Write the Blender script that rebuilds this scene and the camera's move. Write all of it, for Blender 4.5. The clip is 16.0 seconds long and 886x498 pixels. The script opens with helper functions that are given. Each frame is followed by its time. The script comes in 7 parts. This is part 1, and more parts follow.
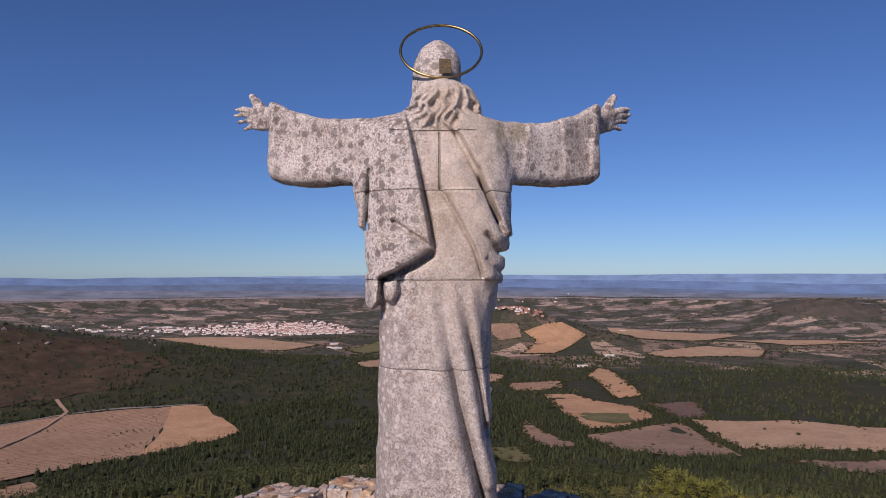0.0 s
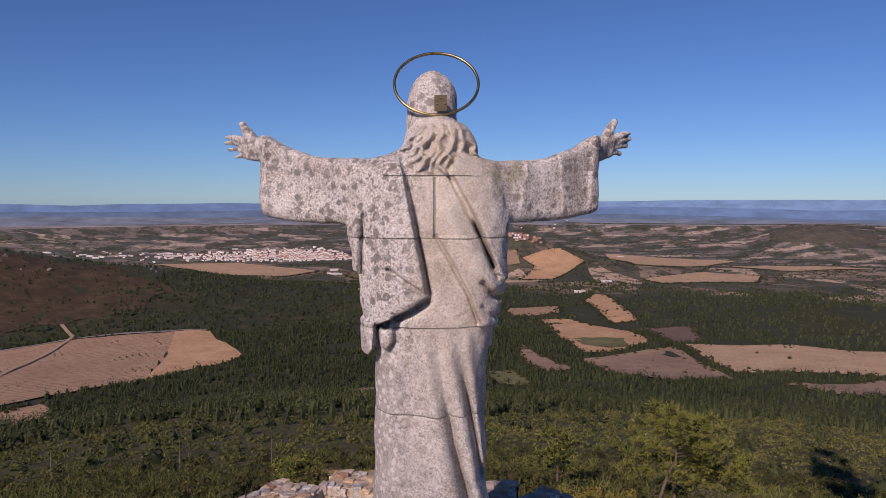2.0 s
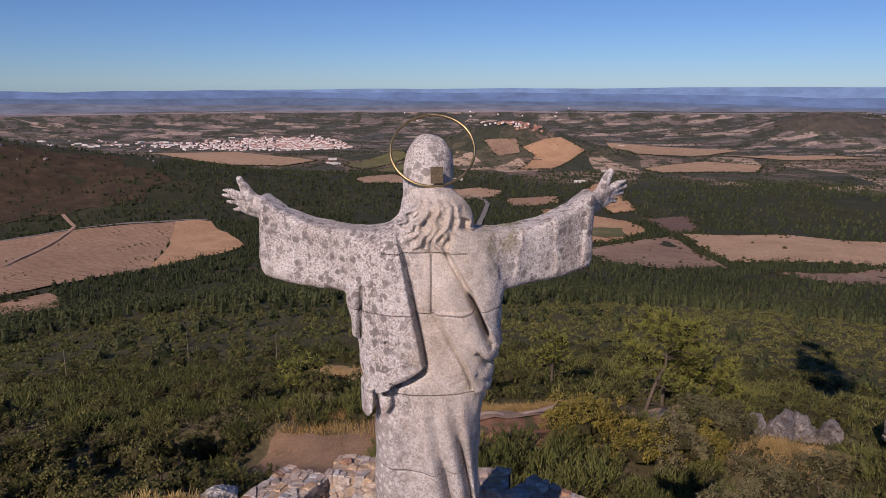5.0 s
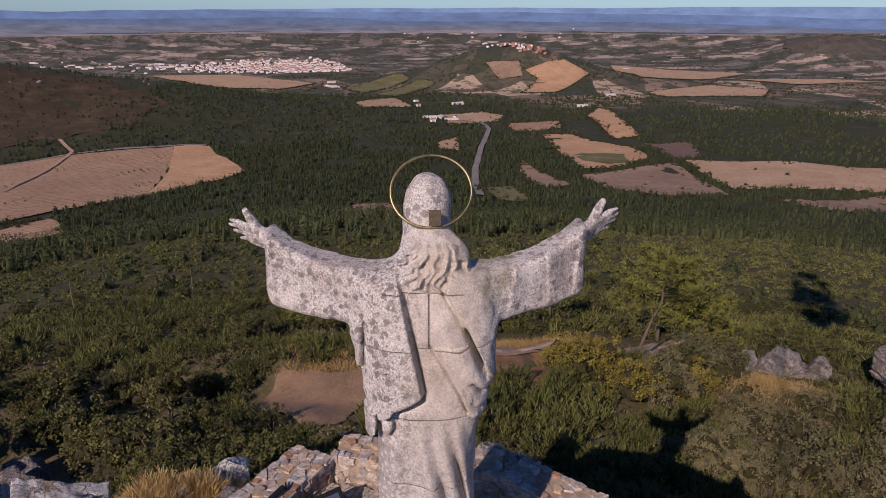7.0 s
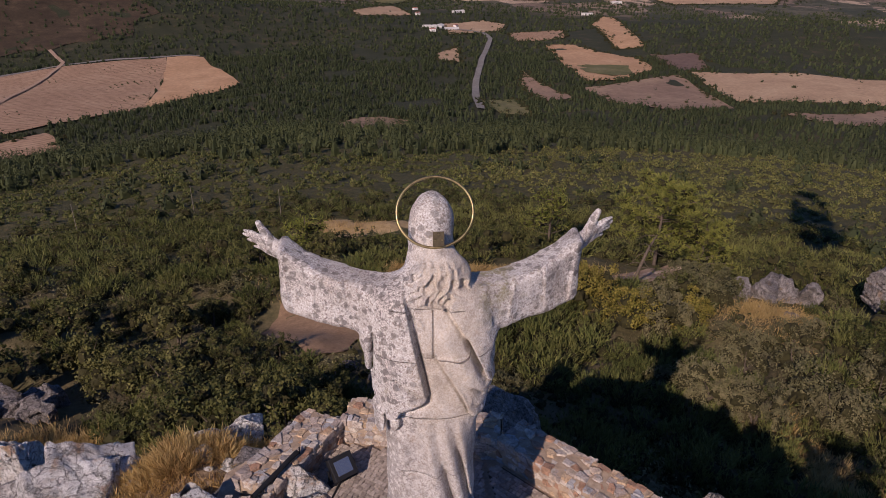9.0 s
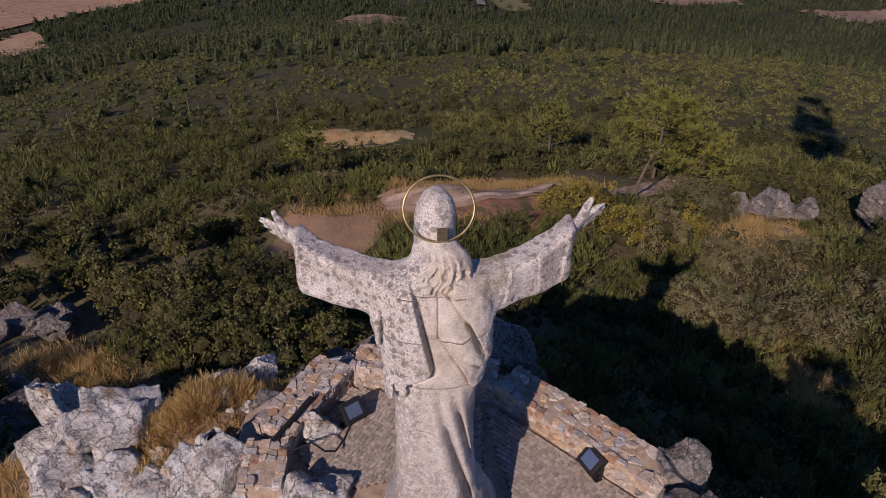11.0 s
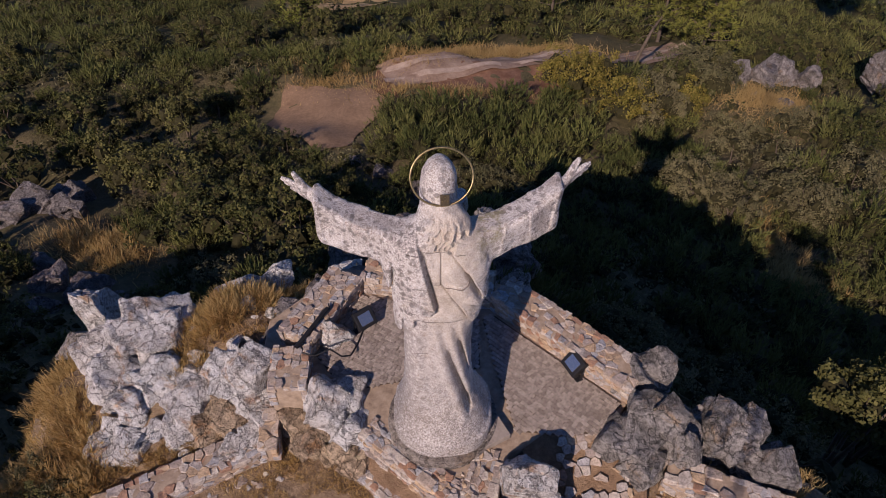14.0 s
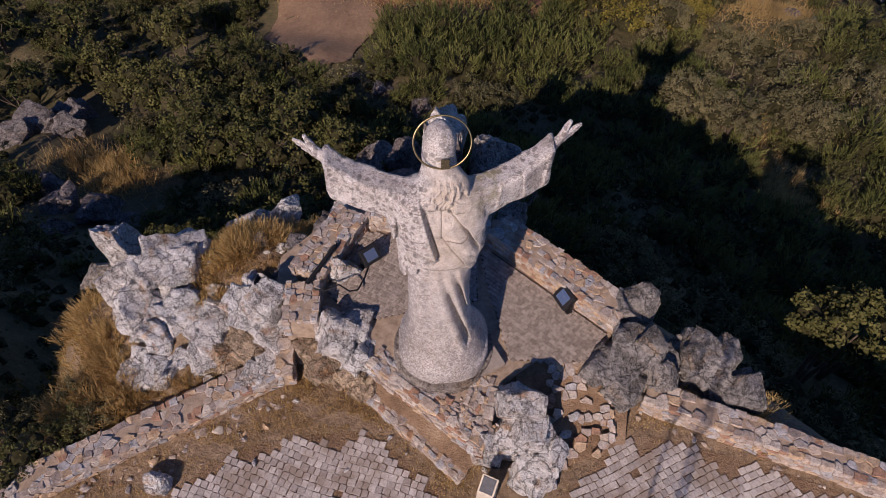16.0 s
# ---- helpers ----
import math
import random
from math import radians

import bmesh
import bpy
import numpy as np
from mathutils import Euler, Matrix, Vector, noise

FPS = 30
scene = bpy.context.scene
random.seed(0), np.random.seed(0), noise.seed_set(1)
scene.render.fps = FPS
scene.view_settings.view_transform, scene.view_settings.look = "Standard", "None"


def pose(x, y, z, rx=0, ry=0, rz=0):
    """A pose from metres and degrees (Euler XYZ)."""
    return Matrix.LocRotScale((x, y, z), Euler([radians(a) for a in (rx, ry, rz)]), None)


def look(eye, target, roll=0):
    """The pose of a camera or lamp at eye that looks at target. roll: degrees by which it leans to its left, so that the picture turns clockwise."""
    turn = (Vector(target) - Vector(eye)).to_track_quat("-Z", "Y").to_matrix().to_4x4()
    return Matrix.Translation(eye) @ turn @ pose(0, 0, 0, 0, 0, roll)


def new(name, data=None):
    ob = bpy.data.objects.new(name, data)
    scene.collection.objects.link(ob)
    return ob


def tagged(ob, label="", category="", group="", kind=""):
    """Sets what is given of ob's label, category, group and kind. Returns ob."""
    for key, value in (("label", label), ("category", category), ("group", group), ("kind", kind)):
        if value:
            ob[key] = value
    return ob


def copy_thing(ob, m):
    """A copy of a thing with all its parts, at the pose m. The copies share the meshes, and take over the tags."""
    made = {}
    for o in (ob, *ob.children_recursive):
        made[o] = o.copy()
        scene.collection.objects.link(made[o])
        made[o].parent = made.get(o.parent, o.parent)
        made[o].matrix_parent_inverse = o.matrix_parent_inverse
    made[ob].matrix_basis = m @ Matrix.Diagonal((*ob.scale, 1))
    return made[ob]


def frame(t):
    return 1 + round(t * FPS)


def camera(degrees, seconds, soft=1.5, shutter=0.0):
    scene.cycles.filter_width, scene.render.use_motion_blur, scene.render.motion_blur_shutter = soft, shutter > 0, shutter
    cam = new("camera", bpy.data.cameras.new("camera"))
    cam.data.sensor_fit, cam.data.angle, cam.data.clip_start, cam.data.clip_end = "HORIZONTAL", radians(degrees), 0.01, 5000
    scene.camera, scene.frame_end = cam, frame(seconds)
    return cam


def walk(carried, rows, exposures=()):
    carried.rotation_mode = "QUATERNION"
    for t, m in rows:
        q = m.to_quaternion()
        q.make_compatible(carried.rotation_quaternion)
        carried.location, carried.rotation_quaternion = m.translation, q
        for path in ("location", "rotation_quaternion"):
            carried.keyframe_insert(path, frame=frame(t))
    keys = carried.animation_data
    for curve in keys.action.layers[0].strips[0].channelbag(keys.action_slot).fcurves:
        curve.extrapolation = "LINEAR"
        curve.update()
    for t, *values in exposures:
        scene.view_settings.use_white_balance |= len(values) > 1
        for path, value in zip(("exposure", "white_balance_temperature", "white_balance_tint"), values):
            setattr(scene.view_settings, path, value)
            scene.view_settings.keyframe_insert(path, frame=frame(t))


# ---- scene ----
cam = camera(64.4, 16.0, soft=0.8)
METRES, EYE, TILT, LEAN, TURN = 10.0, 4.8, 1.8, 0.0, 0.0
ROWS = [
    (0.0, 0.0, 0.0, 0.0, 0.0, 0.0, -0.0),
    (0.5, -0.0011, 0.0033, 0.0301, -0.02, -1.52, 0.06),
    (1.0, -0.0008, 0.008, 0.0592, -0.06, -2.99, 0.01),
    (1.5, 0.0001, 0.012, 0.0892, -0.06, -4.47, 0.04),
    (2.0, 0.0038, 0.0124, 0.1198, -0.08, -6.01, -0.0),
    (2.5, 0.0051, 0.0153, 0.1512, -0.1, -7.5, -0.02),
    (3.0, 0.0049, 0.0183, 0.182, -0.12, -9.0, -0.01),
    (3.5, 0.0059, 0.0228, 0.2123, -0.13, -10.51, -0.03),
    (4.0, 0.0052, 0.0268, 0.2438, -0.13, -12.01, -0.01),
    (6.5, 0.0106, 0.0267, 0.3991, -0.07, -19.58, -0.09),
    (7.0, 0.01, 0.0286, 0.4314, -0.04, -21.1, -0.1),
    (7.5, 0.0078, 0.0289, 0.4622, -0.04, -22.59, -0.11),
    (8.0, 0.0067, 0.0304, 0.4937, -0.03, -24.17, -0.11),
    (8.5, 0.0063, 0.0329, 0.5253, -0.03, -26.09, -0.13),
    (9.0, 0.0061, 0.0325, 0.5572, -0.04, -28.09, -0.12),
    (11.5, -0.0, 0.032, 0.717, -0.11, -38.02, -0.12),
    (12.0, -0.0003, 0.031, 0.7488, -0.12, -40.01, -0.1),
    (12.5, 0.0001, 0.0308, 0.7795, -0.13, -41.98, -0.1),
    (13.0, -0.0012, 0.0309, 0.8107, -0.18, -43.96, -0.09),
    (13.5, -0.0025, 0.0328, 0.8424, -0.2, -45.94, -0.09),
    (14.0, -0.0035, 0.0343, 0.8732, -0.2, -47.93, -0.07),
    (14.5, -0.0039, 0.0362, 0.9045, -0.21, -49.92, -0.05),
    (15.0, -0.0036, 0.0364, 0.9349, -0.22, -51.92, -0.04),
    (15.5, -0.0041, 0.0355, 0.9657, -0.24, -53.91, -0.05),
    (16.0, -0.0048, 0.0371, 0.9967, -0.26, -55.72, -0.04),
]
walk(cam, [(t, pose(0, 0, EYE, TILT, LEAN, TURN) @ pose(METRES * x, METRES * y, METRES * z, 90 + pitch, roll, yaw)) for t, x, y, z, yaw, pitch, roll in ROWS],
     exposures=[(0.0, 0.0, 6350, 26), (16.0, 0.0, 6350, 26)])

# ---- daylight: the sun stands low behind the path, to its left ----
SUN = Vector((-16.7, -33.8, 24.2)).normalized()
world = bpy.data.worlds.new("sky")
scene.world = world
world.use_nodes = True
sky = world.node_tree.nodes.new("ShaderNodeTexSky")
sky.sky_type = "NISHITA"
sky.sun_disc = False
sky.sun_elevation = math.asin(SUN.z)
sky.sun_rotation = math.atan2(SUN.x, SUN.y)
sky.altitude = 900
sky.air_density, sky.dust_density, sky.ozone_density = 0.90, 0.05, 2.8
background = world.node_tree.nodes["Background"]
background.inputs[1].default_value = 0.063
tint = world.node_tree.nodes.new("ShaderNodeMix")
tint.data_type, tint.blend_type = "RGBA", "MULTIPLY"
tint.inputs[0].default_value = 1.0
tint.inputs[7].default_value = (0.57, 0.84, 1.16, 1)
world.node_tree.links.new(sky.outputs[0], tint.inputs[6])
world.node_tree.links.new(tint.outputs[2], background.inputs[0])
lamp = bpy.data.lights.new("sun", "SUN")
lamp.energy, lamp.angle, lamp.color = 4.3, radians(0.55), (1.0, 0.845, 0.665)
sun = new("sun", lamp)
sun.matrix_world = look(SUN * 50, (0, 0, 0))


# ---- materials ----
def material(name, roughness=0.9):
    m = bpy.data.materials.new(name)
    m.use_nodes = True
    nt = m.node_tree
    shader = nt.nodes["Principled BSDF"]
    shader.inputs["Roughness"].default_value = roughness
    shader.inputs["Specular IOR Level"].default_value = 0.25
    return m, nt, shader


def node(nt, kind, **values):
    n = nt.nodes.new(kind)
    for key, value in values.items():
        key = key.replace("_", " ")
        n.inputs[key].default_value = value
    return n


def place_of(nt, scale=1.0, own=False):
    """Real-world coordinates in metres, or the object's own ones."""
    if own:
        return nt.nodes.new("ShaderNodeTexCoord").outputs["Object"]
    return nt.nodes.new("ShaderNodeNewGeometry").outputs["Position"]


def grain(nt, at, scale, detail=4.0, rough=0.6, distort=0.0):
    n = node(nt, "ShaderNodeTexNoise", Scale=scale, Detail=detail, Roughness=rough, Distortion=distort)
    nt.links.new(at, n.inputs["Vector"])
    return n.outputs["Fac"]


def cells(nt, at, scale, feature="F1", random=1.0):
    n = node(nt, "ShaderNodeTexVoronoi", Scale=scale, Randomness=random)
    n.feature = feature
    nt.links.new(at, n.inputs["Vector"])
    return n


def ramp(nt, fac, *stops):
    """stops: (place, colour or grey)"""
    n = nt.nodes.new("ShaderNodeValToRGB")
    e = n.color_ramp.elements
    while len(e) < len(stops):
        e.new(0.5)
    for i, (p, c) in enumerate(stops):
        e[i].position = p
        e[i].color = (c, c, c, 1) if isinstance(c, (int, float)) else (*c, 1)
    nt.links.new(fac, n.inputs[0])
    return n.outputs["Color"]


def mix(nt, fac, a, b, how="MIX"):
    n = nt.nodes.new("ShaderNodeMix")
    n.data_type, n.blend_type = "RGBA", how
    for value, slot in ((fac, 0), (a, 6), (b, 7)):
        if isinstance(value, (int, float)):
            n.inputs[slot].default_value = value if slot == 0 else (value, value, value, 1)
        elif isinstance(value, tuple):
            n.inputs[slot].default_value = (*value, 1)
        else:
            nt.links.new(value, n.inputs[slot])
    return n.outputs[2]


def calc(nt, how, a, b=0.0, c=0.0, clamp=False):
    n = nt.nodes.new("ShaderNodeMath")
    n.operation, n.use_clamp = how, clamp
    for i, value in enumerate((a, b, c)):
        if isinstance(value, (int, float)):
            n.inputs[i].default_value = value
        else:
            nt.links.new(value, n.inputs[i])
    return n.outputs[0]


def axis(nt, at, which):
    n = nt.nodes.new("ShaderNodeSeparateXYZ")
    nt.links.new(at, n.inputs[0])
    return n.outputs[which]


def bump(nt, shader, height, strength=0.5, distance=0.02):
    n = node(nt, "ShaderNodeBump", Strength=strength, Distance=distance)
    nt.links.new(height, n.inputs["Height"])
    nt.links.new(n.outputs[0], shader.inputs["Normal"])


def colour(nt, shader, value):
    if isinstance(value, tuple):
        shader.inputs["Base Color"].default_value = (*value, 1)
    else:
        nt.links.new(value, shader.inputs["Base Color"])


def chance(nt, island=False):
    """One random number an object, or a joined piece."""
    return nt.nodes.new("ShaderNodeNewGeometry").outputs["Random Per Island"] if island else nt.nodes.new("ShaderNodeObjectInfo").outputs["Random"]


def make_statue_stone():
    m, nt, s = material("weathered_limestone", 0.92)
    p = place_of(nt)
    x, z = axis(nt, p, 0), axis(nt, p, 2)
    # cleaner cream stone down the middle of the back, under the hair
    off = calc(nt, "ABSOLUTE", calc(nt, "SUBTRACT", x, 0.16))
    clean = calc(nt, "MULTIPLY", ramp(nt, off, (0.26, 1.0), (0.52, 0.0)), ramp(nt, calc(nt, "DIVIDE", z, 10.0), (0.36, 0.12), (0.50, 1.0), (0.672, 1.0), (0.70, 0.1)))
    base = ramp(nt, grain(nt, p, 2.2, 5, 0.62), (0.30, (0.41, 0.372, 0.355)), (0.52, (0.61, 0.568, 0.545)), (0.72, (0.77, 0.73, 0.705)))
    base = mix(nt, calc(nt, "MULTIPLY", clean, 0.75), base, ramp(nt, grain(nt, p, 1.5, 5), (0.3, (0.56, 0.475, 0.385)), (0.7, (0.77, 0.695, 0.605))))
    fine = grain(nt, p, 46, 5, 0.8)
    base = mix(nt, calc(nt, "SUBTRACT", 0.95, calc(nt, "MULTIPLY", clean, 0.5)), base, ramp(nt, fine, (0.36, 0.08), (0.58, 0.86)), "OVERLAY")
    # round dark lichens, many on the cloak and the sleeves
    wob = grain(nt, p, 14, 5, 0.7)
    spots = cells(nt, p, 8.5)
    near = calc(nt, "ADD", spots.outputs["Distance"], calc(nt, "MULTIPLY", calc(nt, "SUBTRACT", wob, 0.5), 1.25))
    pick = calc(nt, "GREATER_THAN", axis(nt, spots.outputs["Color"], 0), 0.30)
    dark = calc(nt, "MULTIPLY", ramp(nt, near, (0.33, 1.0), (0.41, 0.0)), pick)
    blot = cells(nt, p, 19)
    dark = calc(nt, "MAXIMUM", dark, calc(nt, "MULTIPLY", ramp(nt, calc(nt, "ADD", blot.outputs["Distance"], calc(nt, "MULTIPLY", calc(nt, "SUBTRACT", wob, 0.5), 0.8)), (0.27, 0.8), (0.36, 0.0)), calc(nt, "GREATER_THAN", axis(nt, blot.outputs["Color"], 0), 0.5)))
    much = ramp(nt, grain(nt, p, 0.9, 3), (0.34, 0.35), (0.54, 1.0))
    much = calc(nt, "MULTIPLY", much, ramp(nt, calc(nt, "DIVIDE", z, 10.0), (0.43, 0.45), (0.50, 1.0)))
    dark = calc(nt, "MULTIPLY", calc(nt, "MULTIPLY", dark, much), calc(nt, "SUBTRACT", 1.0, calc(nt, "MULTIPLY", clean, 0.92)))
    base = mix(nt, calc(nt, "MULTIPLY", dark, 0.82), base, (0.185, 0.166, 0.160))
    # small dark pits all over
    tiny = cells(nt, p, 30)
    base = mix(nt, calc(nt, "MULTIPLY", ramp(nt, tiny.outputs["Distance"], (0.12, 0.7), (0.34, 0.0)), calc(nt, "MULTIPLY", calc(nt, "GREATER_THAN", axis(nt, tiny.outputs["Color"], 1), 0.55), calc(nt, "SUBTRACT", 1.0, calc(nt, "MULTIPLY", clean, 0.9)))), base, (0.17, 0.145, 0.13))
    # pale crusts, densest low on the skirt
    crust = cells(nt, p, 13)
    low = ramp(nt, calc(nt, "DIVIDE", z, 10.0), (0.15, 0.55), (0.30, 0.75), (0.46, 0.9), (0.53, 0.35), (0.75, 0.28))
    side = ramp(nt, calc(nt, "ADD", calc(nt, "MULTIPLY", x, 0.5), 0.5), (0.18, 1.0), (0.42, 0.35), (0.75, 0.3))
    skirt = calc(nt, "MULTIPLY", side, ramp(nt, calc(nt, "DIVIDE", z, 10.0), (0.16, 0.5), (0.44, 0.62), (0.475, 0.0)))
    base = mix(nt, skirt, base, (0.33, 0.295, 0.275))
    pale = calc(nt, "MULTIPLY", ramp(nt, calc(nt, "ADD", crust.outputs["Distance"], calc(nt, "MULTIPLY", calc(nt, "SUBTRACT", wob, 0.5), 0.7)), (0.33, 1.0), (0.39, 0.0)), calc(nt, "MULTIPLY", low, side))
    pale = calc(nt, "MULTIPLY", pale, calc(nt, "GREATER_THAN", axis(nt, crust.outputs["Color"], 2), 0.22))
    base = mix(nt, pale, base, (0.80, 0.77, 0.745))
    # yellow-green moss and rust runs
    moss = calc(nt, "MULTIPLY", ramp(nt, grain(nt, p, 2.6, 6, 0.7), (0.58, 0.0), (0.72, 0.55)), ramp(nt, grain(nt, p, 21, 3), (0.42, 0.0), (0.6, 1.0)))
    base = mix(nt, moss, base, (0.30, 0.255, 0.11))
    base = mix(nt, calc(nt, "MULTIPLY", ramp(nt, grain(nt, p, 3.1, 5, 0.7), (0.62, 0.0), (0.74, 0.7)), 0.7), base, (0.36, 0.22, 0.11))
    stain = calc(nt, "MULTIPLY", ramp(nt, grain(nt, p, 1.6, 6, 0.72), (0.50, 0.0), (0.66, 0.5)), ramp(nt, grain(nt, p, 12, 4, 0.7), (0.36, 0.25), (0.56, 1.0)))
    base = mix(nt, stain, base, (0.27, 0.215, 0.17))
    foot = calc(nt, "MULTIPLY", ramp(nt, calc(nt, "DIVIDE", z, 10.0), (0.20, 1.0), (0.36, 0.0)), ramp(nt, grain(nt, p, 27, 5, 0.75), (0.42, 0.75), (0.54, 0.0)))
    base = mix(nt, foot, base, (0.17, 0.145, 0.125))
    # green growth on top of one sleeve
    green = calc(nt, "MULTIPLY", calc(nt, "MULTIPLY", ramp(nt, x, (0.42, 0.0), (0.55, 1.0), (0.80, 1.0), (0.98, 0.0)), ramp(nt, calc(nt, "DIVIDE", z, 10.0), (0.585, 0.0), (0.635, 1.0))), ramp(nt, grain(nt, p, 6.5, 5, 0.7), (0.44, 0.0), (0.60, 0.75)))
    base = mix(nt, green, base, (0.30, 0.27, 0.13))
    # mortar joints between the carved blocks
    lines = None
    for level in JOINTS:
        d = calc(nt, "ABSOLUTE", calc(nt, "SUBTRACT", calc(nt, "ADD", z, calc(nt, "MULTIPLY", calc(nt, "SUBTRACT", grain(nt, p, 4, 2), 0.5), 0.006)), level))
        line = ramp(nt, calc(nt, "MULTIPLY", d, 20.0), (0.04, 1.0), (0.13, 0.0))
        lines = line if lines is None else calc(nt, "MAXIMUM", lines, line)
    seam = calc(nt, "MULTIPLY", ramp(nt, calc(nt, "MULTIPLY", calc(nt, "ABSOLUTE", calc(nt, "ADD", x, 0.035)), 20.0), (0.10, 1.0), (0.22, 0.0)), calc(nt, "MULTIPLY", calc(nt, "GREATER_THAN", z, 5.60), calc(nt, "LESS_THAN", z, 6.2)))
    trunk = calc(nt, "LESS_THAN", calc(nt, "ABSOLUTE", calc(nt, "ADD", x, 0.1)), calc(nt, "SUBTRACT", 0.85, calc(nt, "MULTIPLY", calc(nt, "GREATER_THAN", z, 6.0), 0.42)))
    lines = calc(nt, "MAXIMUM", calc(nt, "MULTIPLY", lines, trunk), seam)
    base = mix(nt, calc(nt, "MULTIPLY", lines, 0.55), base, (0.12, 0.09, 0.07))
    colour(nt, s, base)
    height = calc(nt, "ADD", calc(nt, "MULTIPLY", fine, 0.6), calc(nt, "SUBTRACT", calc(nt, "MULTIPLY", grain(nt, p, 9, 4), 0.8), calc(nt, "MULTIPLY", lines, 0.8)))
    bump(nt, s, height, 1.0, 0.045)
    return m


def make_rock(name, pale, dark, rust):
    m, nt, s = material(name, 0.9)
    p = place_of(nt)
    base = ramp(nt, grain(nt, p, 0.9, 6, 0.62), (0.30, dark), (0.46, pale), (0.66, tuple(min(0.8, c * 1.25) for c in pale)))
    base = mix(nt, ramp(nt, grain(nt, p, 1.4, 6, 0.72, 0.8), (0.55, 0.0), (0.66, 0.8)), base, rust)
    base = mix(nt, 0.8, base, ramp(nt, grain(nt, p, 8, 8, 0.78), (0.32, 0.12), (0.60, 0.80)), "OVERLAY")
    base = mix(nt, ramp(nt, grain(nt, p, 5.5, 7, 0.8, 0.5), (0.33, 0.8), (0.43, 0.0)), base, tuple(c * 0.42 for c in dark))
    base = mix(nt, ramp(nt, grain(nt, p, 15, 6, 0.75), (0.38, 0.75), (0.47, 0.0)), base, tuple(c * 0.38 for c in dark))
    base = mix(nt, ramp(nt, grain(nt, p, 3.1, 5, 0.7), (0.62, 0.0), (0.71, 0.5)), base, (0.32, 0.32, 0.18))
    # thin branching cracks
    bend = nt.nodes.new("ShaderNodeVectorMath")
    bend.operation = "MULTIPLY_ADD"
    drift = node(nt, "ShaderNodeTexNoise", Scale=2.6, Detail=5.0, Roughness=0.65)
    nt.links.new(p, drift.inputs["Vector"])
    nt.links.new(drift.outputs["Color"], bend.inputs[0])
    bend.inputs[1].default_value = (0.55, 0.55, 0.55)
    nt.links.new(p, bend.inputs[2])
    crack = calc(nt, "MAXIMUM", ramp(nt, cells(nt, bend.outputs[0], 2.6, "DISTANCE_TO_EDGE").outputs["Distance"], (0.010, 1.0), (0.045, 0.0)), calc(nt, "MULTIPLY", ramp(nt, cells(nt, bend.outputs[0], 7.5, "DISTANCE_TO_EDGE").outputs["Distance"], (0.01, 1.0), (0.06, 0.0)), ramp(nt, grain(nt, p, 1.7, 3), (0.50, 0.0), (0.62, 0.8))))
    base = mix(nt, calc(nt, "MULTIPLY", crack, 0.6), base, tuple(c * 0.25 for c in dark))
    colour(nt, s, base)
    h = calc(nt, "SUBTRACT", calc(nt, "ADD", grain(nt, p, 5, 8, 0.78), calc(nt, "MULTIPLY", grain(nt, p, 26, 5, 0.75), 0.4)), calc(nt, "MULTIPLY", crack, 0.5))
    bump(nt, s, h, 1.0, 0.12)
    return m


def make_wall_stone():
    """Split flat stones, each of its own hue: grey, ochre, rust and pink."""
    m, nt, s = material("split_wall_stone", 0.88)
    p = place_of(nt)
    pick = chance(nt)
    base = ramp(nt, pick, (0.0, (0.36, 0.30, 0.265)), (0.2, (0.47, 0.385, 0.315)), (0.40, (0.42, 0.375, 0.345)), (0.56, (0.51, 0.375, 0.25)), (0.67, (0.36, 0.215, 0.145)), (0.75, (0.54, 0.48, 0.42)), (0.90, (0.40, 0.395, 0.405)))
    nt.nodes[-1].color_ramp.interpolation = "CONSTANT"
    base = mix(nt, 0.6, base, ramp(nt, grain(nt, p, 7, 6, 0.7), (0.28, 0.12), (0.5, 0.5), (0.72, 0.82)), "OVERLAY")
    base = mix(nt, ramp(nt, grain(nt, p, 3.2, 5, 0.7), (0.57, 0.0), (0.68, 0.7)), base, (0.42, 0.235, 0.12))
    base = mix(nt, ramp(nt, grain(nt, p, 26, 4, 0.7), (0.36, 0.55), (0.5, 0.0)), base, (0.10, 0.085, 0.075))
    colour(nt, s, base)
    bump(nt, s, grain(nt, p, 18, 6, 0.7), 0.8, 0.03)
    return m


def make_mortar():
    m, nt, s = material("earthy_mortar", 0.97)
    p = place_of(nt)
    colour(nt, s, ramp(nt, grain(nt, p, 5, 6, 0.7), (0.3, (0.24, 0.18, 0.135)), (0.55, (0.40, 0.31, 0.23)), (0.75, (0.50, 0.40, 0.31))))
    bump(nt, s, grain(nt, p, 30, 5, 0.7), 0.8, 0.02)
    return m


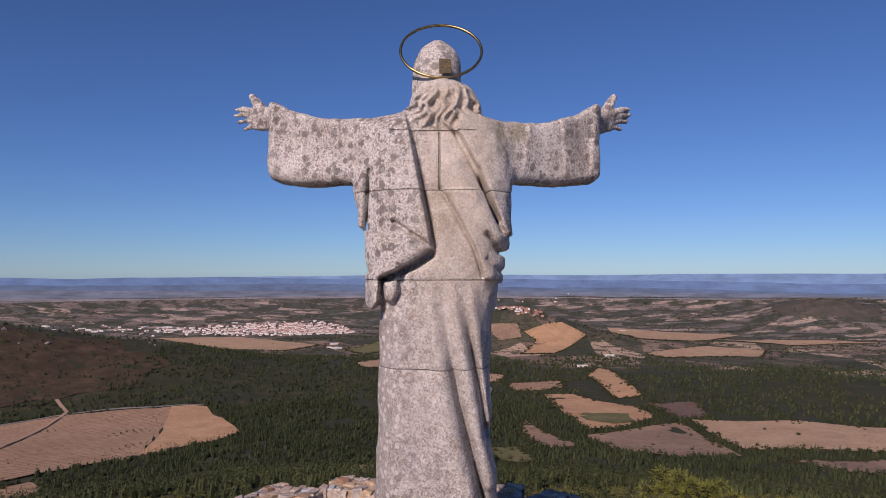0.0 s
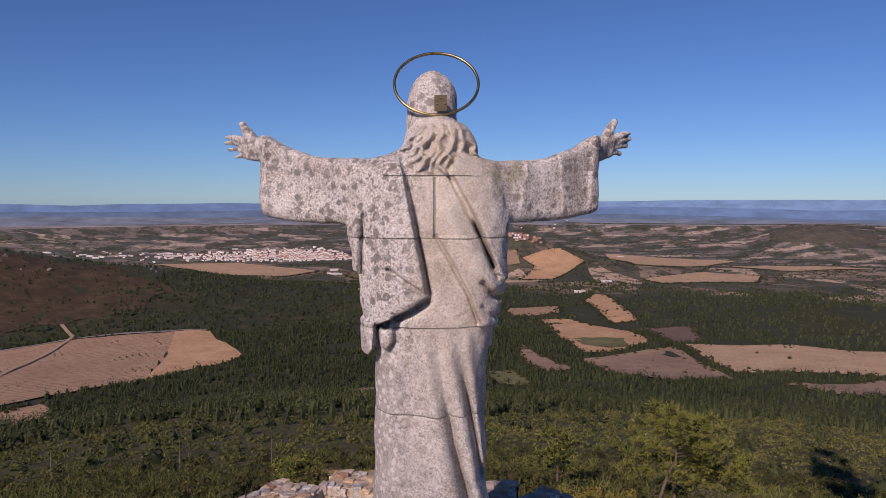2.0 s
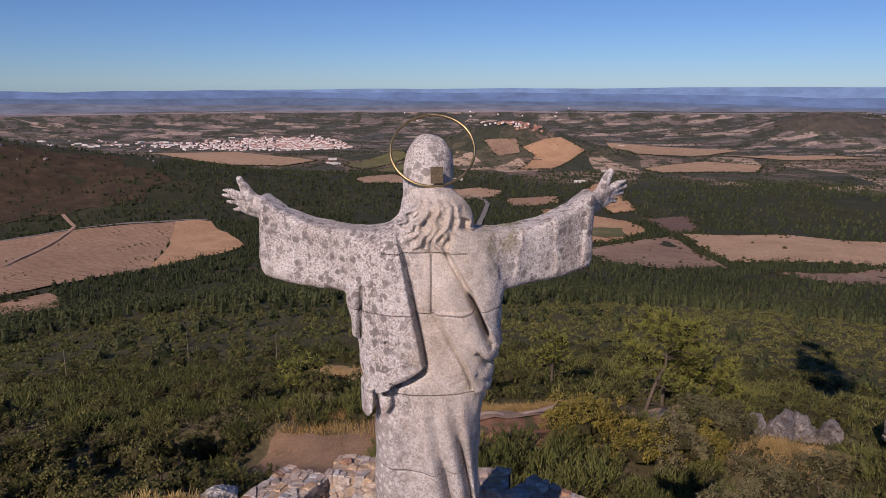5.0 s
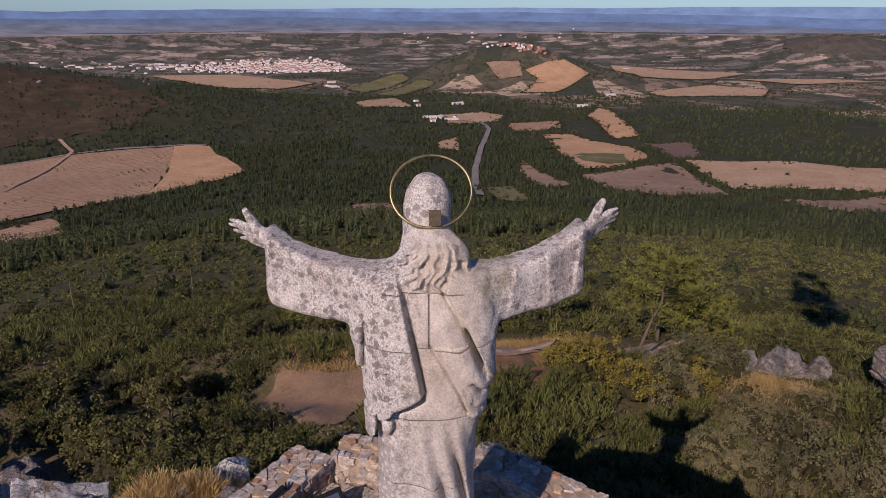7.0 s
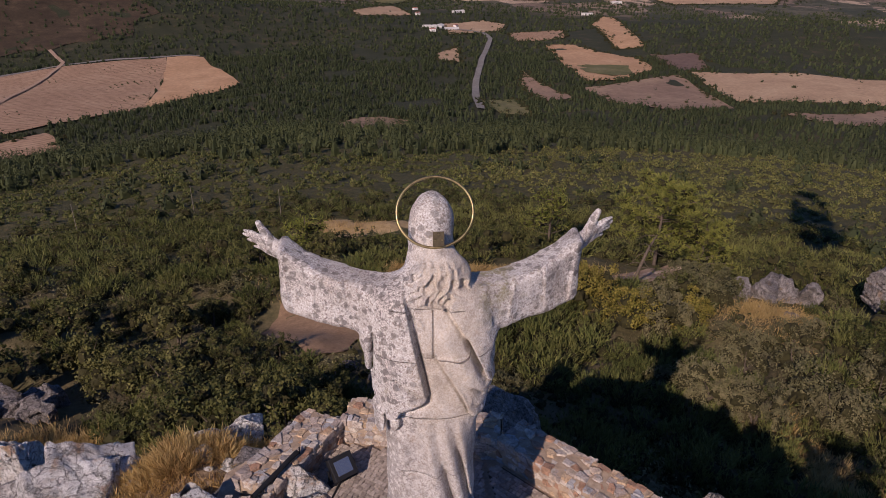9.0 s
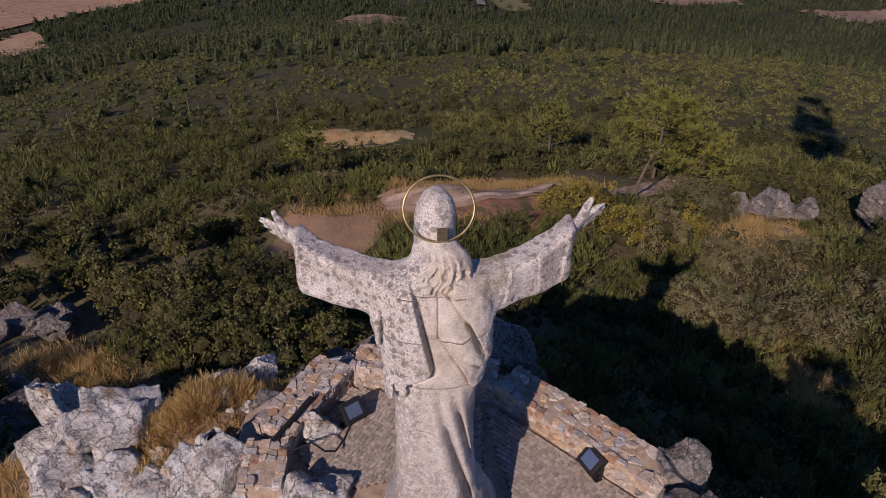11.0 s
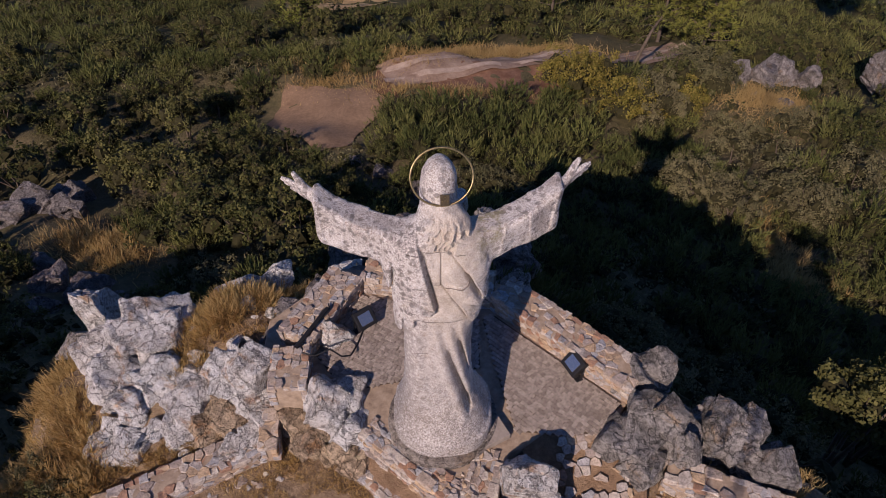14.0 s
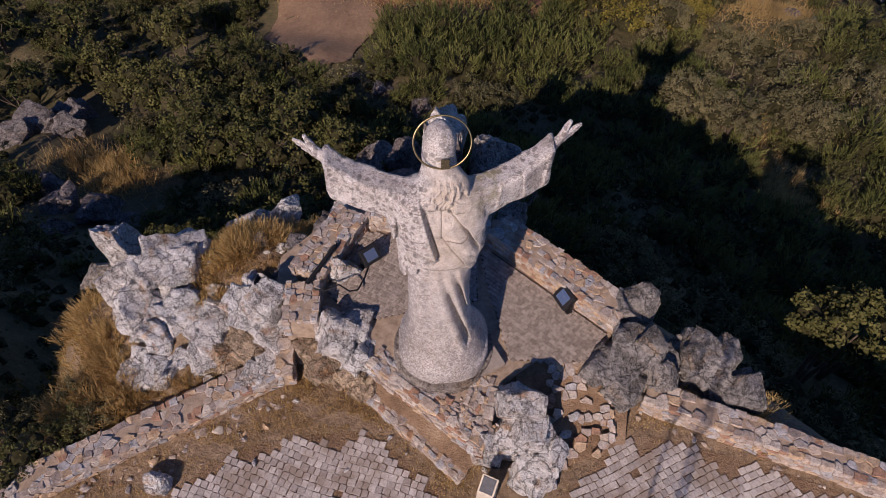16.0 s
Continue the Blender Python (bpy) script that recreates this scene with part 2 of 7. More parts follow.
def make_ground():
    m, nt, s = material("dry_hill_soil", 0.97)
    p = place_of(nt)
    fine = grain(nt, p, 5.5, 6, 0.72)
    near = ramp(nt, fine, (0.28, (0.13, 0.09, 0.06)), (0.45, (0.26, 0.185, 0.12)), (0.60, (0.37, 0.27, 0.175)), (0.78, (0.47, 0.365, 0.25)))
    away = nt.nodes.new("ShaderNodeVectorMath")
    away.operation = "LENGTH"
    nt.links.new(p, away.inputs[0])
    lowland = ramp(nt, calc(nt, "MULTIPLY", axis(nt, p, 2), -0.1), (0.05, 0.0), (0.25, 0.6))
    near = mix(nt, calc(nt, "MULTIPLY", lowland, ramp(nt, grain(nt, p, 0.35, 5, 0.65), (0.30, 0.9), (0.60, 1.6))), near, ramp(nt, grain(nt, p, 3, 5, 0.7), (0.3, (0.055, 0.058, 0.028)), (0.7, (0.15, 0.125, 0.06))))
    scrub = ramp(nt, grain(nt, p, 0.9, 6, 0.7), (0.30, (0.032, 0.036, 0.014)), (0.52, (0.075, 0.07, 0.026)), (0.70, (0.155, 0.115, 0.055)))
    # woodland floor, its colour darkened so gaps between trees look shaded
    wood = ramp(nt, grain(nt, p, 0.03, 6, 0.7), (0.32, (0.024, 0.029, 0.014)), (0.55, (0.038, 0.041, 0.021)), (0.74, (0.09, 0.066, 0.04)))
    # a patchwork of ploughed, stubble and grazed plots on the far plain
    w = node(nt, "ShaderNodeMapping")
    w.inputs["Scale"].default_value = (0.0066, 0.0040, 0.0)
    w.inputs["Rotation"].default_value = (0, 0, 0.35)
    nt.links.new(p, w.inputs["Vector"])
    plots = cells(nt, w.outputs[0], 1.0, "F1", 0.9)
    plain = ramp(nt, axis(nt, plots.outputs["Color"], 0), (0.0, (0.25, 0.185, 0.14)), (0.16, (0.085, 0.08, 0.055)), (0.34, (0.42, 0.315, 0.23)), (0.44, (0.05, 0.055, 0.036)), (0.64, (0.18, 0.13, 0.10)), (0.80, (0.10, 0.09, 0.06)))
    nt.nodes[-1].color_ramp.interpolation = "CONSTANT"
    # farther strips, greyed to put some haze into their colour
    w2 = node(nt, "ShaderNodeMapping")
    w2.inputs["Scale"].default_value = (0.0075, 0.021, 0.0)
    w2.inputs["Rotation"].default_value = (0, 0, 0.06)
    nt.links.new(p, w2.inputs["Vector"])
    strips = cells(nt, w2.outputs[0], 1.0, "F1", 1.0)
    beyond = ramp(nt, axis(nt, strips.outputs["Color"], 0), (0.0, (0.20, 0.165, 0.15)), (0.2, (0.11, 0.105, 0.095)), (0.40, (0.36, 0.285, 0.24)), (0.53, (0.07, 0.075, 0.068)), (0.78, (0.17, 0.14, 0.13)))
    nt.nodes[-1].color_ramp.interpolation = "CONSTANT"
    plain = mix(nt, ramp(nt, calc(nt, "DIVIDE", away.outputs["Value"], 5000.0), (0.60, 0.0), (0.68, 1.0)), plain, beyond)
    plain = mix(nt, ramp(nt, grain(nt, p, 0.011, 6, 0.75), (0.49, 0.0), (0.535, 0.85)), plain, (0.045, 0.05, 0.032))
    plain = mix(nt, 0.5, plain, ramp(nt, grain(nt, p, 0.05, 5, 0.7), (0.3, 0.2), (0.7, 0.8)), "OVERLAY")
    km = calc(nt, "DIVIDE", away.outputs["Value"], 5000.0)
    base = mix(nt, ramp(nt, km, (0.0105, 0.0), (0.014, 1.0)), near, scrub)
    base = mix(nt, ramp(nt, km, (0.06, 0.0), (0.10, 1.0)), base, wood)
    base = mix(nt, ramp(nt, calc(nt, "ADD", km, calc(nt, "MULTIPLY", calc(nt, "SUBTRACT", grain(nt, p, 0.003, 4), 0.5), 0.1)), (0.37, 0.0), (0.42, 1.0)), base, plain)
    colour(nt, s, base)
    bump(nt, s, calc(nt, "ADD", grain(nt, p, 9, 6, 0.75), grain(nt, p, 1.1, 4)), 0.7, 0.12)
    return m


def make_earth(name, stops, scale=0.05, rows=0.0, turn=0.0, relief=0.3):
    """Bare or stubbled earth; rows: the spacing of the plough or plant rows."""
    m, nt, s = material(name, 0.97)
    p = place_of(nt)
    base = ramp(nt, grain(nt, p, scale, 6, 0.7), *stops)
    base = mix(nt, 0.4, base, ramp(nt, grain(nt, p, scale * 9, 5, 0.7), (0.3, 0.25), (0.7, 0.75)), "OVERLAY")
    if rows:
        w = node(nt, "ShaderNodeMapping")
        w.inputs["Rotation"].default_value = (0, 0, turn)
        nt.links.new(p, w.inputs["Vector"])
        wave = node(nt, "ShaderNodeTexWave", Scale=2 * math.pi / (20 * rows) * 1.0, Distortion=0.8, Detail=2.0)
        nt.links.new(w.outputs[0], wave.inputs["Vector"])
        base = mix(nt, calc(nt, "MULTIPLY", ramp(nt, wave.outputs["Fac"], (0.55, 0.0), (0.8, 1.0)), ramp(nt, grain(nt, p, 0.12, 4), (0.4, 0.1), (0.6, 0.6))), base, (0.13, 0.085, 0.05))
    colour(nt, s, base)
    bump(nt, s, grain(nt, p, scale * 12, 5, 0.7), relief, 0.1)
    return m


def make_leaf(name, stops, patch=0.35, island=True, through_light=0.25):
    m, nt, s = material(name, 0.75)
    p = place_of(nt)
    base = ramp(nt, chance(nt, island), *stops)
    base = mix(nt, 0.55, base, ramp(nt, grain(nt, p, patch, 5, 0.65), (0.3, 0.24), (0.7, 0.78)), "OVERLAY")
    base = mix(nt, ramp(nt, chance(nt), (0.0, 0.5), (0.35, 0.0), (0.65, 0.0), (1.0, 0.5)), base, stops[-1][1])
    base = mix(nt, ramp(nt, chance(nt), (0.4, 0.0), (0.62, 0.55), (0.85, 0.0)), base, stops[0][1])
    colour(nt, s, base)
    leaf = nt.nodes.new("ShaderNodeBsdfTranslucent")
    nt.links.new(base, leaf.inputs[0])
    blend = node(nt, "ShaderNodeMixShader", Fac=through_light)
    nt.links.new(s.outputs[0], blend.inputs[1])
    nt.links.new(leaf.outputs[0], blend.inputs[2])
    nt.links.new(blend.outputs[0], nt.nodes["Material Output"].inputs[0])
    return m


def make_plain(name, base, rough=0.6, metal=0.0, vary=0.15, scale=8.0):
    m, nt, s = material(name, rough)
    p = place_of(nt, own=True)
    tone = ramp(nt, grain(nt, p, scale, 5, 0.65), (0.3, tuple(c * (1 - vary) for c in base)), (0.7, tuple(min(1, c * (1 + vary)) for c in base)))
    colour(nt, s, tone)
    s.inputs["Metallic"].default_value = metal
    bump(nt, s, grain(nt, p, scale * 6, 4), 0.15, 0.005)
    return m


JOINTS = (6.21, 5.60, 4.71, 3.83)
STATUE_STONE = make_statue_stone()
PALE_ROCK = make_rock("pale_quartzite", (0.71, 0.68, 0.655), (0.42, 0.385, 0.365), (0.48, 0.28, 0.14))
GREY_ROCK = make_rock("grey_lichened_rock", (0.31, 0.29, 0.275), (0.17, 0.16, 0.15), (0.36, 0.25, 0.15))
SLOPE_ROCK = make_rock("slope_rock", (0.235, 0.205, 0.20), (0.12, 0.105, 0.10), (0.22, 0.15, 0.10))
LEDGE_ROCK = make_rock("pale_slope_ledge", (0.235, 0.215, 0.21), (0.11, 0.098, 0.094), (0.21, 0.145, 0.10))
WALL_STONE = make_wall_stone()
MORTAR = make_mortar()
SOIL = make_ground()
BRASS = make_plain("aged_brass", (0.33, 0.26, 0.135), 0.36, 1.0, 0.3, 14)
PLATE = make_plain("dull_bronze_plate", (0.10, 0.08, 0.05), 0.6, 0.5, 0.35, 20)
BROOM = make_leaf("broom_twigs", ((0.0, (0.054, 0.070, 0.020)), (0.5, (0.120, 0.138, 0.038)), (1.0, (0.200, 0.192, 0.063))))
OAK = make_leaf("oak_leaves", ((0.0, (0.040, 0.049, 0.014)), (0.5, (0.086, 0.093, 0.027)), (1.0, (0.158, 0.146, 0.050))))
YOUNG_OAK = make_leaf("fresh_oak_leaves", ((0.0, (0.095, 0.095, 0.016)), (0.5, (0.20, 0.175, 0.032)), (1.0, (0.30, 0.235, 0.060))))
GORSE = make_leaf("grey_green_shrub_leaves", ((0.0, (0.088, 0.090, 0.042)), (0.5, (0.158, 0.148, 0.074)), (1.0, (0.225, 0.198, 0.104))))
DRY = make_leaf("dry_grass_blades", ((0.0, (0.34, 0.225, 0.085)), (0.5, (0.54, 0.375, 0.15)), (1.0, (0.68, 0.51, 0.24))), 0.8, True, 0.45)
HEATH = make_leaf("heath_twigs", ((0.0, (0.040, 0.054, 0.015)), (0.5, (0.078, 0.096, 0.026)), (1.0, (0.132, 0.134, 0.042))), 0.06)
HEATH_LIGHT = make_leaf("light_heath_twigs", ((0.0, (0.098, 0.110, 0.030)), (0.5, (0.175, 0.175, 0.052)), (1.0, (0.26, 0.225, 0.085))), 0.06)
PINE = make_leaf("pine_needles", ((0.0, (0.020, 0.030, 0.013)), (0.5, (0.040, 0.053, 0.021)), (1.0, (0.068, 0.078, 0.031))), 0.012, True, 0.12)
BARK = make_plain("grey_bark", (0.12, 0.095, 0.075), 0.95, 0.0, 0.4, 6)

# ---- the lie of the land ----
# the far left spur lies out of view, added to shade the slope
TOP = [(-16, -26), (12, -26), (17, 0.5), (9.4, 5.2), (6.9, 7.6), (4.9, 9.3), (1.6, 11.9), (-2.4, 12.2), (-4.6, 11.6), (-7.8, 11.0), (-9.2, 8.8), (-8.6, 6.9), (-10.4, 5.6), (-12.6, 6.6), (-16.5, 9.6), (-22, 8.5), (-27, 1.0)]
FALL = [(-30, 0.0), (-0.5, 0.0), (0.4, -1.2), (2.5, -4.6), (6, -8), (11, -11.2), (20, -14.4), (28, -15.9), (34, -16.6), (39, -17.0), (46, -20), (67, -27), (100, -36),
        (175, -55), (335, -95), (480, -144), (640, -178), (900, -205), (1100, -219), (1500, -239), (2000, -258), (2600, -272), (3400, -280), (3700, -262), (4100, -203), (4330, -138), (4420, -135), (4960, -230)]


def top_distance(x, y):
    """How far a place lies outside the hilltop's edge; minus inside."""
    px, py = np.array(TOP).T
    best, inside = np.full(np.shape(x), 1e9), np.zeros(np.shape(x), bool)
    for i in range(len(TOP)):
        ax, ay, bx, by = px[i - 1], py[i - 1], px[i], py[i]
        k = np.clip(((x - ax) * (bx - ax) + (y - ay) * (by - ay)) / ((bx - ax) ** 2 + (by - ay) ** 2), 0, 1)
        best = np.minimum(best, np.hypot(x - ax - k * (bx - ax), y - ay - k * (by - ay)))
        crosses = ((ay > y) != (by > y)) & (x < (bx - ax) * (y - ay) / (by - ay + 1e-12) + ax)
        inside ^= crosses
    return np.where(inside, -best, best)


def waves(x, y, size, seed, octaves=3):
    """Smooth irregular waves of about -1 to 1."""
    rnd, total = np.random.RandomState(seed), 0.0
    for o in range(octaves):
        for _ in range(4):
            a, p, s = rnd.uniform(0, 2 * math.pi), rnd.uniform(0, 2 * math.pi), rnd.uniform(0.75, 1.35)
            total = total + 0.5 ** o * np.sin((x * math.cos(a) + y * math.sin(a)) * 2 * math.pi * s * 2 ** o / size + p)
    return total / 3.2


def hump(x, y, cx, cy, rx, ry, turn=0.0):
    c, s = math.cos(turn), math.sin(turn)
    u, v = (x - cx) * c + (y - cy) * s, (y - cy) * c - (x - cx) * s
    return np.exp(-(u / rx) ** 2 - (v / ry) ** 2)


def ground_z(x, y):
    x, y = np.asarray(x, float), np.asarray(y, float)
    d = top_distance(x, y)
    r = np.hypot(x, y)
    k = np.clip((d - 300) / 200, 0, 1)
    z = np.interp(d * (1 - k) + r * k, *np.array(FALL).T)
    out = np.clip((d - 1) / 8, 0, 1)
    z = z + out * (0.45 * waves(x, y, 9, 5) + 0.5 * waves(x, y, 31, 6)) * np.clip(1.4 - d / 300, 0, 1)
    far = np.clip((d - 60) / 400, 0, 1)
    z = z + far * (5.0 * waves(x, y, 420, 7) + 1.5 * waves(x, y, 130, 8)) * np.clip(2 - r / 1500, 0.35, 1)
    z = z + 0.85 * hump(x, y, -4.6, 10.2, 1.5, 1.2) + 0.6 * hump(x, y, -6.3, 8.4, 1.8, 1.5)
    # the dark hill beside the plain, the castle's hill and a far cone
    z = z + 165 * hump(x, y, -1250, 1380, 800, 330, 0.42)
    z = z + 128 * hump(x, y, 250, 2740, 330, 240) + 12 * hump(x, y, 560, 2700, 500, 200)
    z = z + 92 * hump(x, y, 1850, 3450, 300, 250)
    z = z + 22 * hump(x, y, 900, 1500, 500, 240, -0.2)
    return z

# ---- mesh helpers ----
def solid(name, verts, faces, mat, smooth=False, sharp=0.0):
    me = bpy.data.meshes.new(name)
    me.from_pydata([tuple(v) for v in verts], [], [tuple(int(i) for i in f) for f in faces])
    me.materials.append(mat)
    if smooth:
        me.polygons.foreach_set("use_smooth", [True] * len(me.polygons))
        if sharp:
            me.set_sharp_from_angle(angle=radians(sharp))
    me.update()
    return me


def quick(name, verts, quads, mat, smooth=False, inner=None):
    """A mesh from number arrays: many quads at once. inner: verts, quads and material of a core."""
    verts, quads = np.asarray(verts, np.float32), np.asarray(quads, np.int32)
    outer = len(quads)
    if inner is not None:
        quads = np.concatenate([quads, np.asarray(inner[1], np.int32) + len(verts)])
        verts = np.concatenate([verts, np.asarray(inner[0], np.float32)])
    me = bpy.data.meshes.new(name)
    me.vertices.add(len(verts))
    me.vertices.foreach_set("co", verts.ravel())
    k = quads.shape[1]
    me.loops.add(len(quads) * k)
    me.loops.foreach_set("vertex_index", quads.ravel())
    me.polygons.add(len(quads))
    me.polygons.foreach_set("loop_start", np.arange(0, len(quads) * k, k, dtype=np.int32))
    me.polygons.foreach_set("use_smooth", np.full(len(quads), smooth))
    me.materials.append(mat)
    if inner is not None:
        me.materials.append(inner[2])
        me.polygons.foreach_set("material_index", (np.arange(len(quads)) >= outer).astype(np.int32))
    me.update(calc_edges=True)
    me.validate()
    return me


def from_bm(name, bm, mat, smooth=False, sharp=40.0):
    me = bpy.data.meshes.new(name)
    bm.normal_update()
    bm.to_mesh(me)
    bm.free()
    me.materials.append(mat)
    if smooth:
        me.polygons.foreach_set("use_smooth", [True] * len(me.polygons))
        me.set_sharp_from_angle(angle=radians(sharp))
    return me


def part(name, me, parent, m=None, label=""):
    ob = new(name, me)
    ob.parent = parent
    if m is not None:
        ob.matrix_basis = m
    return tagged(ob, label)


def thing(name, at, label, category, group="", turn=0.0, me=None, kind=""):
    ob = new(name, me)
    ob.matrix_basis = pose(*at, 0, 0, turn)
    return tagged(ob, label, category, group, kind)


def box_bm(sx, sy, sz, bevel=0.0, base=True):
    bm = bmesh.new()
    bmesh.ops.create_cube(bm, size=1.0)
    bmesh.ops.scale(bm, vec=(sx, sy, sz), verts=bm.verts)
    if base:
        bmesh.ops.translate(bm, vec=(0, 0, sz / 2), verts=bm.verts)
    if bevel:
        bmesh.ops.bevel(bm, geom=list(bm.edges), offset=bevel, segments=2, affect="EDGES", profile=0.6)
    return bm


def rod(points, radii, sides=8, closed=False):
    """Verts and quads of a round bar along points."""
    pts = np.asarray(points, float)
    n = len(pts)
    radii = np.broadcast_to(radii, (n,))
    tang = np.roll(pts, -1, 0) - np.roll(pts, 1, 0) if closed else np.gradient(pts, axis=0)
    verts = []
    for p, d, r in zip(pts, tang, radii):
        d = d / (np.linalg.norm(d) + 1e-9)
        a = np.cross(d, (0.31, 0.17, 0.93) if abs(d[2]) < 0.9 else (1, 0.1, 0))
        a /= np.linalg.norm(a)
        b = np.cross(d, a)
        for k in range(sides):
            w = 2 * math.pi * k / sides
            verts.append(p + r * (math.cos(w) * a + math.sin(w) * b))
    quads = []
    for i in range(n if closed else n - 1):
        for k in range(sides):
            j = (i + 1) % n
            quads.append((i * sides + k, i * sides + (k + 1) % sides, j * sides + (k + 1) % sides, j * sides + k))
    return verts, quads


def within(poly, x, y):
    p = np.asarray(poly, float)
    inside = np.zeros(np.shape(x), bool)
    for i in range(len(p)):
        (ax, ay), (bx, by) = p[i - 1], p[i]
        inside ^= ((ay > y) != (by > y)) & (x < (bx - ax) * (y - ay) / (by - ay + 1e-12) + ax)
    return inside


def soft_outline(poly, steps=4, wobble=0.0, seed=0):
    """A rounded, slightly uneven outline through the corners of a plot."""
    rnd = random.Random(seed)
    p = [Vector((*q, 0)) for q in poly]
    out = []
    for i in range(len(p)):
        a, b, c, d = p[i - 1], p[i], p[(i + 1) % len(p)], p[(i + 2) % len(p)]
        for s in range(steps):
            t = s / steps
            curve = 0.5 * (2 * b + (c - a) * t + (2 * a - 5 * b + 4 * c - d) * t * t + (3 * b - a - 3 * c + d) * t ** 3)
            q = curve.lerp(b.lerp(c, t), 0.92)
            out.append((q.x + rnd.uniform(-wobble, wobble), q.y + rnd.uniform(-wobble, wobble)))
    return out


def sheet(name, poly, mat, lift, cell):
    """A plot of land laid over the ground."""
    bm = bmesh.new()
    bm.faces.new([bm.verts.new((x, y, 0)) for x, y in poly])
    xs, ys = [p[0] for p in poly], [p[1] for p in poly]
    for lo, hi, normal in ((min(xs), max(xs), (1, 0, 0)), (min(ys), max(ys), (0, 1, 0))):
        for k in range(1, int((hi - lo) / cell) + 1):
            at = lo + k * (hi - lo) / (int((hi - lo) / cell) + 1)
            bmesh.ops.bisect_plane(bm, geom=bm.verts[:] + bm.edges[:] + bm.faces[:], plane_co=[at * n for n in normal], plane_no=normal)
    bmesh.ops.triangulate(bm, faces=bm.faces[:])
    for v in bm.verts:
        v.co.z = float(ground_z(v.co.x, v.co.y)) + lift
    bm.normal_update()
    if sum(f.normal.z for f in bm.faces) < 0:
        bmesh.ops.reverse_faces(bm, faces=bm.faces[:])
    return from_bm(name, bm, mat, True, 180)


def ribbon(name, line, width, mat, lift, step):
    """A road or path laid over the ground."""
    pts = [Vector((*p, 0)) for p in line]
    fine = []
    for a, b in zip(pts, pts[1:]):
        n = max(1, int((b - a).length / step))
        fine += [a.lerp(b, k / n) for k in range(n)]
    fine.append(pts[-1])
    fine = [(fine[max(0, i - 1)] + fine[i] * 2 + fine[min(len(fine) - 1, i + 1)]) / 4 for i in range(len(fine))]
    verts, faces = [], []
    for i, p in enumerate(fine):
        d = (fine[min(i + 1, len(fine) - 1)] - fine[max(i - 1, 0)]).normalized()
        side = Vector((-d.y, d.x, 0)) * width / 2
        for k in (-1, -0.35, 0.35, 1):
            q = p + side * k
            verts.append((q.x, q.y, float(ground_z(q.x, q.y)) + lift))
        if i:
            faces += [(4 * i - 4 + k, 4 * i - 3 + k, 4 * i + 1 + k, 4 * i + k) for k in range(3)]
    return solid(name, verts, faces, mat, True)


# ---- ground: one sheet from the hilltop to the horizon ----
def build_ground():
    ahead = np.linspace(radians(40), radians(140), 330)
    round_back = np.linspace(radians(140), radians(400), 110)[1:-1]
    turns = np.concatenate([ahead, round_back])
    rings = np.concatenate([[0.01], np.geomspace(0.6, 40, 110), np.geomspace(41.5, 4955, 125)])
    a, r = np.meshgrid(turns, rings)
    x, y = r * np.cos(a), 8 + r * np.sin(a)
    z = ground_z(x, y)
    verts = np.stack([x, y, z], -1).reshape(-1, 3)
    n, k = len(turns), len(rings)
    i, j = np.meshgrid(np.arange(k - 1), np.arange(n), indexing="ij")
    quads = np.stack([i * n + j, (i + 1) * n + j, (i + 1) * n + (j + 1) % n, i * n + (j + 1) % n], -1).reshape(-1, 4)
    ob = new("ground", quick("ground", verts, quads, SOIL, True))
    tagged(ob, "dry brown hillside falling to a wide patchwork plain", "ground", kind="structure")


build_ground()

TAN = make_earth("tan_stubble", ((0.3, (0.33, 0.22, 0.14)), (0.55, (0.42, 0.29, 0.185)), (0.75, (0.47, 0.345, 0.225))), 0.02)
ORCHARD = make_earth("planted_red_earth", ((0.3, (0.30, 0.185, 0.12)), (0.55, (0.36, 0.235, 0.155)), (0.75, (0.42, 0.29, 0.195))), 0.02, 9.0, 0.9)
AMBER = make_earth("orange_earth", ((0.3, (0.36, 0.215, 0.12)), (0.55, (0.46, 0.285, 0.165)), (0.75, (0.52, 0.36, 0.22))), 0.02)
BROWN = make_earth("bare_brown_earth", ((0.3, (0.20, 0.13, 0.095)), (0.55, (0.27, 0.185, 0.13)), (0.75, (0.34, 0.245, 0.165))), 0.015)
PLUM = make_earth("dark_ploughed_earth", ((0.3, (0.12, 0.078, 0.064)), (0.7, (0.185, 0.125, 0.10))), 0.02)
GREEN = make_earth("grazed_meadow", ((0.3, (0.085, 0.092, 0.035)), (0.55, (0.15, 0.14, 0.06)), (0.75, (0.25, 0.205, 0.10))), 0.02)
ROAD = make_earth("worn_asphalt", ((0.3, (0.16, 0.15, 0.145)), (0.7, (0.25, 0.235, 0.22))), 0.05)
DIRT = make_earth("pale_dirt_track", ((0.3, (0.25, 0.165, 0.115)), (0.55, (0.37, 0.26, 0.19)), (0.75, (0.46, 0.35, 0.265))), 0.7)

RUT = make_earth("pale_wheel_rut", ((0.3, (0.36, 0.26, 0.20)), (0.55, (0.48, 0.37, 0.29)), (0.75, (0.56, 0.44, 0.36))), 1.5)
PLOTS = []


def plot(label, poly, mat, lift=1.6, cell=60.0, wobble=1.6, clear=True, name="field"):
    seed = len(PLOTS)
    outline = soft_outline(poly, 5, wobble, seed)
    if clear:
        PLOTS.append(outline)
    tagged(new(name, sheet(name, outline, mat, lift, cell)), label, "field", kind="structure")


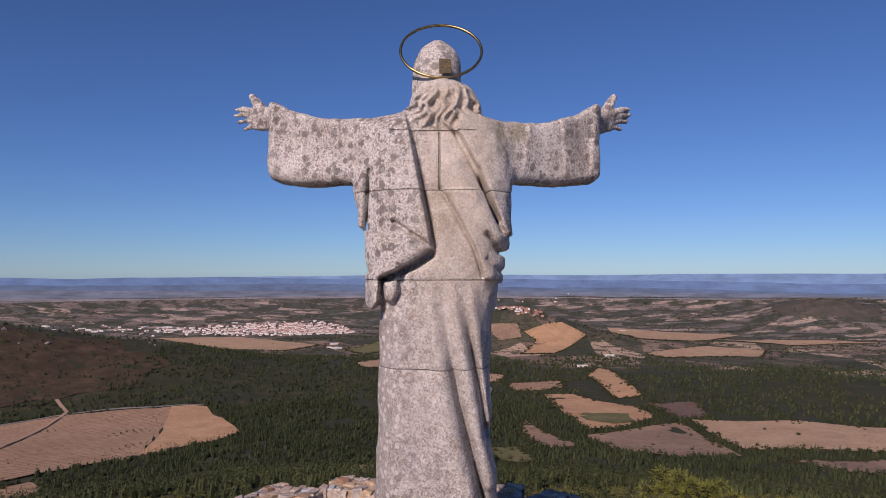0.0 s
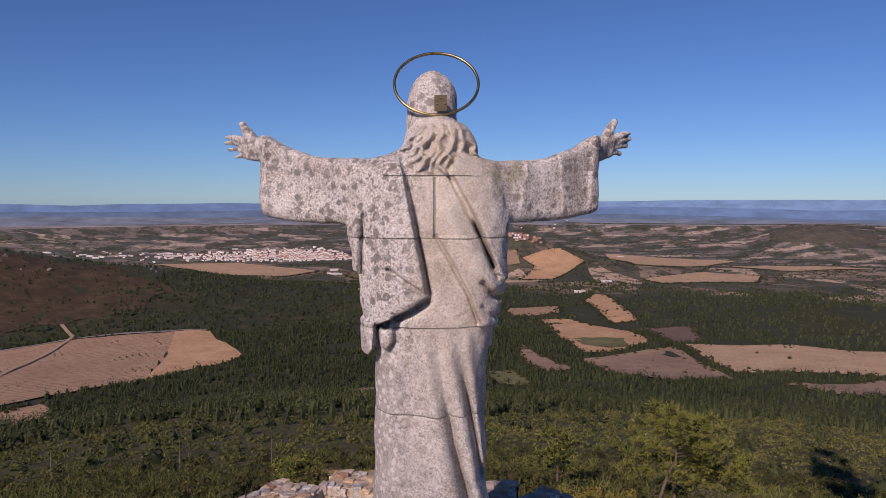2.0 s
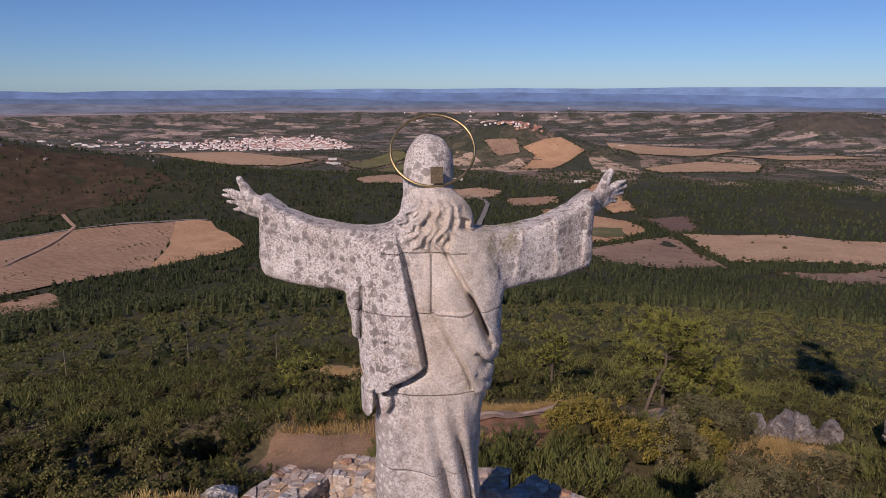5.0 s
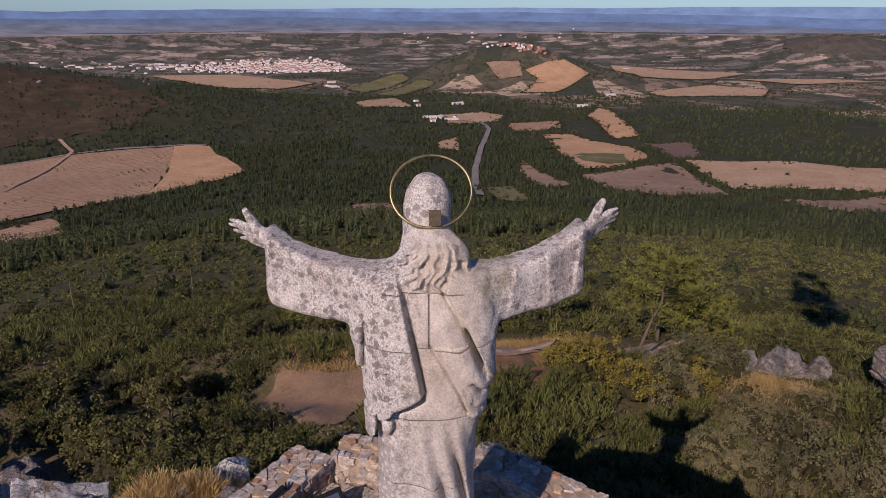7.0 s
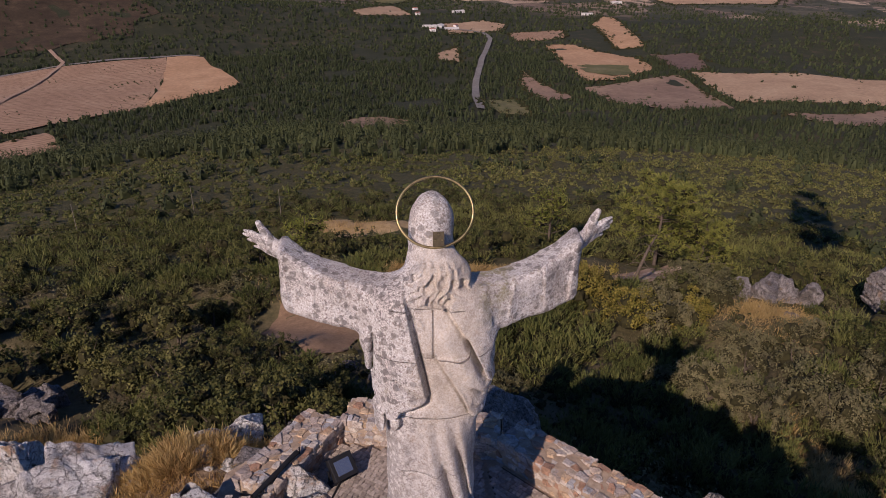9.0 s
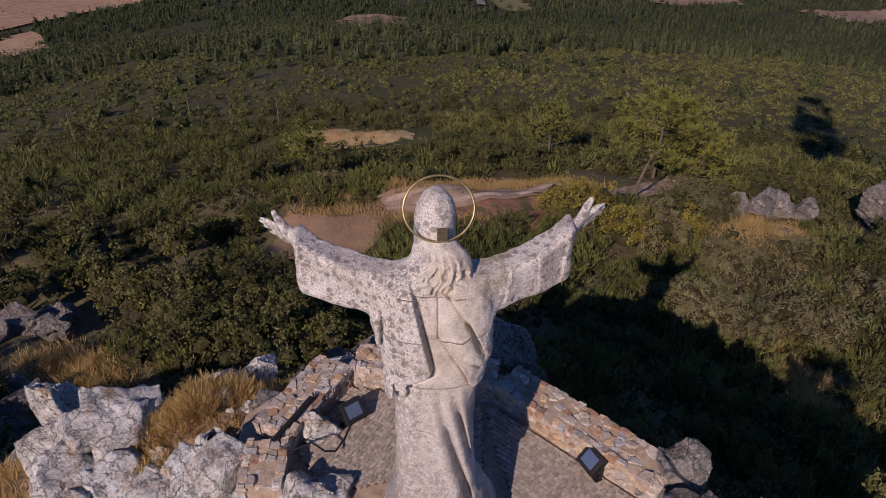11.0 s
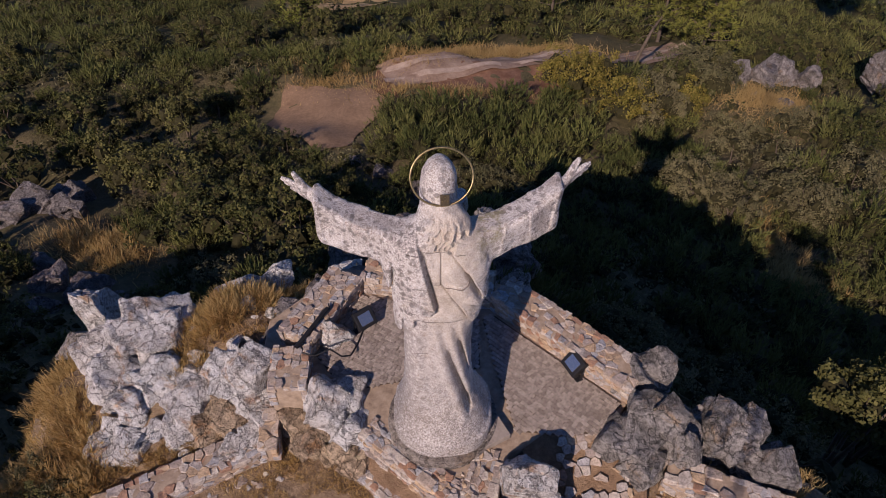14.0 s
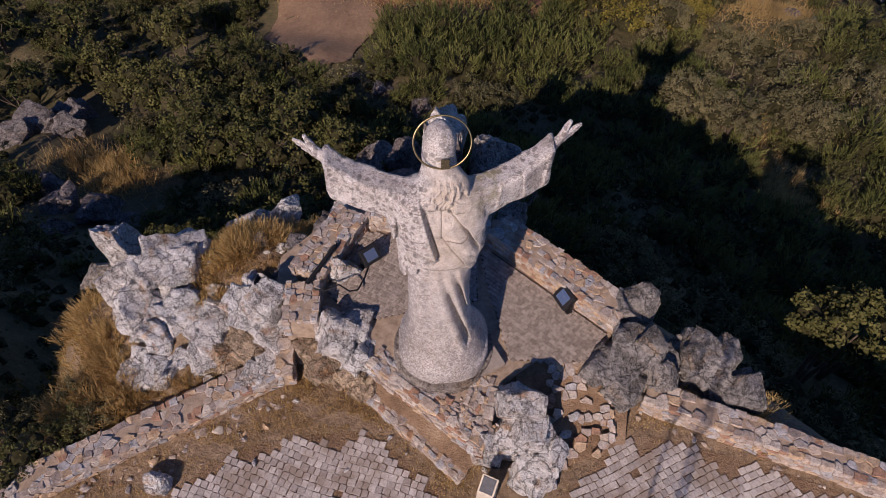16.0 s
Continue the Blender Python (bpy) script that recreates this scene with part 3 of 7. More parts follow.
plot("reddish planted field with rows of young trees", [(-700, 990), (-656, 1024), (-567, 1082), (-488, 1125), (-440, 1146), (-375, 930), (-345, 800), (-373, 751), (-411, 708), (-440, 640), (-560, 560)], ORCHARD)
plot("smooth tan field beside the planted rows", [(-440, 1147), (-390, 1168), (-274, 959), (-318, 857), (-345, 800), (-375, 930)], AMBER)
plot("small reddish field among dark pines", [(-470, 640), (-407, 627), (-389, 673), (-337, 601), (-349, 581), (-375, 555), (-450, 520)], ORCHARD)
plot("tan harvested field with a scrub patch", [(195, 1352), (246, 1345), (333, 1217), (325, 1085), (248, 988), (194, 959), (188, 1148)], AMBER)
plot("green scrub patch inside a tan field", [(214, 1146), (294, 1122), (275, 1029), (242, 1012), (208, 1029)], GREEN, 2.4, 60, 3, False)
plot("dark ploughed field", [(363, 1254), (443, 1240), (407, 1087), (360, 1072)], PLUM)
plot("brown bare field below the slope", [(185, 912), (341, 1025), (338, 804), (242, 732), (196, 810)], BROWN)
plot("wide pale brown field", [(372, 1061), (611, 1040), (700, 1010), (690, 900), (552, 848), (360, 842), (357, 907)], TAN)
plot("brown field behind a hedge", [(363, 736), (541, 830), (640, 860), (560, 740), (461, 701), (402, 690)], BROWN)
plot("long pale stubble field", [(677, 2335), (965, 2569), (1117, 2453), (1013, 2256), (690, 2195)], TAN, 2.5)
plot("narrow orange earth field", [(407, 1847), (413, 1742), (374, 1324), (323, 1324), (339, 1649)], AMBER)
plot("brown strip field with shrubs", [(118, 1033), (126, 947), (159, 829), (119, 811), (104, 918)], BROWN)
plot("overgrown yellow field beside the road", [(37, 807), (87, 822), (93, 718), (61, 717)], GREEN)
plot("small tan field in the wood", [(-12, 1227), (29, 1317), (30, 1135), (-2, 1143)], TAN)
plot("brown field under the old village", [(155, 2574), (274, 2570), (276, 2478), (197, 2454)], BROWN, 2.5)
plot("orange earth field on the village hill", [(290, 2519), (445, 2634), (520, 2560), (355, 2278), (254, 2258), (326, 2458)], AMBER, 2.5)
plot("broad tan field on the plain", [(795, 3429), (1060, 3250), (1306, 3105), (1054, 2813), (722, 2651)], TAN, 3.0)
plot("tan field with scattered trees", [(1144, 2817), (1523, 2864), (1700, 2760), (1289, 2654)], TAN, 3.0)
plot("pale meadow near the town", [(-334, 2455), (-178, 2742), (-116, 2563), (-253, 2247)], GREEN, 2.5)
plot("green meadow near the town", [(-213, 2191), (-85, 2533), (-25, 2467), (-138, 2106)], GREEN, 2.5)
plot("tan field at the edge of the wood", [(-212, 1752), (-131, 2003), (-74, 1760), (-189, 1669)], TAN, 2.0)
plot("reddish field behind the farm", [(136, 1514), (260, 1564), (241, 1434), (145, 1412)], ORCHARD)
plot("tan field in front of the town", [(-1218, 2960), (-846, 2986), (-471, 2626), (-543, 2391), (-795, 2522)], TAN, 3.0)
plot("dusty yard round the farm", [(-3, 1640), (94, 1749), (142, 1658), (121, 1551), (20, 1468)], TAN)
plot("bare reddish clearing in the pines", [(-99, 626), (-77, 658), (-33, 649), (-40, 560), (-80, 565)], BROWN, 1.2, 40)
DARK_HEATH = make_earth("dark_brown_heath", ((0.3, (0.034, 0.024, 0.015)), (0.55, (0.062, 0.043, 0.026)), (0.75, (0.11, 0.075, 0.048))), 0.03)
plot("dull heath on the far cone of a hill", [(1870 + 250 * math.cos(k * 0.5236), 3440 + 230 * math.sin(k * 0.5236)) for k in range(12)], make_earth("dull_far_heath", ((0.3, (0.05, 0.05, 0.042)), (0.55, (0.085, 0.075, 0.062)), (0.75, (0.15, 0.12, 0.095))), 0.02), 2.5, 50, 14, False)
plot("dark brown heath on the upper hill", [(-1300, 1300), (-1050, 1540), (-908, 1470), (-720, 1540), (-560, 1440), (-560, 1290), (-640, 1180), (-720, 1120), (-900, 1060)], DARK_HEATH, 1.0, 40, 14, False)
plot("dry straw clearing on the slope", [(-20, 84), (-15.5, 95), (-5, 91), (-2.5, 85), (-8, 79), (-17, 76)], make_earth("golden_straw", ((0.3, (0.30, 0.205, 0.10)), (0.55, (0.46, 0.325, 0.165)), (0.75, (0.56, 0.42, 0.23))), 0.8), 0.06, 2.0, 0.4)
plot("bare brown earth platform", [(-11.8, 46.5), (-5.9, 45.1), (-3.5, 42.3), (-5.2, 39.7), (-6.0, 36.5), (-8.0, 35.9), (-12.4, 41.4)], make_earth("trodden_brown_earth", ((0.3, (0.19, 0.12, 0.075)), (0.7, (0.30, 0.20, 0.13))), 0.5), 0.12, 1.2, 0.1)
plot("red earth bank below the track", [(-5.6, 45.6), (-5.0, 48.2), (3.0, 52.2), (9.5, 53.6), (10.5, 50), (10.0, 45.0), (4.0, 43.6), (-3.3, 42.6)], make_earth("red_earth_bank", ((0.3, (0.155, 0.075, 0.045)), (0.55, (0.25, 0.135, 0.085)), (0.75, (0.36, 0.235, 0.14))), 0.8), 0.05, 1.2, 0.4)
PATHS = [([(-36, 1610), (82, 1517), (96, 1427), (65, 1169), (46, 961), (40, 834), (41, 723)], 9, ROAD, 2.2, 20, "grey country road through the woods"),
         ([(-900, 850), (-653, 1020), (-571, 1089), (-491, 1132), (-391, 1173)], 7, ROAD, 2.2, 20, "pale gravel road above the field"),
         ([(-642, 1173), (-584, 1105), (-556, 966), (-519, 806)], 6, DIRT, 2.6, 20, "dirt path across the field"),
         ([(24, 61.0), (17, 56.2), (8.1, 51.8), (3.3, 50.5), (-2.0, 47.9), (-4.6, 46.6)], 4.0, DIRT, 0.16, 1.0, "rutted dirt track on the slope"),
         ([(24, 62.0), (17, 57.2), (8.0, 52.8), (3.1, 51.5), (-2.2, 48.8), (-4.6, 47.5)], 0.6, RUT, 0.20, 0.7, "pale wheel rut in the dirt track"),
         ([(24, 59.7), (17, 54.8), (8.2, 50.5), (3.5, 49.4), (-1.8, 47.0), (-4.4, 45.8)], 0.6, RUT, 0.20, 0.7, "pale wheel rut in the dirt track")]
for line, width, mat, lift, step, label in PATHS:
    tagged(new("road", ribbon("road", line, width, mat, lift, step)), label, "road", kind="structure")

# ---- the statue: one carved stone mesh, shaped as a solid field ----
FOOT = Vector((0.0, 7.4, 1.2))


def smooth_min(a, b, k):
    h = np.clip(0.5 + 0.5 * (b - a) / k, 0, 1)
    return b + (a - b) * h - k * h * (1 - h)


def step_up(v, lo, hi):
    t = np.clip((v - lo) / (hi - lo), 0, 1)
    return t * t * (3 - 2 * t)


def line_gap(x, z, line):
    """How far (x, z) lies from a polyline."""
    best = np.full(np.shape(x), 1e9, np.float32)
    for (ax, az), (bx, bz) in zip(line, line[1:]):
        k = np.clip(((x - ax) * (bx - ax) + (z - az) * (bz - az)) / ((bx - ax) ** 2 + (bz - az) ** 2), 0, 1)
        best = np.minimum(best, np.hypot(x - ax - k * (bx - ax), z - az - k * (bz - az)))
    return best


def panel(x, z, poly, height, soft=0.035):
    """A layer of cloth with this outline, lying proud."""
    d = line_gap(x, z, poly + poly[:1])
    return height * step_up(np.where(within(poly, x, z), d, -d), -soft * 0.3, soft)


def ridge(x, z, line, height, width, fade=0.0):
    """A raised or sunk line; fade: the length over which it begins at its upper end."""
    f = height * np.exp(-(line_gap(x, z, line) / width) ** 2)
    return f * step_up(line[0][1] - z, -0.05, fade) if fade else f


def back_folds(x, z):
    """The drapery on the statue's back."""
    f = -ridge(x, z, [(-0.30, 4.98), (-0.19, 4.42), (-0.125, 4.1), (-0.08, 3.84)], 0.10, 0.021)
    f = f - ridge(x, z, [(-0.10, 3.78), (-0.27, 3.665), (-0.46, 3.575), (-0.60, 3.51)], 0.13, 0.032)
    f = f - ridge(x, z, [(0.14, 4.98), (0.29, 4.70), (0.44, 4.38), (0.56, 4.10)], 0.14, 0.024) - ridge(x, z, [(0.36, 4.62), (0.52, 4.20), (0.60, 4.0)], 0.05, 0.026)
    f = f + panel(x, z, [(-1.0, 5.3), (-0.40, 5.3), (-0.325, 5.0), (-0.215, 4.43), (-0.15, 4.1), (-0.105, 3.82), (-0.27, 3.70), (-0.46, 3.61), (-0.62, 3.53), (-0.64, 3.30), (-0.70, 3.2), (-1.0, 3.26)], 0.10, 0.02)
    f = f + panel(x, z, [(-1.0, 4.72), (-0.775, 4.66), (-0.795, 4.2), (-0.82, 4.03), (-1.0, 4.04)], 0.03)
    f = f + panel(x, z, [(-1.0, 3.6), (-0.63, 3.58), (-0.60, 3.32), (-0.68, 3.20), (-0.80, 3.24), (-1.0, 3.34)], 0.03)
    f = f + panel(x, z, [(-0.63, 3.62), (-0.44, 3.66), (-0.43, 3.40), (-0.50, 3.27), (-0.59, 3.30)], 0.09)
    f = f + panel(x, z, [(-0.48, 4.08), (-0.36, 4.0), (-0.14, 3.87), (-0.16, 3.80), (-0.62, 3.56), (-0.60, 3.8)], 0.03, 0.05)
    f = f - ridge(x, z, [(-0.49, 4.09), (-0.36, 4.0), (-0.13, 3.85)], 0.07, 0.022) - ridge(x, z, [(-0.745, 4.64), (-0.765, 4.3), (-0.79, 4.02)], 0.045, 0.013)
    # the cloth on the other shoulder, falling across
    f = f + panel(x, z, [(0.13, 5.02), (0.28, 4.72), (0.42, 4.40), (0.53, 4.13), (0.66, 3.96), (1.0, 3.9), (1.0, 5.3), (0.2, 5.3)], 0.09, 0.022)
    f = f + panel(x, z, [(-0.02, 4.42), (0.14, 4.14), (0.31, 3.82), (0.40, 3.52), (0.62, 3.45), (1.0, 3.9), (0.66, 3.98), (0.53, 4.15), (0.42, 4.42)], 0.055, 0.03)
    f = f + ridge(x, z, [(0.34, 4.1), (0.50, 3.90), (0.66, 3.86)], 0.03, 0.08) + ridge(x, z, [(0.30, 3.86), (0.46, 3.70), (0.62, 3.66)], 0.015, 0.07)
    f = f - ridge(x, z, [(0.44, 3.96), (0.56, 3.79), (0.7, 3.77)], 0.06, 0.026) - ridge(x, z, [(0.44, 3.72), (0.55, 3.60), (0.66, 3.58)], 0.03, 0.024)
    f = f + ridge(x, z, [(-0.26, 5.0), (-0.08, 4.6), (0.0, 4.42)], 0.015, 0.05)
    f = f + ridge(x, z, [(0.12, 4.64), (0.36, 4.22), (0.56, 3.98)], 0.065, 0.11) + ridge(x, z, [(0.08, 4.2), (0.30, 3.8), (0.48, 3.58)], 0.04, 0.09)
    f = f - ridge(x, z, [(-0.02, 4.42), (0.14, 4.14), (0.31, 3.82), (0.40, 3.55)], 0.055, 0.02)
    # long folds of the skirt
    f = f + ridge(x, z, [(-0.16, 3.49), (-0.08, 3.05), (0.02, 2.39), (0.15, 1.84), (0.30, 1.25), (0.42, 0.8)], 0.075, 0.085, 0.35)
    f = f - ridge(x, z, [(0.06, 2.85), (0.16, 2.3), (0.28, 1.8), (0.42, 1.25), (0.5, 0.95)], 0.115, 0.032, 0.35)
    f = f + ridge(x, z, [(0.08, 3.47), (0.17, 2.94), (0.28, 2.4), (0.38, 1.9), (0.48, 1.5)], 0.07, 0.07, 0.35)
    f = f - ridge(x, z, [(0.24, 3.1), (0.29, 2.8), (0.37, 2.4), (0.44, 1.95)], 0.09, 0.028, 0.35)
    f = f + ridge(x, z, [(0.27, 3.5), (0.35, 2.94), (0.40, 2.5), (0.44, 2.1)], 0.055, 0.055, 0.35)
    f = f + ridge(x, z, [(-0.42, 3.3), (-0.46, 2.6), (-0.44, 1.8), (-0.46, 1.0)], 0.03, 0.10, 0.35) - ridge(x, z, [(-0.28, 3.2), (-0.27, 2.4), (-0.22, 1.6)], 0.018, 0.09, 0.35)
    return f


def front_folds(x, z):
    f = 0.0
    for k in range(7):
        a = -0.55 + 0.18 * k
        f = f + ridge(x, z, [(a, 4.6), (a * 1.05 + 0.05, 3.0), (a * 1.25, 0.9)], 0.05, 0.06)
    return f


def tube(p, a, b, ra, rb):
    """A tapered bar with round ends."""
    a, b = np.array(a, np.float32), np.array(b, np.float32)
    d = b - a
    k = np.clip(((p[0] - a[0]) * d[0] + (p[1] - a[1]) * d[1] + (p[2] - a[2]) * d[2]) / (d @ d), 0, 1)
    return np.sqrt((p[0] - a[0] - k * d[0]) ** 2 + (p[1] - a[1] - k * d[1]) ** 2 + (p[2] - a[2] - k * d[2]) ** 2) - (ra + (rb - ra) * k)


def egg(p, c, r):
    q = np.sqrt(((p[0] - c[0]) / r[0]) ** 2 + ((p[1] - c[1]) / r[1]) ** 2 + ((p[2] - c[2]) / r[2]) ** 2)
    return (q - 1) * min(r)


def sleeve(p, side, outline, inner, cuff, thick):
    """A wide hanging sleeve: inner and cuff are (x, y) of its mid line; outline gives its lower and upper edge along x."""
    x = p[0] * side
    k = (x - inner[0]) / (cuff[0] - inner[0])
    mid = inner[1] + (cuff[1] - inner[1]) * np.clip(k, -0.2, 1.1)
    lo, hi = (np.interp(x, outline[0], o).astype(np.float32) for o in outline[1:])
    fold = 0.016 * np.sin(x * 11 + (p[2] - 5) * (2.2 + side)) * step_up(k, 0.1, 0.4) + 0.016 * np.sin(x * 5 - p[2] * 7)
    for at, slant in ((0.30, 0.10), (0.62, -0.06), (0.90, 0.05)):
        edge = k - at - slant * (p[2] - 5)
        fold = fold + 0.035 * np.exp(-np.maximum(edge, 0) / 0.10) * step_up(edge, -0.015, 0.015) * step_up(p[2], 4.55, 4.85)
    ty = thick * (1 - 0.22 * np.clip(k, 0, 1)) + fold - 0.16
    zc, hz = (lo + hi) / 2, (hi - lo) / 2 - 0.10
    ty = ty + 0.06
    qx, qy, qz = np.abs(x - (cuff[0] / 2 + 0.05)) - (cuff[0] / 2 - 0.15), np.abs(p[1] - mid) - ty, np.abs(p[2] - zc) - hz
    outer = np.sqrt(np.maximum(qx, 0) ** 2 + np.maximum(qy, 0) ** 2 + np.maximum(qz, 0) ** 2) + np.minimum(np.maximum(np.maximum(qx, qy), qz), 0) - 0.10
    # the hollow of the open cuff
    hx = np.maximum(cuff[0] - 0.25 - x, 0)
    hole = np.sqrt(hx ** 2 + np.maximum(np.abs(p[1] - mid) - (ty - 0.06), 0) ** 2 + np.maximum(np.abs(p[2] - zc) - (hz - 0.02), 0) ** 2) - 0.07
    return np.maximum(outer, -hole)


def palm(p, side, wrist, tip, drop, thumb):
    w, t = np.array(wrist), np.array(tip)
    mid = w + (t - w) * 0.42
    d = tube(p, w - (t - w) * 0.4, w, 0.085, 0.085)
    for k in range(4):
        up = np.array((-side * 0.012 * k, 0.016 * k, -drop * k))
        root = mid + up * 0.74 + np.array((0, 0, 0.01))
        end = t + up + (w - t) * (0.06, 0.0, 0.07, 0.2)[k]
        knee = root + (end - root) * 0.55 + np.array((0, -0.01, 0.014))
        d = smooth_min(d, np.minimum(tube(p, root, knee, 0.040, 0.036), tube(p, knee, end, 0.036, 0.026)), 0.003)
        d = smooth_min(d, tube(p, w + up * 0.5, root, 0.072, 0.046), 0.03)
    a, b = w + (t - w) * 0.18 + np.array((0, 0, 0.03)), np.array(thumb)
    return smooth_min(d, np.minimum(tube(p, a, a + (b - a) * 0.55, 0.062, 0.050), tube(p, a + (b - a) * 0.55, b, 0.050, 0.036)), 0.03)


def statue_field(x, y, z):
    shape = np.array([(-0.1, 0.97, 0.97, 0.0), (0.30, 0.96, 0.96, 0.0), (0.36, 0.90, 0.90, 0.0), (0.62, 0.81, 0.80, -0.01), (0.80, 0.745, 0.72, -0.03), (1.2, 0.645, 0.61, -0.07), (1.84, 0.585, 0.53, -0.09),
                      (2.64, 0.575, 0.49, -0.088), (3.1, 0.58, 0.49, -0.075), (3.5, 0.60, 0.49, -0.05), (4.0, 0.64, 0.49, -0.06), (4.45, 0.66, 0.48, -0.07), (4.85, 0.64, 0.43, -0.08),
                      (5.12, 0.58, 0.35, -0.10), (5.24, 0.40, 0.27, -0.08), (5.36, 0.24, 0.2, -0.06), (5.45, 0.2, 0.16, -0.05)])
    a, b, cx = (np.interp(z, shape[:, 0], shape[:, k]).astype(np.float32) for k in (1, 2, 3))
    u, v = np.abs(x - cx) / a, np.abs(y - 0.02) / b
    q = (u ** 2.35 + v ** 2.35) ** (1 / 2.35)
    d = np.maximum((q - 1) * np.minimum(a, b) * 0.92, z - 5.45)
    flat_x, flat_z = x[:, :1, :], z[:, :1, :]
    gate = step_up(flat_z, 0.55, 1.1) * (1 - step_up(flat_z, 5.12, 5.3))
    back = back_folds(flat_x, flat_z) * gate
    front = front_folds(flat_x, flat_z) * gate
    d = d - np.where(y < 0.02, back * step_up(-y, -0.05, 0.12), front * step_up(y, 0, 0.2))
    p = (x, y, z)
    d = smooth_min(d, sleeve(p, -1, ([0.4, 0.7, 1.3, 1.62, 1.92], [4.52, 4.52, 4.53, 4.55, 4.60], [5.20, 5.19, 5.22, 5.33, 5.50]), (0.7, 0.02), (1.93, 0.46), 0.27), 0.07)
    d = smooth_min(d, sleeve(p, 1, ([0.3, 0.6, 1.15, 1.5, 1.8], [4.53, 4.53, 4.55, 4.58, 4.63], [5.20, 5.17, 5.21, 5.35, 5.53]), (0.5, 0.04), (1.79, 0.70), 0.27), 0.07)
    d = np.minimum(d, palm(p, -1, (-1.96, 0.52, 5.36), (-2.45, 0.78, 5.49), 0.070, (-2.21, 0.68, 5.62)))
    d = np.minimum(d, palm(p, 1, (1.80, 0.76, 5.37), (2.26, 1.04, 5.56), 0.070, (2.04, 0.93, 5.67)))
    # head, veil of hair and the curls behind
    head = smooth_min(tube(p, (-0.06, 0.31, 5.855), (-0.065, 0.28, 5.58), 0.25, 0.262), egg(p, (-0.06, 0.36, 5.76), (0.26, 0.36, 0.375)), 0.04)
    head = smooth_min(head, tube(p, (-0.07, 0.24, 5.56), (-0.10, 0.08, 5.12), 0.25, 0.33), 0.05)
    hair = egg(p, (0.04, -0.04, 5.23), (0.39, 0.31, 0.40))
    hair = smooth_min(hair, egg(p, (-0.04, -0.12, 5.12), (0.42, 0.26, 0.20)), 0.08)
    hair = smooth_min(hair, tube(p, (-0.06, 0.27, 5.70), (0.0, 0.10, 5.3), 0.25, 0.27), 0.10)
    curls = 0.0
    ends = ((-0.41, 5.24), (-0.35, 5.15), (-0.28, 5.09), (-0.20, 5.05), (-0.12, 5.04), (-0.04, 5.03), (0.04, 5.02), (0.11, 5.02), (0.18, 5.03), (0.25, 5.04), (0.32, 5.08), (0.37, 5.13), (0.42, 5.22))
    for k, (ex, ez) in enumerate(ends):
        sx, sz, turns, ph = 0.02 + ex * 0.42, 5.50 - 0.02 * (k % 3), (2.1, 1.5, 2.6, 1.8)[k % 4], k * 2.17
        line = [(sx + (ex - sx) * s ** 1.15 + 0.040 * math.sin(turns * 5.2 * s + ph) * min(1, s * 2), sz + (ez - sz) * s) for s in np.linspace(0, 1, 15)]
        curls = curls + ridge(flat_x, flat_z, line, (0.050, 0.036, 0.044)[k % 3], (0.019, 0.023, 0.018)[k % 3])
        curls = curls - ridge(flat_x, flat_z, [(q + 0.052, w) for q, w in line[3:]], 0.014, 0.016)
    hair = hair - curls * step_up(-y, 0.05, 0.2) + 0.02
    hair = np.maximum(hair, 5.0 - z)
    d = smooth_min(smooth_min(d, head, 0.06), hair, 0.025)
    # block joints, and weathering of the surface
    for level in (5.01, 4.40, 3.51, 2.63):
        d = d + np.where(np.abs(x + 0.1) < (0.42 if level > 5 else 0.85), 0.005 * np.exp(-((z - level) / 0.012) ** 2), 0)
    d = d + np.where((y < -0.2) & (z > 4.41) & (z < 5.0), 0.014 * np.exp(-((x + 0.035) / 0.014) ** 2), 0)
    d = d + 0.006 * np.sin(x * 23 + 3 * z) * np.sin(z * 19 + 5 * y) * np.sin(y * 21 + 2 * x) + 0.01 * np.sin(x * 7 + z * 4) * np.sin(z * 6.1 + y * 5)
    return np.maximum(d, -z)


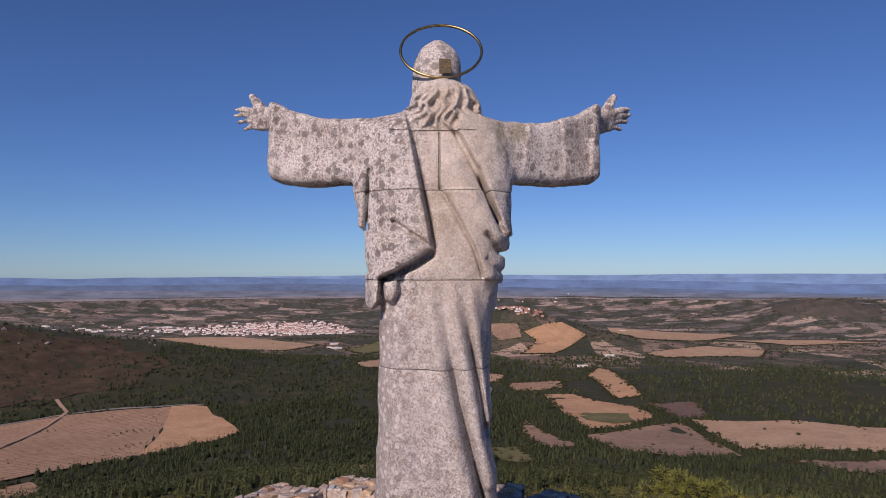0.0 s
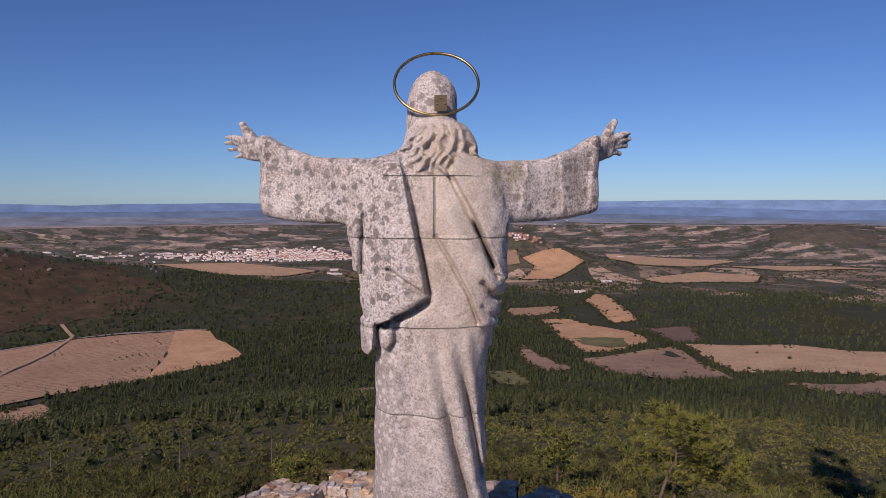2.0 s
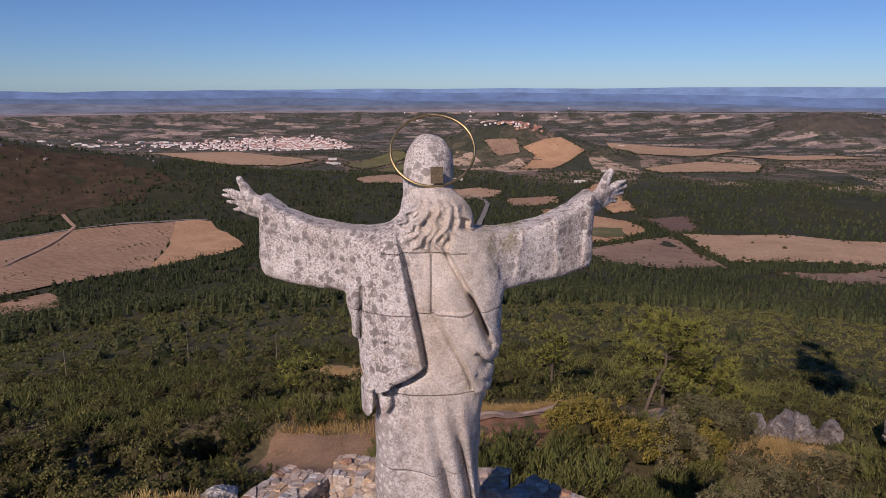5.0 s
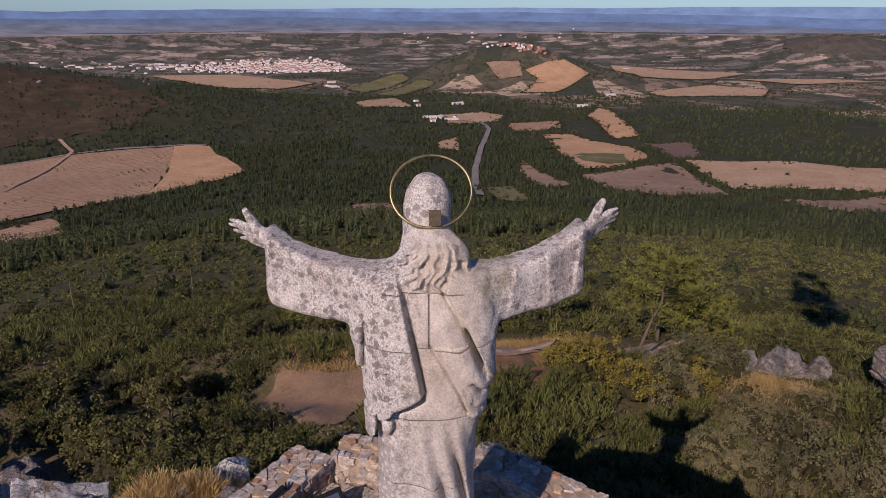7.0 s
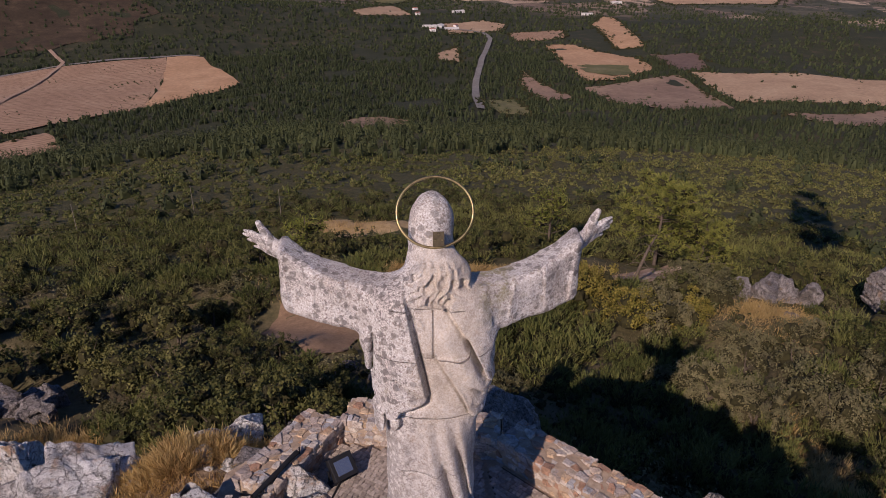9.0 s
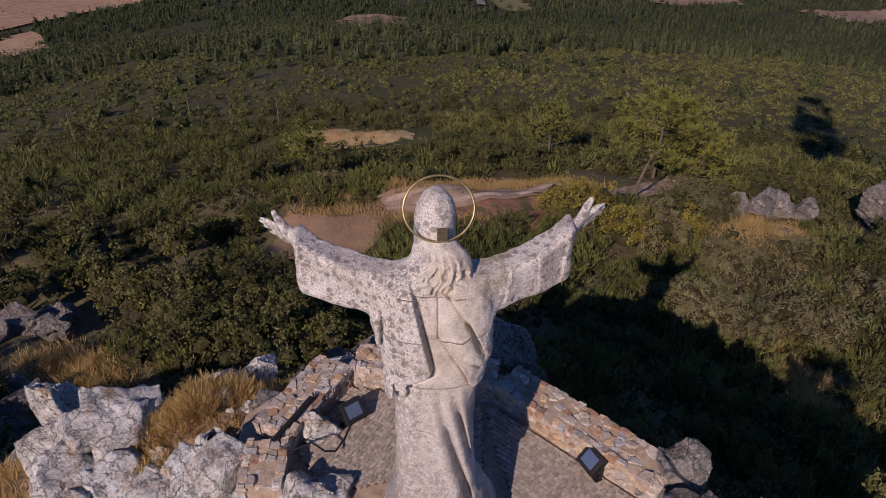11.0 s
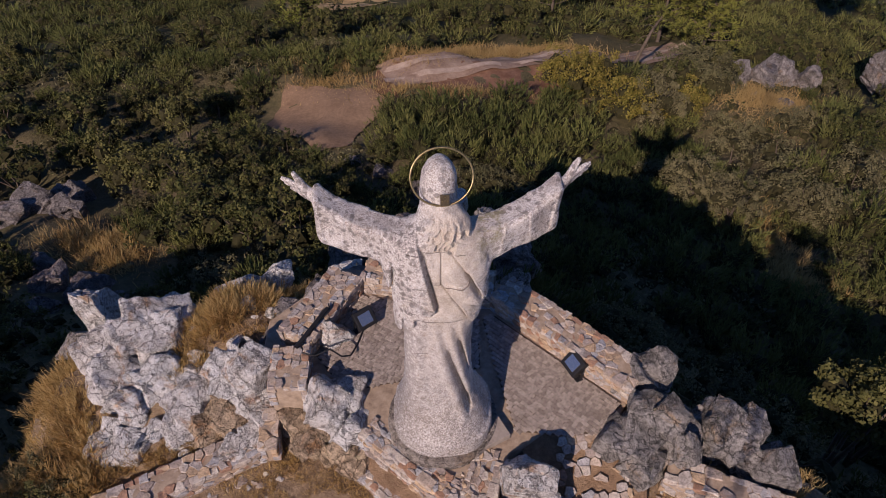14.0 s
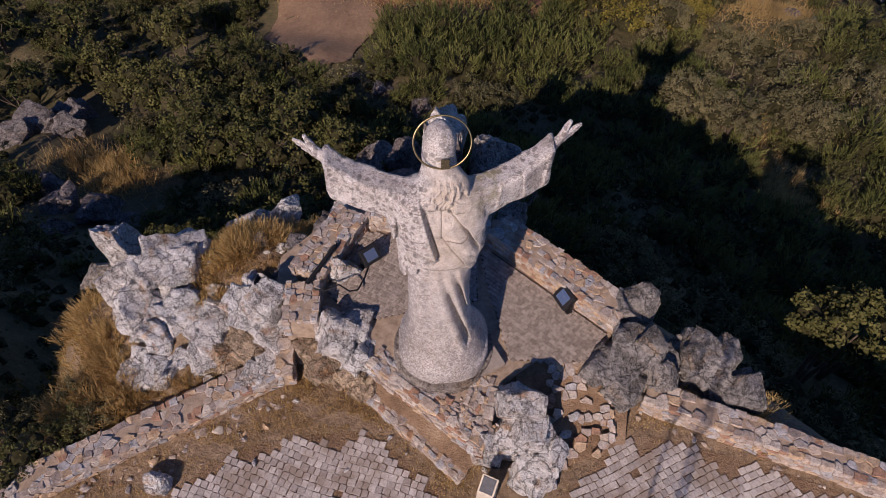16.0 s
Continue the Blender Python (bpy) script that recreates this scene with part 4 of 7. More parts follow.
def skin(field, lo, h):
    """The surface where the field changes sign, as quads."""
    s = field < 0
    n = np.array(field.shape)
    c = [s[i:n[0] - 1 + i, j:n[1] - 1 + j, k:n[2] - 1 + k] for i in (0, 1) for j in (0, 1) for k in (0, 1)]
    count = sum(v.astype(np.int8) for v in c)
    cell = np.argwhere((count > 0) & (count < 8))
    index = np.full(n - 1, -1, np.int64)
    index[tuple(cell.T)] = np.arange(len(cell))
    total, weight = np.zeros((len(cell), 3)), np.zeros(len(cell))
    corner = [np.array((i, j, k)) for i in (0, 1) for j in (0, 1) for k in (0, 1)]
    value = [field[tuple((cell + q).T)] for q in corner]
    for a in range(8):
        for b in range(a + 1, 8):
            if np.abs(corner[a] - corner[b]).sum() == 1:
                cut = (value[a] < 0) != (value[b] < 0)
                t = np.where(cut, value[a] / np.where(cut, value[a] - value[b], 1), 0)
                total += np.where(cut[:, None], corner[a] + t[:, None] * (corner[b] - corner[a]), 0)
                weight += cut
    verts = lo + h * (cell + total / weight[:, None])
    quads = []
    for ax in range(3):
        o1, o2 = np.eye(3, dtype=int)[(ax + 1) % 3], np.eye(3, dtype=int)[(ax + 2) % 3]
        first = [slice(None)] * 3
        second = [slice(None)] * 3
        first[ax], second[ax] = slice(0, -1), slice(1, None)
        a, b = s[tuple(first)], s[tuple(second)]
        for flip, hit in ((False, a & ~b), (True, b & ~a)):
            e = np.argwhere(hit)
            e = e[(e[:, (ax + 1) % 3] > 0) & (e[:, (ax + 2) % 3] > 0)]
            e = e[(e < n - 1).all(1)]
            q = np.stack([index[tuple((e - o1 - o2).T)], index[tuple((e - o2).T)], index[tuple(e.T)], index[tuple((e - o1).T)]], 1)
            quads.append(q[:, ::-1] if flip else q)
    return verts, np.concatenate(quads)


def build_statue():
    h, lo, hi = 0.0160, np.array((-2.55, -0.98, -0.05)), np.array((2.36, 1.20, 6.2))
    gx, gy, gz = (np.arange(lo[k], hi[k], h, dtype=np.float32) for k in range(3))
    field = statue_field(gx[:, None, None] + 0 * gy[None, :, None] + 0 * gz[None, None, :], gy[None, :, None] + 0 * gx[:, None, None] + 0 * gz[None, None, :], gz[None, None, :] + 0 * gx[:, None, None] + 0 * gy[None, :, None])
    verts, quads = skin(field, lo, h)
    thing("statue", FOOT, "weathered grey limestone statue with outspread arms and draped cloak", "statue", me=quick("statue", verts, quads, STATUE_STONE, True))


build_statue()


def build_halo():
    halo = thing("halo", (-0.02, 7.56, 7.19), "thin aged brass ring fixed behind the statue's head", "halo")
    up, side = Vector((0, 0.41, 0.68)).normalized(), Vector((1, 0.03, 0))
    verts, quads = rod([side * 0.44 * math.cos(w) + up * 0.41 * math.sin(w) for w in np.linspace(0, 2 * math.pi, 96, endpoint=False)], 0.0155, 10, True)
    part("ring", quick("ring", verts, quads, BRASS, True), halo, label="round brass bar bent to a ring")
    # the fixing plate lies against the back of the head
    plate = part("plate", from_bm("plate", box_bm(0.13, 0.02, 0.17, 0.004, False), PLATE), halo, pose(0.045, -0.225, -0.235, -14, 0, 4), "dull bronze fixing plate")
    for x, z in ((0, 0.055), (-0.038, -0.01), (0.038, -0.01)):
        bm = bmesh.new()
        bmesh.ops.create_cone(bm, cap_ends=True, segments=10, radius1=0.012, radius2=0.009, depth=0.014)
        part("bolt", from_bm("bolt", bm, BRASS, True), plate, pose(x, -0.014, z, 90, 0, 0))


build_halo()

# ---- rocks ----
def rock_mesh(name, seed, mat, size=(1, 1, 1), cuts=17, rough=0.2, level=5, bed=None):
    """A broken boulder: cut flat in places, cracked and uneven."""
    rnd = random.Random(seed)
    bm = bmesh.new()
    bmesh.ops.create_icosphere(bm, subdivisions=level, radius=1.0)
    off = Vector((rnd.uniform(0, 90), rnd.uniform(0, 90), rnd.uniform(0, 90)))
    planes = []
    for _ in range(cuts):
        n = Vector((rnd.gauss(0, 1), rnd.gauss(0, 1), rnd.gauss(0.1, 0.8))).normalized()
        planes.append((n, rnd.uniform(0.46, 0.80)))
    if bed is not None:
        side = bed.orthogonal().normalized()
        joints = [bed, side, bed.cross(side)]
        planes = planes[:cuts // 3]
        for n in joints:
            for sign in (1, -1):
                for _ in range(3):
                    tilt = Vector((rnd.gauss(0, 0.22), rnd.gauss(0, 0.22), rnd.gauss(0, 0.22)))
                    planes.append(((n * sign + tilt).normalized(), rnd.uniform(0.62, 0.92)))
    for v in bm.verts:
        p = v.co.copy()
        p *= 1 + rough * (noise.noise(p * 1.3 + off) * 1.5)
        for n, d in planes:
            over = p.dot(n) - d
            if over > 0:
                p -= n * over
        q = p + off
        crag = noise.ridged_multi_fractal(q * 1.35, 0.75, 2.2, 7, 1.0, 2.0) - 1.2
        fine = noise.noise(q * 6.3) * 0.5 + noise.noise(q * 14) * 0.3
        p *= 1 + rough * ((0.52 if bed is None else 0.24) * crag + 0.26 * fine)
        if bed is not None:
            w = q + bed * (0.8 * q.dot(bed))
            p -= p.normalized() * (0.10 * max(0.0, 1 - abs(noise.noise(w * 1.5)) / 0.055) + 0.035 * max(0.0, 1 - abs(noise.noise(w * 3.3 + off)) / 0.09))
        v.co = (p.x * size[0], p.y * size[1], p.z * size[2])
    return from_bm(name, bm, mat, True, 22)


def rock(at, size, seed, mat, label, group="", turn=0.0, level=5, bed=None):
    ob = thing("rock", at, label, "rock", group, turn, rock_mesh("rock", seed, mat, size, rough=0.3, level=level, bed=bed))
    return ob


def crag(spine, seed, mat, label, h=0.034, bed=(0.35, -0.2, 0.9), blocks=5, group="rocks on the hilltop", rough=1.0):
    """A jagged outcrop of many split blocks on one bedding: spine lists (x, y, height of the top, reach)."""
    rnd, r = np.random.RandomState(seed), random.Random(seed)
    pts = np.array(spine, float)
    foot = np.array([float(ground_z(x, y)) for x, y, _, _ in spine])
    reach = pts[:, 3].max() * 1.25
    lo = np.array((pts[:, 0].min() - reach, pts[:, 1].min() - reach, min(foot.min(), (pts[:, 2] - 3 * pts[:, 3]).max()) - 0.15))
    hi = np.array((pts[:, 0].max() + reach, pts[:, 1].max() + reach, pts[:, 2].max() + 0.2))
    g = np.meshgrid(*(np.arange(lo[k], hi[k], h, dtype=np.float32) for k in range(3)), indexing="ij")
    warp = [sum(a * np.sin(g[(k + 1) % 3] * f * rough + p) * np.sin(g[(k + 2) % 3] * f * rough * 1.13 + q) for a, f, p, q in zip((0.045, 0.03, 0.016), (2.3, 5.9, 13.0), rnd.uniform(0, 6, 3), rnd.uniform(0, 6, 3))) / rough for k in range(3)]
    p = [g[k] + warp[k].astype(np.float32) for k in range(3)]
    n0 = Vector(bed).normalized()
    field = np.full(g[0].shape, 9.0, np.float32)
    for (x, y, top, wide), low in zip(spine, foot):
        tall = min(top - low + 0.5, 2.6 * wide)
        for k in range(blocks):
            n = (n0 + Vector([r.gauss(0, 0.12) for _ in range(3)])).normalized()
            a = Matrix.Rotation(r.uniform(-0.4, 0.4) + seed, 3, n) @ n.orthogonal().normalized()
            b = n.cross(a)
            half = (wide * r.uniform(0.62, 1.0), wide * r.uniform(0.5, 0.85), tall * r.uniform(0.36, 0.5))
            c = Vector((x + r.uniform(-0.38, 0.38) * wide, y + r.uniform(-0.38, 0.38) * wide, (top - half[2]) if k == 0 else low + (top - low) * r.uniform(0.45, 0.95) - half[2]))
            planes = [(v * sign, q * r.uniform(0.8, 1.1)) for v, q in ((a, half[0]), (b, half[1]), (n, half[2])) for sign in (1, -1)]
            for _ in range(6):
                v = Vector([r.gauss(0, 1) for _ in range(3)]).normalized()
                planes.append((v, sum(abs(v.dot(u)) * q for u, q in ((a, half[0]), (b, half[1]), (n, half[2]))) * r.uniform(0.50, 0.74)))
            d = np.full(g[0].shape, -9.0, np.float32)
            for v, q in planes:
                d = np.maximum(d, p[0] * v.x + p[1] * v.y + p[2] * v.z - (c.dot(v) + q))
            field = np.minimum(field, d)
    # open bedding joints, and the worn skin
    s = p[0] * n0.x + p[1] * n0.y + p[2] * n0.z
    for k in range(5):
        at = lo @ np.array(n0) + r.uniform(0.2, 0.95) * float((hi - lo) @ np.abs(np.array(n0)))
        field = field + (1.3 * h * np.exp(-((s - at) / (0.9 * h)) ** 2)).astype(np.float32)
    f = 0.034 / h * rough
    field = field + (0.4 * h * np.sin(g[0] * 17 * f + 2 * g[1]) * np.sin(g[1] * 19 * f + g[2]) * np.sin(g[2] * 23 * f + 3 * g[0])).astype(np.float32)
    field[:, :, 0] = 1.0
    verts, quads = skin(field, lo, h)
    at = Vector((pts[:, 0].mean(), pts[:, 1].mean(), foot.mean()))
    me = quick("rock", verts - np.array(at), quads, mat, True)
    me.set_sharp_from_angle(angle=radians(32))
    return thing("rock", at, label, "rock", group, me=me)


# ---- laid stones ----
def clip(poly, nx, ny, d):
    """The part of a polygon where x*nx + y*ny < d."""
    out = []
    for i in range(len(poly)):
        (ax, ay), (bx, by) = poly[i - 1], poly[i]
        da, db = ax * nx + ay * ny - d, bx * nx + by * ny - d
        if (da < 0) != (db < 0):
            k = da / (da - db)
            out.append((ax + (bx - ax) * k, ay + (by - ay) * k))
        if db < 0:
            out.append((bx, by))
    return out


def lay(parent, start, along, across, out, length, height, stone, seed, depth=0.12, proud=0.02, course=None, skip=0.0):
    """Irregular split stones fitted over a rectangle: start is its corner; along, across and out are unit vectors."""
    rnd = random.Random(seed)
    along, across, out, start = Vector(along).normalized(), Vector(across).normalized(), Vector(out).normalized(), Vector(start)
    turn = Matrix((along, across, out)).transposed().to_4x4()
    flat = (course or stone * 0.55) / stone
    rows = max(1, round(height / (stone * flat * 0.95)))
    rise = height / rows
    spots, v = [], 0
    for v in range(rows):
        u = -rnd.uniform(0, stone)
        while u < length + stone * 0.4:
            run = stone * rnd.choice((0.55, 0.75, 0.95, 1.2, 1.6))
            if rnd.random() > 0.06:
                spots.append((u + run / 2, (v + 0.5 + rnd.uniform(-0.3, 0.3)) * rise))
            u += run
    for x, y in spots:
        if x < -0.05 or x > length + 0.05 or rnd.random() < skip:
            continue
        reach = stone * 1.3
        poly = [(x - reach, y - reach * 0.8), (x + reach, y - reach * 0.8), (x + reach, y + reach * 0.8), (x - reach, y + reach * 0.8)]
        for qx, qy in spots:
            dx, dy = qx - x, (qy - y) / flat ** 0.5
            if (dx or dy) and dx * dx + dy * dy < (3.2 * stone) ** 2:
                poly = clip(poly, dx, dy / flat ** 0.5, dx * (x + qx) / 2 + dy / flat ** 0.5 * (y + qy) / 2)
                if len(poly) < 3:
                    break
        edge = rnd.uniform(-0.01, 0.045)
        for nx, ny, d in ((-1, 0, 0.03), (1, 0, length + 0.03), (0, -1, edge), (0, 1, height + edge)):
            poly = clip(poly, nx, ny, d)
        if len(poly) < 3:
            continue
        cx, cy = sum(p[0] for p in poly) / len(poly), sum(p[1] for p in poly) / len(poly)
        ring = []
        for i in range(len(poly)):
            (ax, ay), (bx, by) = poly[i - 1], poly[i]
            gap = math.hypot(bx - ax, by - ay)
            if gap < 0.018:
                continue
            if gap > 0.09 and len(ring) < 9:
                k = rnd.uniform(0.35, 0.65)
                ring.append((ax + (bx - ax) * k + rnd.uniform(-0.1, 0.1) * gap, ay + (by - ay) * k + rnd.uniform(-0.1, 0.1) * gap))
            ring.append((bx + rnd.uniform(-0.012, 0.012), by + rnd.uniform(-0.012, 0.012)))
        n = len(ring)
        if n < 3:
            continue
        tx, ty = rnd.uniform(-0.16, 0.16), rnd.uniform(-0.16, 0.16)
        lift = proud * rnd.uniform(-1.1, 1.4)
        verts = []
        for z, s in ((-depth, 0.96), (-0.016, 0.965), (0.0, 0.86)):
            for px, py in ring:
                ux, uy = (px - cx) * s, (py - cy) * s
                verts.append((ux, uy, z if z < -0.05 else z + 0.012 + lift + tx * ux + ty * uy + rnd.uniform(-0.006, 0.006)))
        faces = [(b + i, b + (i + 1) % n, b + n + (i + 1) % n, b + n + i) for b in (0, n) for i in range(n)]
        faces.append(tuple(2 * n + i for i in range(n)))
        m = Matrix.Translation(start + along * cx + across * cy) @ turn
        part("stone", solid("stone", verts, faces, WALL_STONE), parent, m)


def wall_core(name, poly, low, high, label):
    """The rubble core of a wall, or a terrace."""
    bm = bmesh.new()
    face = bm.faces.new([bm.verts.new((x, y, low)) for x, y in poly])
    up = bmesh.ops.extrude_face_region(bm, geom=[face])
    bmesh.ops.translate(bm, vec=(0, 0, high - low), verts=[v for v in up["geom"] if isinstance(v, bmesh.types.BMVert)])
    bmesh.ops.recalc_face_normals(bm, faces=bm.faces[:])
    bmesh.ops.bevel(bm, geom=list(bm.edges), offset=0.025, segments=1, affect="EDGES")
    ob = new(name, from_bm(name, bm, MORTAR))
    return tagged(ob, label, "wall", kind="structure")


def stone_wall(name, a, b, width, low, high, label, seed, inner=True, outer=True, stone=0.2, ends=False):
    """A straight wall from a to b; its thickness lies to the left of that line."""
    a, b = Vector((*a, 0)), Vector((*b, 0))
    d = (b - a).normalized()
    left = Vector((-d.y, d.x, 0))
    c = [a, b, b + left * width, a + left * width]
    ob = wall_core(name, [(p.x, p.y) for p in c], low, high, label)
    length, up = (b - a).length, Vector((0, 0, 1))
    lay(ob, a + up * high, d, left, up, length, width, stone * 1.1, seed, 0.10, 0.035, stone * 0.9)
    if inner:
        lay(ob, a + up * (high - inner), d, up, -left, length, inner, stone, seed + 1)
    if outer:
        lay(ob, a + left * width + up * (high - outer), d, up, left, length, outer, stone, seed + 2)
    if ends:
        lay(ob, b + up * (high - ends), left, up, d, width, ends, stone, seed + 3)
    return ob


# ---- paving ----
COBBLE, nt, s = material("granite_setts", 0.85)
p = place_of(nt)
tone = ramp(nt, chance(nt), (0.0, (0.35, 0.315, 0.295)), (0.5, (0.47, 0.425, 0.395)), (1.0, (0.57, 0.525, 0.49)))
tone = mix(nt, 0.5, tone, ramp(nt, grain(nt, p, 22, 5, 0.7), (0.3, 0.2), (0.7, 0.8)), "OVERLAY")
tone = mix(nt, ramp(nt, grain(nt, p, 1.3, 4), (0.46, 0.0), (0.62, 0.7)), tone, (0.26, 0.195, 0.145))
colour(nt, s, tone)
bump(nt, s, grain(nt, p, 40, 4, 0.7), 0.5, 0.01)
PAVER, nt, s = material("small_floor_pavers", 0.85)
p = place_of(nt)
tone = ramp(nt, chance(nt, True), (0.0, (0.25, 0.21, 0.18)), (0.5, (0.34, 0.29, 0.25)), (1.0, (0.42, 0.36, 0.315)))
tone = mix(nt, 0.5, tone, ramp(nt, grain(nt, p, 18, 5, 0.7), (0.3, 0.2), (0.7, 0.8)), "OVERLAY")
colour(nt, s, tone)
bump(nt, s, grain(nt, p, 40, 4, 0.7), 0.4, 0.01)
DUST = make_earth("dry_trodden_soil", ((0.28, (0.15, 0.095, 0.058)), (0.5, (0.28, 0.185, 0.115)), (0.72, (0.41, 0.295, 0.195))), 1.7, 0, 0, 0.8)


def sett_verts(w, d, h, rnd):
    j = lambda: rnd.uniform(-0.09, 0.09)
    low = [(-w / 2, -d / 2), (w / 2, -d / 2), (w / 2, d / 2), (-w / 2, d / 2)]
    low = [(x + j() * w, y + j() * d) for x, y in low]
    top = [(x * 0.88, y * 0.88, h + rnd.uniform(-0.006, 0.006)) for x, y in low]
    return [(x, y, -0.03) for x, y in low] + [(x * 0.97, y * 0.97, h * 0.6) for x, y in low] + top


SETT_FACES = [(i, (i + 1) % 4, 4 + (i + 1) % 4, 4 + i) for i in range(4)] + [(4 + i, 4 + (i + 1) % 4, 8 + (i + 1) % 4, 8 + i) for i in range(4)] + [(8, 9, 10, 11)]


def pave(name, poly, z, size, turn, mat, label, seed, gaps=0.06, loose=300, arc=0.0, bedding=None):
    """Setts in rows over a plot, on a bed of soil. The first ones are pieces of their own, the others are joined."""
    rnd = random.Random(seed)
    bm = bmesh.new()
    bm.faces.new([bm.verts.new((x, y, z - 0.004)) for x, y in poly])
    bmesh.ops.triangulate(bm, faces=bm.faces[:])
    bed = tagged(new(name, from_bm(name, bm, bedding or DUST)), label, "pavement", kind="structure")
    pool = [solid("sett", sett_verts(1, 1, 0.25, rnd), SETT_FACES, mat) for _ in range(8)]
    xs, ys = [p[0] for p in poly], [p[1] for p in poly]
    cx, cy, reach = sum(xs) / len(xs), sum(ys) / len(ys), max(max(xs) - min(xs), max(ys) - min(ys))
    c, s = math.cos(turn), math.sin(turn)
    spots = []
    v = -reach
    while v < reach:
        u = -reach + rnd.uniform(0, size)
        while u < reach:
            w = size * rnd.uniform(0.82, 1.2)
            q = v + arc * math.sin(u * 1.6)
            x, y = cx + c * (u + w / 2) - s * q, cy + s * (u + w / 2) + c * q
            if rnd.random() > gaps:
                spots.append((x, y, w))
            u += w
        v += size * 1.0
    at = np.array(spots)
    ok = within(poly, at[:, 0], at[:, 1])
    if bedding is None:
        worn = 0.30 * (0.6 + waves(at[:, 0], at[:, 1], 1.7, seed))
        for i, j in ((1, 0), (-1, 0), (0, 1), (0, -1)):
            ok &= within(poly, at[:, 0] + worn * i, at[:, 1] + worn * j)
    spots = [q for q, keep in zip(spots, ok) if keep]
    rest, faces = [], []
    for i, (x, y, w) in enumerate(sorted(spots, key=lambda q: -q[1])):
        m = pose(x, y, z + rnd.uniform(-0.004, 0.004), rnd.uniform(-2, 2), rnd.uniform(-2, 2), math.degrees(turn) + rnd.uniform(-7, 7)) @ Matrix.Diagonal((w * 0.96, size * 0.95, 0.11, 1))
        if i < loose:
            part("sett", rnd.choice(pool), bed, m)
        else:
            faces += [[len(rest) + k for k in f] for f in SETT_FACES]
            rest += [m @ Vector(q) for q in sett_verts(1, 1, 0.25, rnd)]
    if rest:
        tagged(part("setts", solid("setts", rest, faces, mat), bed, label="small stone setts laid in rows"), kind="stuff")
    return bed


# ---- the terrace with its walls ----
terrace = wall_core("terrace", [(-3.9, 8.9), (-3.3, 8.25), (-1.85, 7.5), (-1.50, 7.04), (-0.33, 6.10), (0.70, 5.24), (1.02, 6.1), (1.3, 6.65), (2.2, 7.2), (2.9, 6.9), (3.6, 7.5), (4.2, 8.4), (1.6, 10.9), (0.9, 11.2), (-2.4, 11.5), (-3.9, 9.9)], -2.0, 0.985, "stone terrace round the statue")
lay(terrace, (-1.62, 7.06, 0.0), (0.78, -0.63, 0), (0, 0, 1), (-0.63, -0.78, 0), 3.0, 1.0, 0.2, 11, 0.16, 0.04, 0.085)
lay(terrace, (-1.62, 7.06, 1.0), (0.78, -0.63, 0), (0.63, 0.78, 0), (0, 0, 1), 3.0, 0.42, 0.17, 12, 0.10, 0.03)
lay(terrace, (0.76, 5.15, 0.0), (0.30, 0.95, 0), (0, 0, 1), (0.95, -0.30, 0), 1.3, 1.0, 0.19, 13, 0.16, 0.035)
lay(terrace, (0.30, 5.65, 1.0), (0.30, 0.95, 0), (0.95, -0.30, 0), (0, 0, 1), 1.2, 0.45, 0.18, 14, 0.10, 0.03)
lay(terrace, (-3.32, 8.21, 0.1), (0.888, -0.459, 0), (0, 0, 1), (-0.459, -0.888, 0), 1.63, 0.9, 0.19, 15, 0.16, 0.04, 0.09)
lay(terrace, (-1.87, 7.48, 0.1), (0.56, -0.83, 0), (0, 0, 1), (-0.83, -0.56, 0), 0.52, 0.9, 0.19, 16, 0.16, 0.04, 0.09)
lay(terrace, (-3.3, 8.25, 1.0), (0.888, -0.459, 0), (0.459, 0.888, 0), (0, 0, 1), 1.6, 0.5, 0.17, 17, 0.10, 0.03)
stone_wall("wall_right_of_terrace", (1.1, 10.2), (3.75, 7.75), 0.75, -2.0, 1.48, "low wall of flat ochre and grey stones round the terrace", 21, 0.5, 0.5, 0.165)
stone_wall("wall_behind_statue", (-1.85, 10.75), (1.1, 10.22), 0.7, -2.0, 1.48, "low wall of flat stones behind the statue", 31, 0.5, 0.5, 0.165)
stone_wall("wall_left_of_terrace", (-2.8, 8.9), (-1.85, 10.72), 0.8, -2.0, 1.48, "wide low wall of flat rust-coloured stones", 41, 0.5, 0.5, 0.165)
stone_wall("wall_left_corner", (-2.75, 7.85), (-2.8, 8.88), 0.75, -2.0, 1.46, "broken stone wall beside pale rock", 51, 0.5, 0.6, 0.17)
# boundary walls of the lower square, on both sides
stone_wall("wall_left_boundary", (-9.6, 3.75), (-3.7, 6.95), 0.62, -1.2, 0.45, "long low boundary wall of flat mixed stones", 61, 0.45, 0.3, 0.2)
stone_wall("wall_right_boundary", (4.35, 6.35), (10.2, 3.9), 0.55, -1.6, 0.50, "low boundary wall of flat mixed stones", 71, 0.5, 0.3, 0.2)

stone_wall("wall_stub", (-3.35, 7.0), (-3.45, 8.5), 0.35, -0.5, 0.62, "broken brown wall stub running down to the square", 77, 0.5, 0.4, 0.2)
